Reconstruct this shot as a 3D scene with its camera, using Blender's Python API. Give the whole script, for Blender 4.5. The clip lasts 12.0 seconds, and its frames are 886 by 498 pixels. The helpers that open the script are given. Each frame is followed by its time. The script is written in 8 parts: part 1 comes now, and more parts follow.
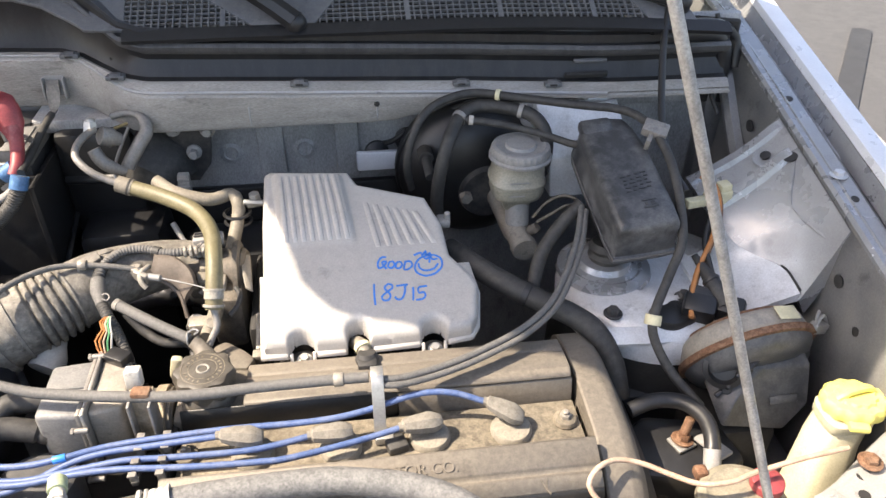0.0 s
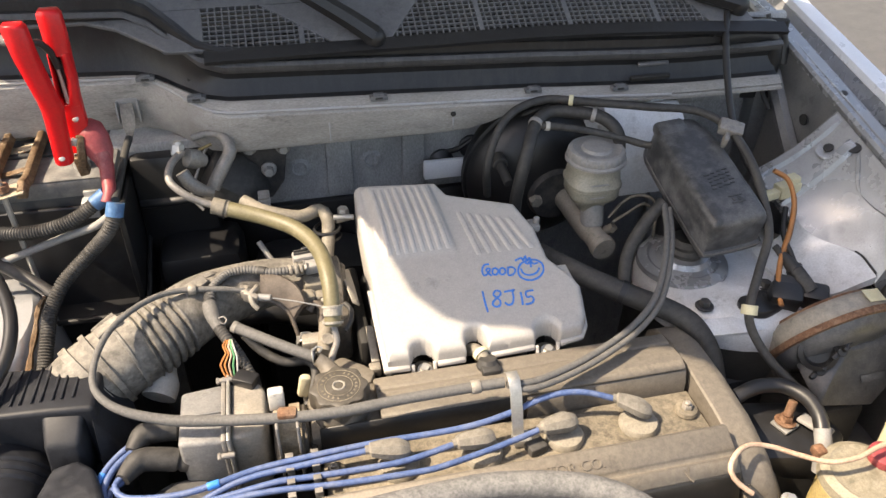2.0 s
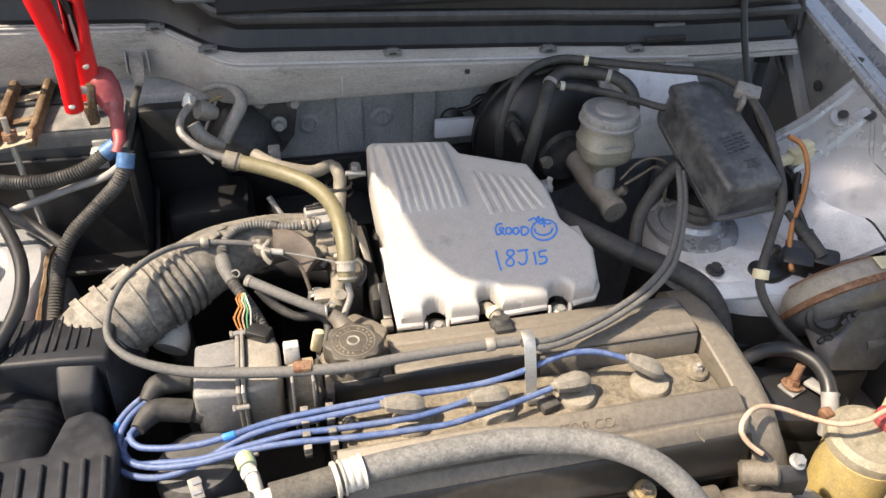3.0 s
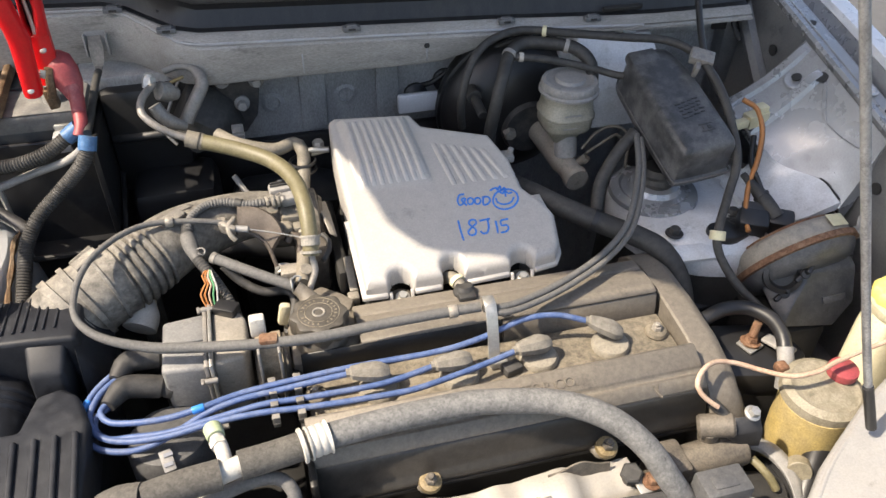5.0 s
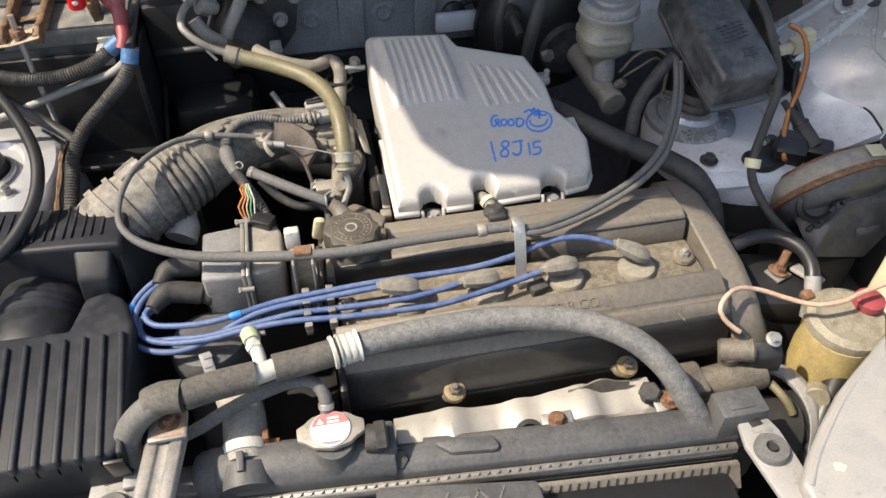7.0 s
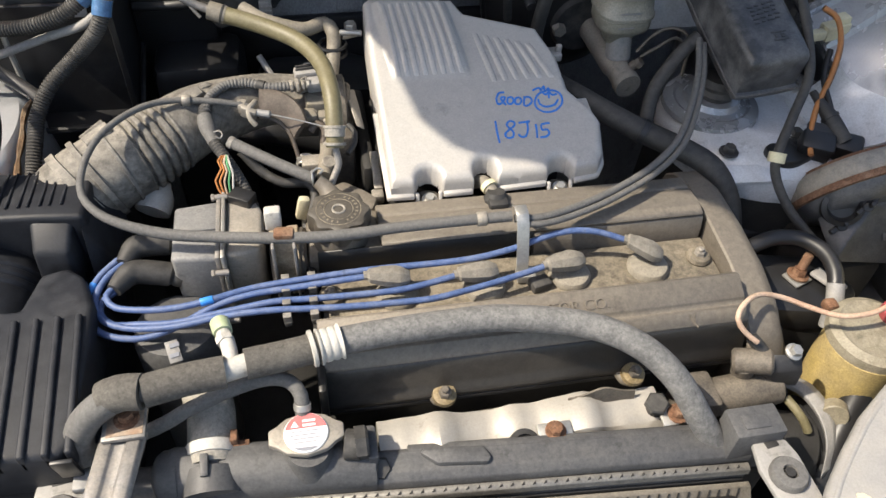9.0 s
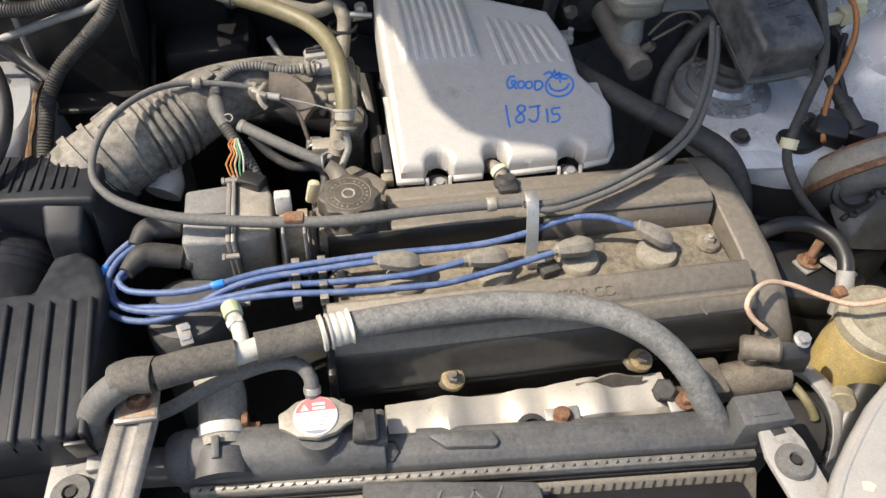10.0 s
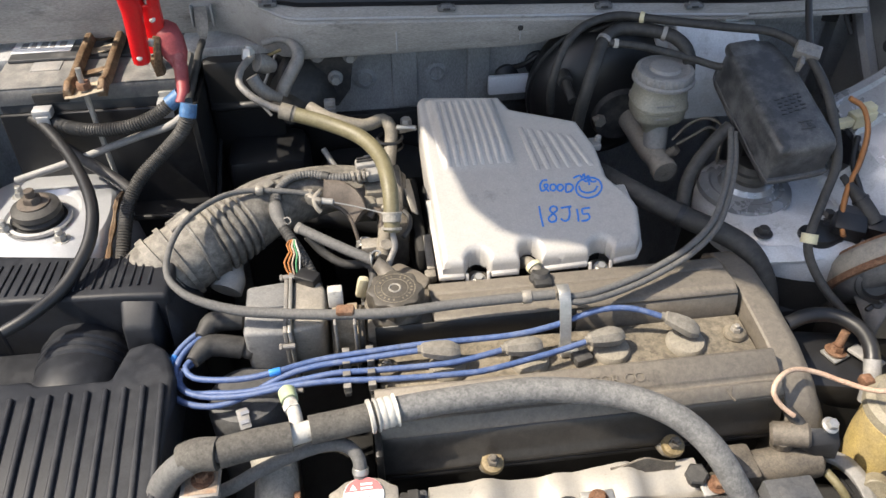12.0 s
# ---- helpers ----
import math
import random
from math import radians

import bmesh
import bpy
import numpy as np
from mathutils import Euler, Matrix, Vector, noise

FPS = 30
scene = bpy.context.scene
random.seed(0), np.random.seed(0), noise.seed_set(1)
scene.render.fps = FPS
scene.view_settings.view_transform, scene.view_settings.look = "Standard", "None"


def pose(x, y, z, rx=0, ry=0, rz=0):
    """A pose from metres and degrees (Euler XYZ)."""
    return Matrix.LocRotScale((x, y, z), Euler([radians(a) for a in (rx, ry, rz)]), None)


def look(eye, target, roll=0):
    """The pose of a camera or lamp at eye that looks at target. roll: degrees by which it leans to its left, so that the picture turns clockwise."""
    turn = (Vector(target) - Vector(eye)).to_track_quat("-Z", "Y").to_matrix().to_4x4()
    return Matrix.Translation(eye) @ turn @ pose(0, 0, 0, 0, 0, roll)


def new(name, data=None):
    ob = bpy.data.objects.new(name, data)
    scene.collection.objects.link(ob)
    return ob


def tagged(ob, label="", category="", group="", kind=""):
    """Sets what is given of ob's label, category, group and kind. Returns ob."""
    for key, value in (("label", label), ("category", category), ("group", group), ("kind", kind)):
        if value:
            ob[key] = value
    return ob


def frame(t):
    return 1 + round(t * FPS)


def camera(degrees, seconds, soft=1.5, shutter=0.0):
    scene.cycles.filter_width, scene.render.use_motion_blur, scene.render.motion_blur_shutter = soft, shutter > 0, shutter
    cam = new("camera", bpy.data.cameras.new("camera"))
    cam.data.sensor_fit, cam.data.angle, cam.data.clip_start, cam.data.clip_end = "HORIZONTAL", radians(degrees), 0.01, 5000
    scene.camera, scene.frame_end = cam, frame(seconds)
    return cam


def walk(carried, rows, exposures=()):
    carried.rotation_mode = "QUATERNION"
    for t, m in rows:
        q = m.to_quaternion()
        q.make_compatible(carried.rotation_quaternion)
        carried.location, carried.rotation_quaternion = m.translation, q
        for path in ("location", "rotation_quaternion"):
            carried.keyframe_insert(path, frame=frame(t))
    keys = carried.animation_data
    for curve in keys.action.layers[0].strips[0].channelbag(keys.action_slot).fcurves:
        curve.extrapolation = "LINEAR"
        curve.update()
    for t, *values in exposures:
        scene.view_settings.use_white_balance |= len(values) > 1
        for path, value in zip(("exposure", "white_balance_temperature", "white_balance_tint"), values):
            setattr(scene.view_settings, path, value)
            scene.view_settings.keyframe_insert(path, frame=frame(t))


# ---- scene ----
cam = camera(59.72, 12.0)
PATH = [
    (0, (0.0330, 0.0298, 1.5181), (0.1438, 0.8374, 0.9389), 0.50),
    (0.5, (0.0613, -0.0225, 1.5102), (0.1702, 0.7906, 0.9383), 1.94),
    (1, (0.0291, -0.0337, 1.5261), (0.1568, 0.8194, 1.0203), -1.94),
    (1.5, (-0.1015, -0.0065, 1.5478), (0.0147, 0.8322, 1.0158), -1.90),
    (2, (-0.1641, 0.0535, 1.5393), (0.0197, 0.8463, 0.9582), 0.42),
    (2.5, (-0.2077, 0.0671, 1.5377), (-0.0449, 0.8654, 0.9577), 0.70),
    (3, (-0.1932, 0.0577, 1.5285), (-0.0015, 0.8216, 0.9123), 2.21),
    (3.2, (-0.1871, 0.0406, 1.5284), (0.0128, 0.8009, 0.9103), 1.97),
    (4.8, (-0.1739, 0.0329, 1.5299), (0.0484, 0.7819, 0.9057), 0.95),
    (5, (-0.1721, 0.0305, 1.5290), (0.0351, 0.7756, 0.8950), 1.19),
    (5.5, (-0.1621, 0.0301, 1.5260), (0.0495, 0.7824, 0.9020), 2.01),
    (6, (-0.1622, 0.0245, 1.5290), (0.0100, 0.7542, 0.8673), 0.92),
    (6.5, (-0.1693, 0.0270, 1.5296), (-0.0028, 0.7271, 0.8352), 2.00),
    (6.7, (-0.1671, 0.0088, 1.5377), (-0.0233, 0.7079, 0.8373), 0.14),
    (8.3, (-0.1691, 0.0481, 1.5033), (0.0108, 0.7201, 0.7850), 3.99),
    (8.5, (-0.1638, 0.0567, 1.5043), (0.0182, 0.7301, 0.7877), 4.85),
    (9, (-0.1588, 0.0756, 1.4911), (-0.0061, 0.7428, 0.7621), 3.66),
    (9.5, (-0.1627, 0.0766, 1.4906), (-0.0295, 0.7297, 0.7451), 3.27),
    (10, (-0.1598, 0.0799, 1.4971), (-0.0201, 0.7282, 0.7486), 3.54),
    (10.5, (-0.1629, 0.0816, 1.4961), (-0.0162, 0.7565, 0.7730), 4.45),
    (11, (-0.1602, 0.0744, 1.5084), (-0.0322, 0.7941, 0.8260), 2.75),
    (11.5, (-0.1655, 0.0581, 1.5098), (-0.0381, 0.8189, 0.8734), 1.77),
    (12, (-0.1653, 0.0278, 1.5388), (-0.0687, 0.7749, 0.8812), -0.25),
]
walk(cam, [(t, look(eye, aim, roll)) for t, eye, aim, roll in PATH], [(0.0, 1.69, 7700, 13), (0.6, 1.50, 7850, 13), (1.0, 1.37, 8050, 13), (1.5, 1.44, 8350, 13), (2.0, 1.46, 8350, 13), (3.0, 1.44, 7950, 12), (6.0, 1.14, 7500, 11), (8.5, 0.93, 7250, 9), (9.5, 0.99, 7250, 10), (11, 1.0, 7250, 10), (11.5, 1.1, 7100, 10), (12.0, 1.12, 7200, 10)])

# ---- light ----
SUN = Vector((-0.75, 0.0, 1.0)).normalized()
sky_world = bpy.data.worlds.new("sky")
scene.world = sky_world
sky_world.use_nodes = True
wn = sky_world.node_tree.nodes
sky = wn.new("ShaderNodeTexSky")
sky.sky_type, sky.sun_disc = "NISHITA", False
sky.air_density, sky.dust_density = 0.9, 1.9
sky.sun_elevation = math.asin(SUN.z)
sky.sun_rotation = math.atan2(SUN.x, SUN.y)
sky_world.node_tree.links.new(sky.outputs[0], wn["Background"].inputs[0])
wn["Background"].inputs[1].default_value = 0.15
sun_data = bpy.data.lights.new("sun", "SUN")
sun_data.energy, sun_data.angle, sun_data.color = 3.8, radians(0.53), (1.0, 0.95, 0.87)
new("sun", sun_data).matrix_world = look(SUN * 20, (0, 0, 0))


# ---- materials ----
def material(name, col, rough=0.6, metal=0.0, vary=0.18, scale=70, bump=0.12, dust=0.0, dust_col=(0.33, 0.29, 0.23),
             patch=9.0, spec=0.5, coat=0.0, stretch=(1, 1, 1), sheen_rough=0.9):
    m = bpy.data.materials.new(name)
    m.use_nodes = True
    nt = m.node_tree
    n, l = nt.nodes, nt.links
    b = n["Principled BSDF"]
    tc = n.new("ShaderNodeTexCoord")
    mp = n.new("ShaderNodeMapping")
    mp.inputs["Scale"].default_value = stretch
    l.new(tc.outputs["Object"], mp.inputs[0])

    def noise_node(s, detail, rgh=0.6):
        k = n.new("ShaderNodeTexNoise")
        k.inputs["Scale"].default_value, k.inputs["Detail"].default_value, k.inputs["Roughness"].default_value = s, detail, rgh
        l.new(mp.outputs[0], k.inputs["Vector"])
        return k

    fine, wide = noise_node(scale, 5), noise_node(patch, 6, 0.65)
    info = n.new("ShaderNodeObjectInfo")
    tone = n.new("ShaderNodeMapRange")
    tone.inputs["From Min"].default_value, tone.inputs["From Max"].default_value = 0.25, 0.75
    tone.inputs["To Min"].default_value, tone.inputs["To Max"].default_value = 1 - vary, 1 + vary
    l.new(fine.outputs["Fac"], tone.inputs["Value"])
    mul = n.new("ShaderNodeMix")
    mul.data_type, mul.blend_type = "RGBA", "MULTIPLY"
    mul.inputs["Factor"].default_value = 1.0
    mul.inputs[6].default_value = (*col, 1)
    l.new(tone.outputs[0], mul.inputs[7])
    last = mul.outputs[2]
    speck = n.new("ShaderNodeMapRange")
    speck.inputs["From Min"].default_value, speck.inputs["From Max"].default_value = 0.30, 0.70
    speck.inputs["To Min"].default_value, speck.inputs["To Max"].default_value = 1 - 0.7 * vary - 0.03, 1 + 0.7 * vary + 0.03
    l.new(noise_node(430, 3, 0.7).outputs["Fac"], speck.inputs["Value"])
    if dust > 0:
        mask = n.new("ShaderNodeMapRange")
        mask.inputs["From Min"].default_value, mask.inputs["From Max"].default_value = 0.62 - 0.35 * dust, 0.8 - 0.3 * dust
        mask.inputs["To Max"].default_value = min(0.9, 0.3 + dust * 0.6)
        mixed = n.new("ShaderNodeMath")
        mixed.operation = "MULTIPLY_ADD"
        mixed.inputs[1].default_value = 0.35
        l.new(fine.outputs["Fac"], mixed.inputs[0])
        half = n.new("ShaderNodeMath")
        half.operation = "MULTIPLY"
        half.inputs[1].default_value = 0.65
        l.new(wide.outputs["Fac"], half.inputs[0])
        l.new(half.outputs[0], mixed.inputs[2])
        l.new(mixed.outputs[0], mask.inputs["Value"])
        dm = n.new("ShaderNodeMix")
        dm.data_type = "RGBA"
        l.new(mask.outputs[0], dm.inputs["Factor"])
        l.new(last, dm.inputs[6])
        dm.inputs[7].default_value = (*dust_col, 1)
        last = dm.outputs[2]
        grime = n.new("ShaderNodeMapRange")
        grime.inputs["From Min"].default_value, grime.inputs["From Max"].default_value = 0.58, 0.68
        grime.inputs["To Min"].default_value, grime.inputs["To Max"].default_value = 1.0, 1.0 - 0.7 * dust
        l.new(noise_node(max(26, patch * 2.3), 7, 0.72).outputs["Fac"], grime.inputs["Value"])
        spots = n.new("ShaderNodeMix")
        spots.data_type, spots.blend_type = "RGBA", "MULTIPLY"
        spots.inputs["Factor"].default_value = 1.0
        l.new(last, spots.inputs[6])
        l.new(grime.outputs[0], spots.inputs[7])
        last = spots.outputs[2]
        rr = n.new("ShaderNodeMapRange")
        rr.inputs["To Min"].default_value, rr.inputs["To Max"].default_value = rough, sheen_rough
        l.new(mask.outputs[0], rr.inputs["Value"])
        l.new(rr.outputs[0], b.inputs["Roughness"])
        if metal > 0:
            mt = n.new("ShaderNodeMapRange")
            mt.inputs["To Min"].default_value, mt.inputs["To Max"].default_value = metal, 0.0
            l.new(mask.outputs[0], mt.inputs["Value"])
            l.new(mt.outputs[0], b.inputs["Metallic"])
    else:
        rr = n.new("ShaderNodeMapRange")
        rr.inputs["To Min"].default_value, rr.inputs["To Max"].default_value = max(0.03, rough - 0.12), min(1, rough + 0.12)
        l.new(wide.outputs["Fac"], rr.inputs["Value"])
        l.new(rr.outputs[0], b.inputs["Roughness"])
        b.inputs["Metallic"].default_value = metal
    dotted = n.new("ShaderNodeMix")
    dotted.data_type, dotted.blend_type = "RGBA", "MULTIPLY"
    dotted.inputs["Factor"].default_value = 1.0
    l.new(last, dotted.inputs[6])
    l.new(speck.outputs[0], dotted.inputs[7])
    l.new(dotted.outputs[2], b.inputs["Base Color"])
    b.inputs["Specular IOR Level"].default_value = spec
    b.inputs["Coat Weight"].default_value = coat
    if bump > 0:
        grain = noise_node(scale * 5, 4)
        bp = n.new("ShaderNodeBump")
        bp.inputs["Strength"].default_value, bp.inputs["Distance"].default_value = bump, 0.002
        l.new(grain.outputs["Fac"], bp.inputs["Height"])
        l.new(bp.outputs[0], b.inputs["Normal"])
    return m


SILVER = material("silver_paint", (0.52, 0.53, 0.55), 0.32, 0.45, 0.05, 40, 0.03, 0.25, (0.38, 0.365, 0.34), 9, coat=0.3)
APRON = material("dull_silver_paint", (0.345, 0.35, 0.36), 0.27, 0.5, 0.1, 30, 0.05, 0.35, (0.22, 0.215, 0.205), 7, coat=0.2)
LAMP_PANEL = material("weathered_panel_paint", (0.30, 0.292, 0.282), 0.45, 0.2, 0.09, 60, 0.06, 0.5, (0.25, 0.235, 0.21), 16)
CRIMP = material("dull_crimped_metal", (0.22, 0.21, 0.19), 0.45, 0.4, 0.25, 90, 0.1, 0.4, (0.20, 0.185, 0.16), 30)
HOSE_TAN = material("dusty_tan_hose", (0.24, 0.225, 0.198), 0.75, 0, 0.22, 200, 0.2, 0.5, (0.33, 0.305, 0.26), 30)
TOWER = material("stained_bright_paint", (0.63, 0.64, 0.655), 0.34, 0.15, 0.14, 26, 0.05, 0.45, (0.31, 0.30, 0.285), 14, coat=0.3)
ROD = material("bare_rod", (0.36, 0.362, 0.368), 0.34, 0.7, 0.35, 60, 0.15, 0.45, (0.085, 0.083, 0.080), 24)
SILVER_DUSTY = material("dusty_silver_paint", (0.40, 0.40, 0.41), 0.4, 0.3, 0.1, 40, 0.05, 0.6, (0.34, 0.32, 0.28), 9)
# darker than the other silver paints of the bay
INNER = material("dark_inner_silver", (0.17, 0.172, 0.176), 0.34, 0.5, 0.14, 30, 0.06, 0.5, (0.20, 0.19, 0.17), 6)
FLANGE = material("streaked_flange_paint", (0.34, 0.325, 0.305), 0.42, 0.1, 0.3, 30, 0.08, 0.55, (0.175, 0.162, 0.142), 12, stretch=(0.5, 2, 2))
WHITE_EDGE = material("bright_paint", (0.70, 0.71, 0.73), 0.3, 0.15, 0.05, 30, 0.02, coat=0.5)
FIREWALL = material("firewall_paint", (0.36, 0.362, 0.365), 0.42, 0.12, 0.3, 24, 0.08, 0.55, (0.15, 0.145, 0.137), 14, stretch=(1, 1, 0.5))
COVER = material("cover_paint", (0.425, 0.405, 0.380), 0.42, 0.12, 0.07, 110, 0.06, 0.3, (0.38, 0.345, 0.295), 13)
VALVE = material("valve_cover_paint", (0.150, 0.131, 0.108), 0.55, 0.1, 0.14, 160, 0.12, 0.4, (0.215, 0.19, 0.150), 5)
# cover paint with shade put into the colour, for walls turned from the sun
VALVE_DARK = material("valve_cover_shaded_paint", (0.016, 0.0150, 0.0135), 0.42, 0.1, 0.2, 120, 0.1, 0.2, (0.045, 0.040, 0.033), 9)
VALVE_FRONT = material("valve_cover_front_shaded", (0.032, 0.029, 0.026), 0.38, 0.1, 0.2, 120, 0.08, 0.3, (0.060, 0.053, 0.044), 7)
VALLEY = material("valley_sand", (0.115, 0.098, 0.074), 0.8, 0.0, 0.3, 120, 0.3, 0.65, (0.27, 0.23, 0.172), 16)
DUSTY_BLACK = material("dusty_black_plastic", (0.028, 0.028, 0.03), 0.5, 0, 0.2, 70, 0.08, 0.42, (0.16, 0.145, 0.125), 11)
BLACK = material("black_plastic", (0.014, 0.014, 0.015), 0.4, 0, 0.2, 80, 0.05, 0.12, (0.07, 0.067, 0.063), 9)
AIRBOX = material("airbox_plastic", (0.0130, 0.0146, 0.0190), 0.52, 0, 0.25, 90, 0.08, 0.4, (0.038, 0.040, 0.045), 22, spec=0.36)
FUSE = material("relay_box_plastic", (0.040, 0.041, 0.044), 0.30, 0, 0.25, 60, 0.06, 0.55, (0.20, 0.197, 0.192), 12)
BOOT = material("dusty_boot_rubber", (0.17, 0.155, 0.13), 0.75, 0, 0.2, 140, 0.15, 0.5, (0.27, 0.245, 0.205), 30)
DARK_BOX = material("distributor_plastic", (0.165, 0.165, 0.165), 0.42, 0, 0.2, 90, 0.08, 0.5, (0.22, 0.213, 0.20), 18)
PALE_RUBBER = material("dusty_pale_rubber", (0.16, 0.15, 0.135), 0.7, 0, 0.2, 110, 0.12, 0.5, (0.34, 0.315, 0.275), 20)
COWL_GREY = material("cowl_plastic", (0.115, 0.118, 0.125), 0.5, 0, 0.15, 120, 0.08, 0.4, (0.16, 0.156, 0.148), 8)
RUBBER = material("dusty_rubber", (0.030, 0.029, 0.028), 0.6, 0, 0.2, 120, 0.1, 0.42, (0.105, 0.098, 0.088), 8)
RUBBER_CLEAN = material("black_rubber", (0.016, 0.016, 0.017), 0.42, 0, 0.2, 90, 0.05)
HOSE_GREY = material("dusty_grey_hose", (0.105, 0.102, 0.098), 0.7, 0, 0.2, 240, 0.2, 0.45, (0.15, 0.144, 0.134), 22)
AC_HOSE = material("scuffed_grey_hose", (0.115, 0.114, 0.112), 0.65, 0, 0.25, 260, 0.3, 0.55, (0.23, 0.225, 0.215), 90)
LID_TAN = material("tan_lid_plastic", (0.20, 0.175, 0.125), 0.5, 0, 0.25, 80, 0.08, 0.5, (0.26, 0.235, 0.185), 20)
FOAM = material("foam_sleeve", (0.078, 0.072, 0.064), 0.9, 0, 0.25, 260, 0.3, 0.5, (0.14, 0.13, 0.112), 40)
DUCT = material("intake_duct_rubber", (0.125, 0.115, 0.10), 0.65, 0, 0.25, 110, 0.15, 0.55, (0.34, 0.312, 0.268), 14)
ALU = material("cast_aluminium", (0.31, 0.285, 0.25), 0.5, 0.45, 0.18, 110, 0.2, 0.5, (0.24, 0.21, 0.165), 18)
ALU_DARK = material("oily_aluminium", (0.12, 0.105, 0.088), 0.55, 0.3, 0.3, 110, 0.2, 0.55, (0.165, 0.14, 0.108), 22)
STEEL = material("zinc_steel", (0.42, 0.41, 0.385), 0.42, 0.7, 0.12, 90, 0.08, 0.2, (0.3, 0.27, 0.22), 20)
RUST = material("rusty_steel", (0.155, 0.077, 0.043), 0.8, 0.2, 0.45, 150, 0.4, 0.45, (0.29, 0.20, 0.135), 45)
BRASS = material("yellow_zinc", (0.24, 0.18, 0.085), 0.5, 0.5, 0.35, 120, 0.2, 0.5, (0.13, 0.105, 0.07), 50)
COPPER = material("rusty_copper_strap", (0.13, 0.078, 0.042), 0.55, 0.35, 0.5, 110, 0.35, 0.4, (0.30, 0.245, 0.17), 45)
RED = material("red_plastic", (0.62, 0.008, 0.012), 0.35, 0, 0.08, 60, 0.03)
RED_DULL = material("faded_red_rubber", (0.26, 0.045, 0.05), 0.5, 0, 0.2, 80, 0.08, 0.3, (0.4, 0.25, 0.23), 25)
BLUE = material("blue_lead", (0.062, 0.105, 0.235), 0.5, 0, 0.2, 120, 0.05, 0.45, (0.155, 0.18, 0.245), 45)
BLUE_BRIGHT = material("bright_blue_tape", (0.03, 0.22, 0.62), 0.4, 0, 0.1, 90, 0.03)
BLUE_TAPE = material("blue_tape", (0.045, 0.13, 0.27), 0.5, 0, 0.25, 100, 0.15, 0.25, (0.25, 0.3, 0.36), 30)
INK = material("blue_marker", (0.03, 0.19, 0.60), 0.5, 0, 0.1, 100, 0.0)
YELLOW_HOSE = material("olive_hose", (0.138, 0.120, 0.066), 0.5, 0, 0.2, 90, 0.08, 0.35, (0.185, 0.165, 0.105), 30)
BEIGE_HOSE = material("beige_hose", (0.185, 0.165, 0.132), 0.6, 0, 0.2, 90, 0.1, 0.4, (0.27, 0.24, 0.20), 18)
YELLOW = material("yellow_plastic", (0.70, 0.62, 0.17), 0.45, 0, 0.1, 60, 0.03, 0.4, (0.60, 0.55, 0.30), 20)
IVORY = material("ivory_plastic", (0.47, 0.43, 0.30), 0.5, 0, 0.12, 60, 0.05, 0.45, (0.40, 0.36, 0.26), 14)
AMBER = material("stained_fluid_bottle", (0.46, 0.345, 0.135), 0.45, 0, 0.3, 60, 0.05, 0.6, (0.22, 0.18, 0.11), 26)
WHITE = material("white_plastic", (0.46, 0.445, 0.41), 0.5, 0, 0.12, 80, 0.06, 0.5, (0.30, 0.275, 0.235), 30)
GREY_PART = material("grey_plastic", (0.24, 0.235, 0.23), 0.5, 0, 0.15, 80, 0.08, 0.45, (0.30, 0.275, 0.235), 15)
CREAM = material("cream_connector", (0.60, 0.55, 0.36), 0.5, 0, 0.1, 80, 0.03)
ORANGE = material("orange_wire", (0.40, 0.16, 0.05), 0.5, 0, 0.15, 80, 0.03)
PALE_WIRE = material("faded_salmon_wire", (0.40, 0.26, 0.185), 0.6, 0, 0.25, 60, 0.03, 0.45, (0.48, 0.42, 0.34), 9)
RESERVOIR = material("cloudy_reservoir", (0.27, 0.255, 0.205), 0.4, 0, 0.3, 60, 0.05, 0.55, (0.15, 0.135, 0.105), 30)
DRUM_SAND = material("sandy_grey_paint", (0.23, 0.215, 0.19), 0.55, 0, 0.2, 90, 0.12, 0.5, (0.34, 0.29, 0.22), 18)
DRUM_GREY = material("drum_plastic", (0.058, 0.060, 0.064), 0.36, 0, 0.25, 60, 0.08, 0.5, (0.165, 0.158, 0.148), 18)
SHIELD = material("heat_shield_metal", (0.40, 0.375, 0.335), 0.40, 0.3, 0.06, 40, 0.04, 0.3, (0.32, 0.275, 0.22), 22)
TANK = material("radiator_tank", (0.066, 0.066, 0.068), 0.5, 0, 0.2, 200, 0.12, 0.5, (0.108, 0.106, 0.103), 24)
FIN = material("radiator_fin", (0.165, 0.148, 0.122), 0.6, 0.15, 0.25, 160, 0.15, 0.45, (0.12, 0.108, 0.09), 30)
PAPER = material("label_paper", (0.75, 0.74, 0.72), 0.6, 0, 0.05, 80, 0.0)
PRINT = material("label_print", (0.22, 0.23, 0.26), 0.6, 0, 0.05, 80, 0.0)
RED_PRINT = material("red_print", (0.55, 0.15, 0.15), 0.55, 0, 0.08, 80, 0.0)
# oily parts low down, and the tower wall's painted shade
UNDER = material("oily_and_shaded_dark", (0.02, 0.019, 0.018), 0.7, 0, 0.3, 60, 0.1)
CONCRETE = material("pale_concrete", (0.072, 0.073, 0.075), 0.85, 0, 0.16, 12, 0.3, 0.3, (0.090, 0.0905, 0.0915), 0.6)
DARK_GROUND = material("dark_patch", (0.035, 0.034, 0.033), 0.6, 0, 0.2, 14, 0.1)
BATTERY = material("battery_case", (0.033, 0.034, 0.036), 0.45, 0, 0.2, 70, 0.05, 0.3, (0.14, 0.13, 0.12), 12)
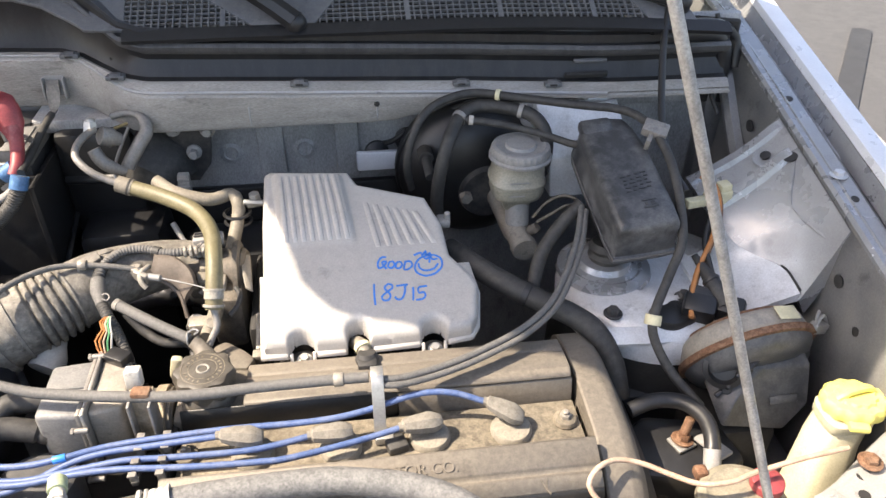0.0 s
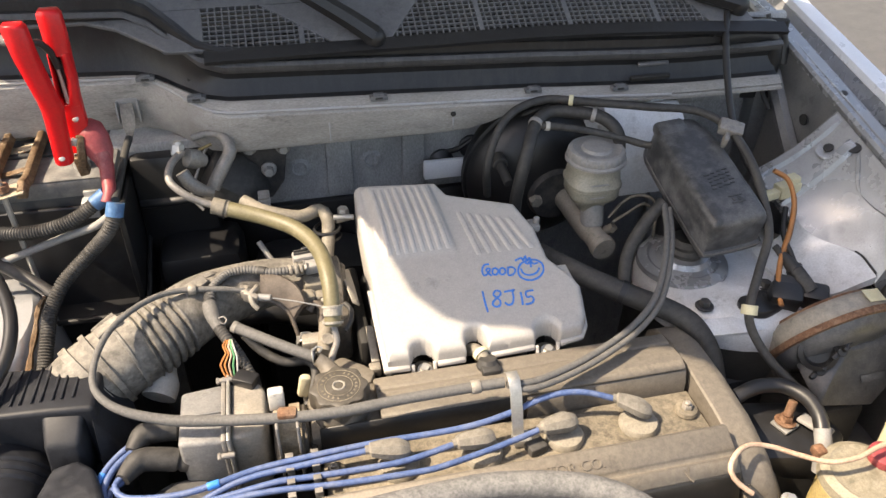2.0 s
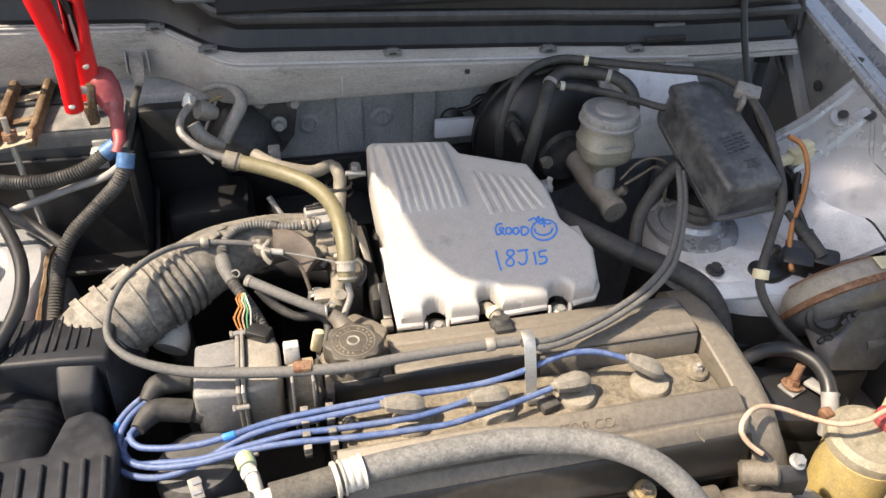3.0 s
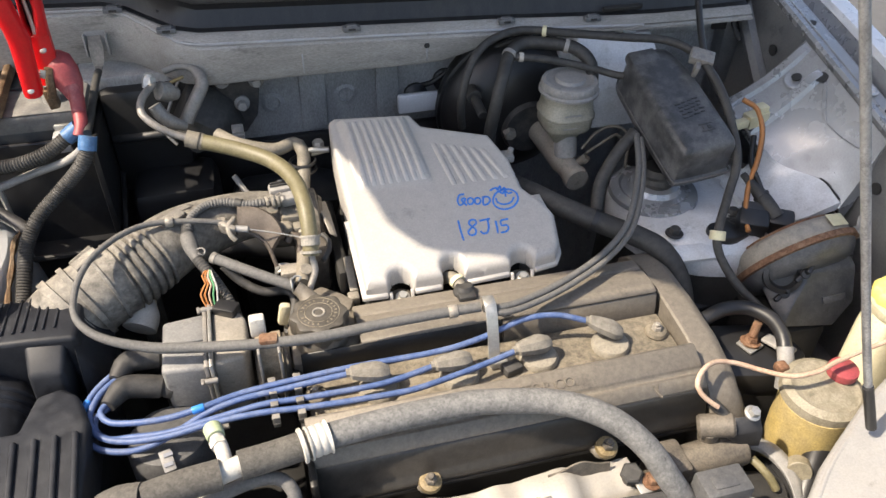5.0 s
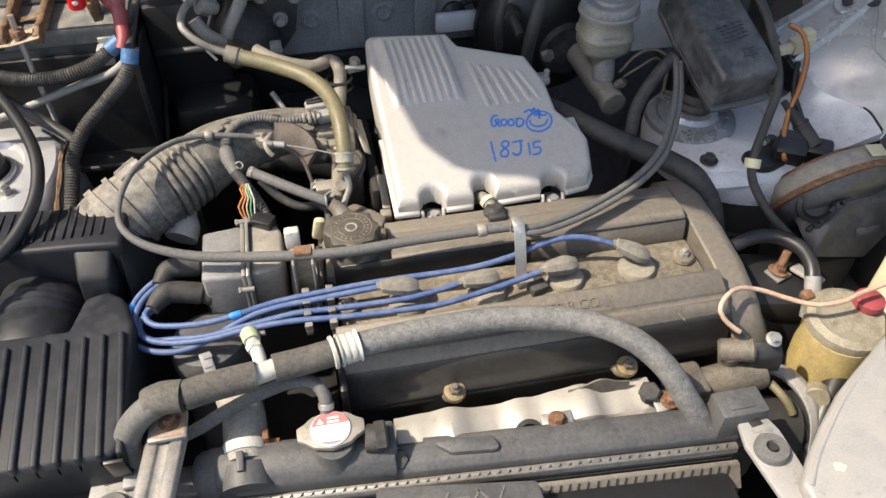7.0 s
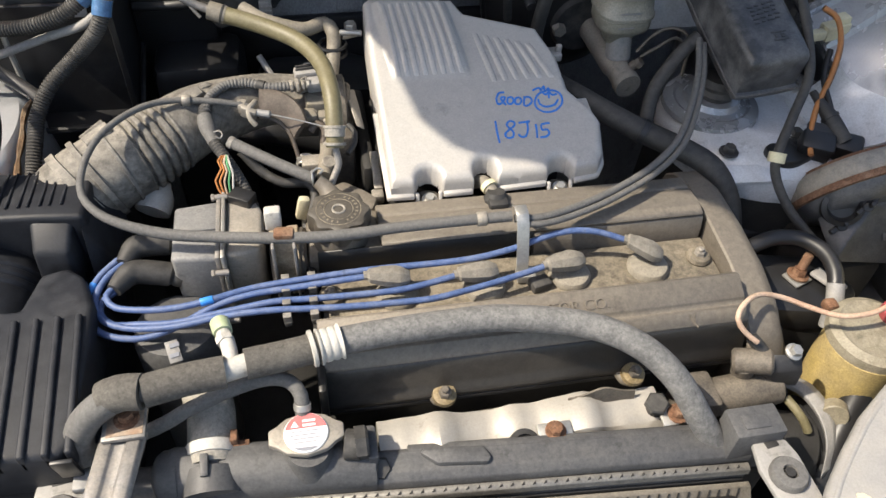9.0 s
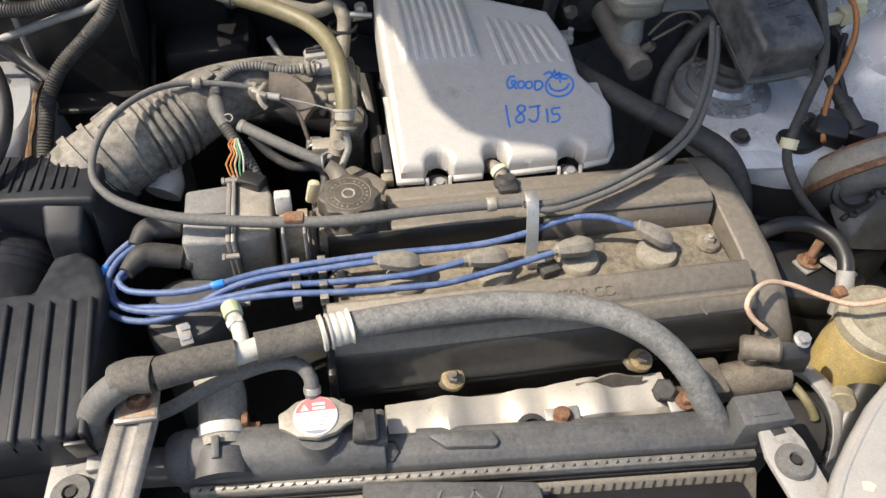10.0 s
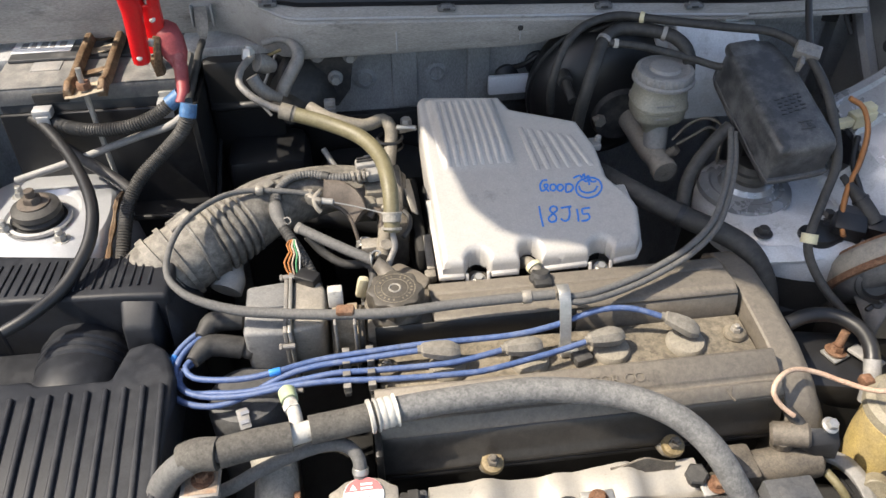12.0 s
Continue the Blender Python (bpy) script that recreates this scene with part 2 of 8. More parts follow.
BATTERY_TOP = material("battery_lid", (0.12, 0.119, 0.117), 0.45, 0, 0.2, 60, 0.06, 0.55, (0.30, 0.28, 0.25), 16)

SCUTTLE = material("scuttle_plastic", (0.085, 0.085, 0.087), 0.42, 0, 0.3, 30, 0.05, 0.4, (0.105, 0.103, 0.100), 6, stretch=(3, 0.6, 0.6))
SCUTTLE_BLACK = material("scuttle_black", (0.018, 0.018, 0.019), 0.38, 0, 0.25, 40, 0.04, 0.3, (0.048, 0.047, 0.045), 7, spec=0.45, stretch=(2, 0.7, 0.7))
SEAL_SAND = material("dusty_seal", (0.21, 0.19, 0.155), 0.7, 0, 0.2, 120, 0.12, 0.5, (0.27, 0.24, 0.19), 22)
TAN_STEEL = material("tan_dusty_steel", (0.30, 0.24, 0.17), 0.6, 0.2, 0.3, 110, 0.2, 0.5, (0.40, 0.35, 0.27), 30)
LINE_METAL = material("dull_pipe_metal", (0.22, 0.21, 0.20), 0.45, 0.35, 0.2, 120, 0.1, 0.5, (0.24, 0.21, 0.17), 40)
RUST_STAIN = material("rust_stained_steel", (0.30, 0.235, 0.175), 0.6, 0.1, 0.3, 110, 0.2, 0.5, (0.24, 0.115, 0.055), 60)
CAP_BROWN = material("oil_cap_plastic", (0.060, 0.053, 0.044), 0.5, 0, 0.2, 120, 0.1, 0.5, (0.11, 0.097, 0.078), 24)
LEAD_GREEN = material("green_wire", (0.08, 0.26, 0.12), 0.5, 0, 0.1, 80, 0.03)
RUSTY_BROWN = material("brown_linkage", (0.095, 0.076, 0.062), 0.6, 0.2, 0.25, 90, 0.15, 0.5, (0.150, 0.127, 0.108), 25)
GOLD_ZINC = material("gold_grommet", (0.22, 0.165, 0.085), 0.5, 0.3, 0.4, 110, 0.15, 0.5, (0.17, 0.14, 0.10), 45)
GLASS = bpy.data.materials.new("windscreen_glass")
GLASS.use_nodes = True
gb = GLASS.node_tree.nodes["Principled BSDF"]
gb.inputs["Base Color"].default_value = (0.62, 0.86, 0.80, 1)
gb.inputs["Roughness"].default_value, gb.inputs["Transmission Weight"].default_value, gb.inputs["IOR"].default_value = 0.03, 1.0, 1.5


# ---- mesh tools ----
def inset(poly, d):
    """A polygon (counter-clockwise) shrunk by d."""
    out = []
    n = len(poly)
    for i in range(n):
        p, q, r = Vector(poly[i - 1]), Vector(poly[i]), Vector(poly[(i + 1) % n])
        a, b = (q - p).normalized(), (r - q).normalized()
        m = Vector((-a.y - b.y, a.x + b.x))
        m = m / max(0.6, m.length ** 2 / 2) if m.length > 1e-6 else Vector((-a.y, a.x))
        out.append(tuple(q + m * d))
    return out


def soften(poly, rounds=2):
    """Cut a polygon's corners again and again, so that it turns round."""
    for _ in range(rounds):
        out = []
        for (a, b), (c, d) in zip(poly, poly[1:] + poly[:1]):
            out += [(a * 0.75 + c * 0.25, b * 0.75 + d * 0.25), (a * 0.25 + c * 0.75, b * 0.25 + d * 0.75)]
        poly = out
    return poly


HOME = {}


def mesh_object(name, bm, mtl, sharp=38):
    bmesh.ops.remove_doubles(bm, verts=bm.verts, dist=1e-6)
    bmesh.ops.recalc_face_normals(bm, faces=bm.faces)
    me = bpy.data.meshes.new(name)
    bm.to_mesh(me)
    bm.free()
    me.materials.append(mtl)
    me.shade_smooth()
    me.set_sharp_from_angle(angle=radians(sharp))
    return new(name, me)


def thing(name, base, label, category, group="", kind=""):
    ob = new(name)
    ob.empty_display_size = 0.02
    ob.location = base
    HOME[ob.name] = Vector(base)
    return tagged(ob, label, category, group, kind)


def part(name, bm, mtl, parent, label="", sharp=38):
    base = HOME[parent.name]
    bmesh.ops.translate(bm, verts=bm.verts, vec=-base)
    ob = mesh_object(name, bm, mtl, sharp)
    ob.parent = parent
    HOME[ob.name] = base
    return tagged(ob, label)


def single(name, bm, mtl, label, category, group="", kind="", sharp=38):
    ob = mesh_object(name, bm, mtl, sharp)
    HOME[ob.name] = Vector((0, 0, 0))
    return tagged(ob, label, category, group, kind)


def join(*bms):
    out = bmesh.new()
    for b in bms:
        me = bpy.data.meshes.new("tmp")
        b.to_mesh(me)
        b.free()
        out.from_mesh(me)
        bpy.data.meshes.remove(me)
    return out


def moved(bm, m):
    bmesh.ops.transform(bm, matrix=m, verts=bm.verts)
    return bm


def round_edges(bm, r, seg=2, angle=25):
    if r > 0:
        edges = [e for e in bm.edges if len(e.link_faces) == 2 and e.calc_face_angle(0) > radians(angle)]
        bmesh.ops.bevel(bm, geom=edges, offset=r, segments=seg, profile=0.5, affect="EDGES", clamp_overlap=True)
    return bm


def box(x0, x1, y0, y1, z0, z1, r=0.003, seg=2):
    bm = bmesh.new()
    bmesh.ops.create_cube(bm, size=1.0)
    bmesh.ops.transform(bm, matrix=Matrix.Translation(((x0 + x1) / 2, (y0 + y1) / 2, (z0 + z1) / 2)) @ Matrix.Diagonal((x1 - x0, y1 - y0, z1 - z0, 1)), verts=bm.verts)
    return round_edges(bm, min(r, 0.45 * min(x1 - x0, y1 - y0, z1 - z0)), seg)


def block(centre, size, r=0.003, rx=0, ry=0, rz=0, seg=2):
    a, b, c = (s / 2 for s in size)
    return moved(box(-a, a, -b, b, -c, c, r, seg), pose(*centre, rx, ry, rz))


def loft(rings, cap=True, loop=True):
    bm = bmesh.new()
    rows = [[bm.verts.new(p) for p in ring] for ring in rings]
    n = len(rows[0])
    for a, b in zip(rows, rows[1:]):
        for i in range(n if loop else n - 1):
            j = (i + 1) % n
            bm.faces.new((a[i], a[j], b[j], b[i]))
    if cap and loop:
        bm.faces.new(rows[0])
        bm.faces.new(rows[-1])
    bmesh.ops.recalc_face_normals(bm, faces=bm.faces)
    return bm


def prism(poly, z0, z1, r=0.0, seg=2):
    low = z0 if callable(z0) else (lambda x, y: z0)
    top = z1 if callable(z1) else (lambda x, y: z1)
    return round_edges(loft([[(x, y, low(x, y)) for x, y in poly], [(x, y, top(x, y)) for x, y in poly]]), r, seg)


def along_x(profile, x0, x1, r=0.0, seg=2):
    return round_edges(loft([[(x0, y, z) for y, z in profile], [(x1, y, z) for y, z in profile]]), r, seg)


def basis(axis):
    z = Vector(axis).normalized()
    x = z.orthogonal().normalized()
    return Matrix((x, z.cross(x), z)).transposed()


def lathe(profile, origin, axis=(0, 0, 1), seg=28):
    """Rings of (radius, height) about an axis, closed at both ends."""
    m, o = basis(axis), Vector(origin)
    rings = [[o + m @ Vector((r * math.cos(a), r * math.sin(a), h)) for a in (2 * math.pi * i / seg for i in range(seg))] for r, h in profile]
    return loft(rings)


def rod(p, q, r, seg=14, edge=0.001):
    p, q = Vector(p), Vector(q)
    d = (q - p).length
    e = min(edge, r * 0.4, d * 0.3)
    return lathe([(r - e, 0), (r, e), (r, d - e), (r - e, d)], p, q - p, seg)


def smooth_line(points, step=0.006):
    pts = [Vector(p) for p in points]
    ext = [2 * pts[0] - pts[1], *pts, 2 * pts[-1] - pts[-2]]
    out = []
    for i in range(1, len(ext) - 2):
        a, b, c, d = ext[i - 1:i + 3]
        n = max(2, int((c - b).length / step))
        for k in range(n):
            t = k / n
            out.append(0.5 * (2 * b + (c - a) * t + (2 * a - 5 * b + 4 * c - d) * t * t + (3 * b - a - 3 * c + d) * t ** 3))
    return out + [pts[-1]]


def tube(points, r, seg=12, step=0.006, wave=0.0, pitch=0.005, swell=None):
    """A hose along a smooth line; wave and pitch make it corrugated, swell gives its radius along its length."""
    line = smooth_line(points, min(step, pitch / 4) if wave else step)
    rings, normal, s = [], None, 0.0
    total = sum((b - a).length for a, b in zip(line, line[1:]))
    for i, p in enumerate(line):
        d = (line[min(i + 1, len(line) - 1)] - line[max(i - 1, 0)]).normalized()
        normal = d.orthogonal().normalized() if normal is None else (normal - d * normal.dot(d)).normalized()
        side = d.cross(normal)
        if i:
            s += (p - line[i - 1]).length
        rr = (swell(s / total) if swell else r) + wave * math.sin(2 * math.pi * s / pitch)
        rings.append([p + rr * (math.cos(a) * normal + math.sin(a) * side) for a in (2 * math.pi * k / seg for k in range(seg))])
    return loft(rings)


def stroke(points, w, h, lift):
    """A flat pen stroke on a surface: lift(x, y) gives the height."""
    line = smooth_line([(x, y, 0) for x, y in points], 0.0015)
    rings = []
    for i, p in enumerate(line):
        d = (line[min(i + 1, len(line) - 1)] - line[max(i - 1, 0)]).normalized()
        s = Vector((-d.y, d.x, 0)) * w / 2
        q, u = p + s, p - s
        rings.append([(q.x, q.y, lift(q.x, q.y)), (q.x, q.y, lift(q.x, q.y) + h), (u.x, u.y, lift(u.x, u.y) + h), (u.x, u.y, lift(u.x, u.y))])
    return loft(rings)


def hexagon(origin, axis, r, h, seg=6):
    return lathe([(r, 0), (r, h * 0.8), (r * 0.85, h)], origin, axis, seg)


def bolt_bm(origin, axis, r, h):
    """Washer and hexagon head."""
    a, o = Vector(axis).normalized(), Vector(origin)
    return join(lathe([(r * 1.6, 0), (r * 1.6, h * 0.18), (r * 1.5, h * 0.25)], o, a, 18), hexagon(o + a * h * 0.2, a, r, h * 0.8))


def band(points, at, r, width, wave=0.0):
    """A clamp round a hose at a share of its length."""
    line = smooth_line(points, 0.002)
    i = max(1, min(len(line) - 2, int(at * (len(line) - 1))))
    d = (line[i + 1] - line[i - 1]).normalized()
    o = line[i] - d * width / 2
    return lathe([(r * 0.98, 0), (r * 1.0, 0.0002), (r, width - 0.0002), (r * 0.98, width)], o, d, 22)


def lettering(text, size, depth):
    cu = bpy.data.curves.new("letters", "FONT")
    cu.body, cu.size, cu.extrude = text, size, depth
    ob = bpy.data.objects.new("letters", cu)
    scene.collection.objects.link(ob)
    me = bpy.data.meshes.new_from_object(ob.evaluated_get(bpy.context.evaluated_depsgraph_get()))
    bm = bmesh.new()
    bm.from_mesh(me)
    bpy.data.objects.remove(ob)
    return bm


def hose(name, points, r, mtl, label, category="hose", clamps=(), clamp_mtl=None, group="", **kw):
    """A hose as a thing of its own, with its clamps."""
    root = thing(name, points[0], label, category, group)
    part("hose_body" if category == "hose" else "sheath", tube(points, r, **kw), mtl, root)
    for at, rr, w in clamps:
        part("clamp", band(points, at, rr, w), clamp_mtl or STEEL, root)
    return root


def lerp(a, b, t):
    return a + (b - a) * t


def ease(t):
    t = min(1.0, max(0.0, t))
    return t * t * (3 - 2 * t)


# ---- ground and car body ----
gm = bmesh.new()
bmesh.ops.create_grid(gm, x_segments=40, y_segments=40, size=60)
for v in gm.verts:
    v.co.z = 0.006 * noise.noise(v.co * 0.3) - 0.006
single("ground", gm, CONCRETE, "pale dusty concrete yard under the car", "ground", kind="structure")

CX = -0.08  # middle of the car


def rail_z(y):
    return 1.041 + 0.25 * (min(y, 1.13) - 0.77) + 0.10 * max(0.0, y - 1.13)


def edge_x(y):
    return 0.668 + 0.085 * (y - 0.69)


def edge_z(y):
    return 1.058 + 0.15 * (min(y, 1.3) - 0.69) + 0.06 * max(0.0, y - 1.3)


car = thing("car", (CX, 1.0, 0.0), "silver car with its bonnet open and dusty paint", "car")
ys = [0.34 + 0.07 * i for i in range(24)]
for side in (1, -1):
    def sx(x, side=side):
        return x if side > 0 else 2 * CX - x
    part("rail", loft([[(sx(x), y, z) for x, z in (
        (0.612, rail_z(y) - 0.02), (0.609, rail_z(y) - 0.004), (0.613, rail_z(y)), (0.640, rail_z(y) + 0.001), (0.643, rail_z(y) - 0.004), (0.652, rail_z(y) - 0.018),
        (edge_x(y) - 0.024, edge_z(y) - 0.034), (edge_x(y) - 0.018, edge_z(y) - 0.012), (edge_x(y) - 0.019, edge_z(y) - 0.05), (0.63, rail_z(y) - 0.05))] for y in ys]), APRON, car)
    part("rail_seam", tube([(sx(0.6455), y, rail_z(y) - 0.006) for y in ys[::3]], 0.0025, 6, 0.03), INNER, car)
    part("rail_seam", tube([(sx(0.6225), y, rail_z(y) + 0.0002) for y in ys[::3]], 0.0018, 6, 0.03), APRON, car)
    part("fender", loft([[(sx(x), y, z) for x, z in (
        (edge_x(y) - 0.017, edge_z(y) - 0.012), (edge_x(y) - 0.014, edge_z(y) - 0.002), (edge_x(y) - 0.008, edge_z(y)), (edge_x(y) + 0.012, edge_z(y) - 0.001),
        (edge_x(y) + 0.022, edge_z(y) - 0.012), (edge_x(y) + 0.030, edge_z(y) - 0.05), (edge_x(y) + 0.045, edge_z(y) - 0.22), (edge_x(y) + 0.05, 0.42),
        (edge_x(y) + 0.03, 0.42), (edge_x(y) + 0.025, edge_z(y) - 0.22), (edge_x(y) + 0.01, edge_z(y) - 0.06), (edge_x(y) - 0.012, edge_z(y) - 0.016))] for y in ys]), WHITE_EDGE, car)
    # side panel of the bay, stamped
    part("inner_fender", loft([[(sx(x), y, z) for x, z in (
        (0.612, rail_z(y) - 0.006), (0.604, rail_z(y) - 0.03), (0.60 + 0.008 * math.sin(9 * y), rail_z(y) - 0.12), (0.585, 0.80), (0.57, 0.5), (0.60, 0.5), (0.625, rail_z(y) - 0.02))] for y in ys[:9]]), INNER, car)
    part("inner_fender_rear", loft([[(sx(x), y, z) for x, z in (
        (0.612, rail_z(y) - 0.006), (0.606, rail_z(y) - 0.03), (0.605, rail_z(y) - 0.12), (0.59, 0.80), (0.57, 0.5), (0.60, 0.5), (0.625, rail_z(y) - 0.02))] for y in ys[8:14]]), INNER, car, "rear part of the inner wing in dark silver")
    part("stiffener", tube([(sx(0.604), 1.07, 1.07), (sx(0.602), 1.02, 1.02), (sx(0.598), 0.94, 0.95)], 0.014, 8, 0.02), INNER, car)
    for yy, zz in ((0.963, 1.027), (0.69, 0.956), (0.634, 0.922), (0.605, 0.912), (0.62, 0.905)):
        part("hole_plug", lathe([(0.008, 0), (0.0085, 0.002), (0.004, 0.003)], (sx(0.602), yy, zz), (-side, 0, 0), 14), UNDER, car)
    part("rail_bolt", bolt_bm((sx(0.627), 0.785, rail_z(0.785) + 0.001), (0, 0, 1), 0.007, 0.006), SILVER, car)
    for hy in (0.745, 0.93, 1.12):
        part("rail_hole", lathe([(0.005, 0), (0.005, 0.0012)], (sx(0.628), hy, rail_z(hy) + 0.0006), (0, -0.25, 1), 14), UNDER, car)
    part("wheel", lathe([(0.2, 0), (0.31, 0.02), (0.32, 0.1), (0.31, 0.18), (0.2, 0.2)], (sx(0.66) - side * 0.1, 0.62, 0.32), (side, 0, 0), 32), RUBBER_CLEAN, car)
    part("wheel", lathe([(0.2, 0), (0.31, 0.02), (0.32, 0.1), (0.31, 0.18), (0.2, 0.2)], (sx(0.66) - side * 0.1, 3.24, 0.32), (side, 0, 0), 32), RUBBER_CLEAN, car)
    # door side, pillar and roof side
    part("door_side", prism([(sx(0.68), 1.96), (sx(0.77), 1.96), (sx(0.77), 4.2), (sx(0.68), 4.2)], 0.3, 1.08, 0.02), SILVER, car)
    part("pillar", tube([(sx(0.66), 1.22, 1.20), (sx(0.62), 1.55, 1.42), (sx(0.58), 1.95, 1.64)], 0.035, 10, 0.05), SILVER, car)
part("roof", prism([(CX - 0.66, 1.9), (CX + 0.66, 1.9), (CX + 0.62, 4.1), (CX - 0.62, 4.1)], 1.62, 1.66, 0.02), SILVER, car)
part("cabin_back", box(CX - 0.72, CX + 0.72, 4.1, 4.2, 0.3, 1.63, 0.01), SILVER, car)
part("dashboard", box(CX - 0.70, CX + 0.70, 1.40, 1.95, 0.5, 1.13, 0.05), BLACK, car)
part("cabin_floor", box(CX - 0.72, CX + 0.72, 1.3, 4.15, 0.28, 0.34, 0.01), UNDER, car)
part("undertray", box(CX - 0.7, CX + 0.7, 0.2, 1.25, 0.24, 0.27, 0.005), UNDER, car)
wind = part("windscreen", loft([[(CX + 0.70 * u, 1.185 - 0.10 * u * u, 1.213 - 0.015 * u * u) for u in (-1, -0.75, -0.5, -0.25, 0, 0.25, 0.5, 0.75, 1)],
                                [(CX + 0.60 * u, 1.93 - 0.06 * u * u, 1.635 - 0.01 * u * u) for u in (-1, -0.75, -0.5, -0.25, 0, 0.25, 0.5, 0.75, 1)]], loop=False), GLASS, car, "green-tinted windscreen glass")
wind.visible_shadow = False
# added white sheet, seen through the glass in place of its bright reflection
brightener = thing("windscreen_brightener", (CX, 1.6, 1.13), "added white sheet on the dashboard that brightens the windscreen", "sun shade")
part("sheet", prism([(CX - 0.60, 1.43), (CX + 0.56, 1.43), (CX + 0.52, 1.88), (CX - 0.56, 1.88)], 1.132, 1.140, 0.003), WHITE_EDGE, brightener)
part("windscreen_border", loft([[(CX + 0.70 * u, 1.187 - 0.10 * u * u, 1.217 - 0.015 * u * u) for u in (-1, -0.75, -0.5, -0.25, 0, 0.25, 0.5, 0.75, 1)],
                                [(CX + 0.69 * u, 1.245 - 0.10 * u * u, 1.250 - 0.015 * u * u) for u in (-1, -0.75, -0.5, -0.25, 0, 0.25, 0.5, 0.75, 1)]], loop=False), BLACK, car)


xs = [CX - 0.69 + 0.03 * i for i in range(46)]


def step_up(x):
    """0 along most of the scuttle, 1 where it rises beside the battery."""
    return ease((-0.235 - x) / 0.115)


def edge_line(x, y0, z0, y1, z1):
    """A place on a long edge of the scuttle: (y0, z0) along its middle, (y1, z1) beside the battery."""
    e = step_up(x)
    return x, lerp(y0, y1, e) - 0.025 * ease((x - 0.2) / 0.25), lerp(z0, z1, e) + max(-0.006, 0.045 * (0.12 - x))


LIP, STRIP, HOLLOW, BAND, CREST = (1.030, 1.0735, 1.100, 1.098), (1.045, 1.0830, 1.104, 1.101), (1.061, 1.117, 1.120, 1.175), (1.056, 1.133, 1.122, 1.182), (1.064, 1.150, 1.130, 1.200)


def ribbon(rows):
    """A long sheet whose section is given by rows of (edge, dy, dz)."""
    return loft([[(p[0], p[1] + dy, p[2] + dz) for p, dy, dz in ((edge_line(x, *edge), dy, dz) for edge, dy, dz in rows)] for x in xs])


def flange_foot(x):
    return lerp(1.031 + 0.030 * ease((x - 0.08) / 0.14), 1.048, step_up(x))


part("lip_edge", tube([edge_line(x, *LIP) for x in xs[3:40]], 0.0022, 6, 0.02), SILVER_DUSTY, car)
part("scuttle_lip", loft([[(x, p[1] + 0.013, flange_foot(x) - 0.002), (x, p[1], flange_foot(x)), (x, p[1] - 0.003, flange_foot(x) + 0.004), (x, p[1] - 0.003, p[2] - 0.006), (x, p[1] + 0.001, p[2] - 0.001), (x, p[1] + 0.013, p[2] + 0.001), (x, p[1] + 0.016, flange_foot(x))]
                          for x, p in ((x, edge_line(x, *LIP)) for x in xs)]), FLANGE, car, "dusty grey flange above the firewall")
part("lip_cover", ribbon(((LIP, 0.001, 0.0015), (STRIP, -0.004, 0.0005), (STRIP, 0.0, 0.001), (STRIP, 0.006, -0.008), (LIP, 0.010, -0.006))), FLANGE, car, "pale edge strip over the flange")
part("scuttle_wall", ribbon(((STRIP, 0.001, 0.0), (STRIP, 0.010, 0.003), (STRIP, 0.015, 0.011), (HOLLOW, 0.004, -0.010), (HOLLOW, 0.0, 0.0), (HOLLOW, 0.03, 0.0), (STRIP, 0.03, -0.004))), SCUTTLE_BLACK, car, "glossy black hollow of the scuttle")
part("scuttle_band", ribbon(((HOLLOW, 0.0, -0.001), (HOLLOW, -0.006, 0.002), (BAND, -0.006, -0.004), (BAND, -0.001, 0.0), (BAND, 0.02, 0.0), (HOLLOW, 0.02, 0.0))), SCUTTLE, car, "grey rounded edge of the scuttle")
part("bonnet_seal", ribbon(((BAND, 0.001, 0.0), (BAND, 0.005, 0.002), (CREST, -0.003, -0.004), (CREST, 0.002, 0.0), (CREST, 0.02, 0.0), (BAND, 0.02, 0.0))), SCUTTLE_BLACK, car, "black rubber bonnet seal strip")
part("firewall", along_x([(1.105, 0.35), (1.105, 0.95), (1.10, 1.015), (1.066, 1.02), (1.066, 1.04), (1.13, 1.04), (1.13, 0.35)], CX - 0.69, CX + 0.69, 0.004), FIREWALL, car)
for x in (-0.029, 0.195, 0.324, -0.27, -0.335):
    cx_, cy_, cz_ = edge_line(x, *STRIP)
    part("clip", join(box(x - 0.012, x + 0.012, cy_ - 0.014, cy_ - 0.002, cz_ - 0.002, cz_ + 0.004, 0.001), box(x - 0.007, x + 0.007, cy_ - 0.012, cy_ - 0.004, cz_ + 0.003, cz_ + 0.0065, 0.001)), COWL_GREY, car)
    part("clip_slot", box(x - 0.005, x + 0.005, cy_ - 0.0145, cy_ - 0.0115, cz_ - 0.0005, cz_ + 0.0025, 0.0004), UNDER, car)
for x in (0.075,):
    cx_, cy_, cz_ = edge_line(x, *LIP)
    part("flange_hole", lathe([(0.004, 0), (0.004, 0.001)], (x, cy_ - 0.0035, cz_ - 0.016), (0, -1, 0.05), 14), UNDER, car)
part("slot", block((0.372, 1.028, 1.088), (0.062, 0.006, 0.007), 0.001, 25), UNDER, car)
part("slot_lip", block((0.380, 1.040, 1.104), (0.048, 0.006, 0.004), 0.001, 25), COWL_GREY, car)
for x in (-0.10, 0.075):
    part("seam", box(x - 0.001, x + 0.001, 1.0258, 1.03, 1.036, 1.064, 0.0004), SILVER_DUSTY, car)
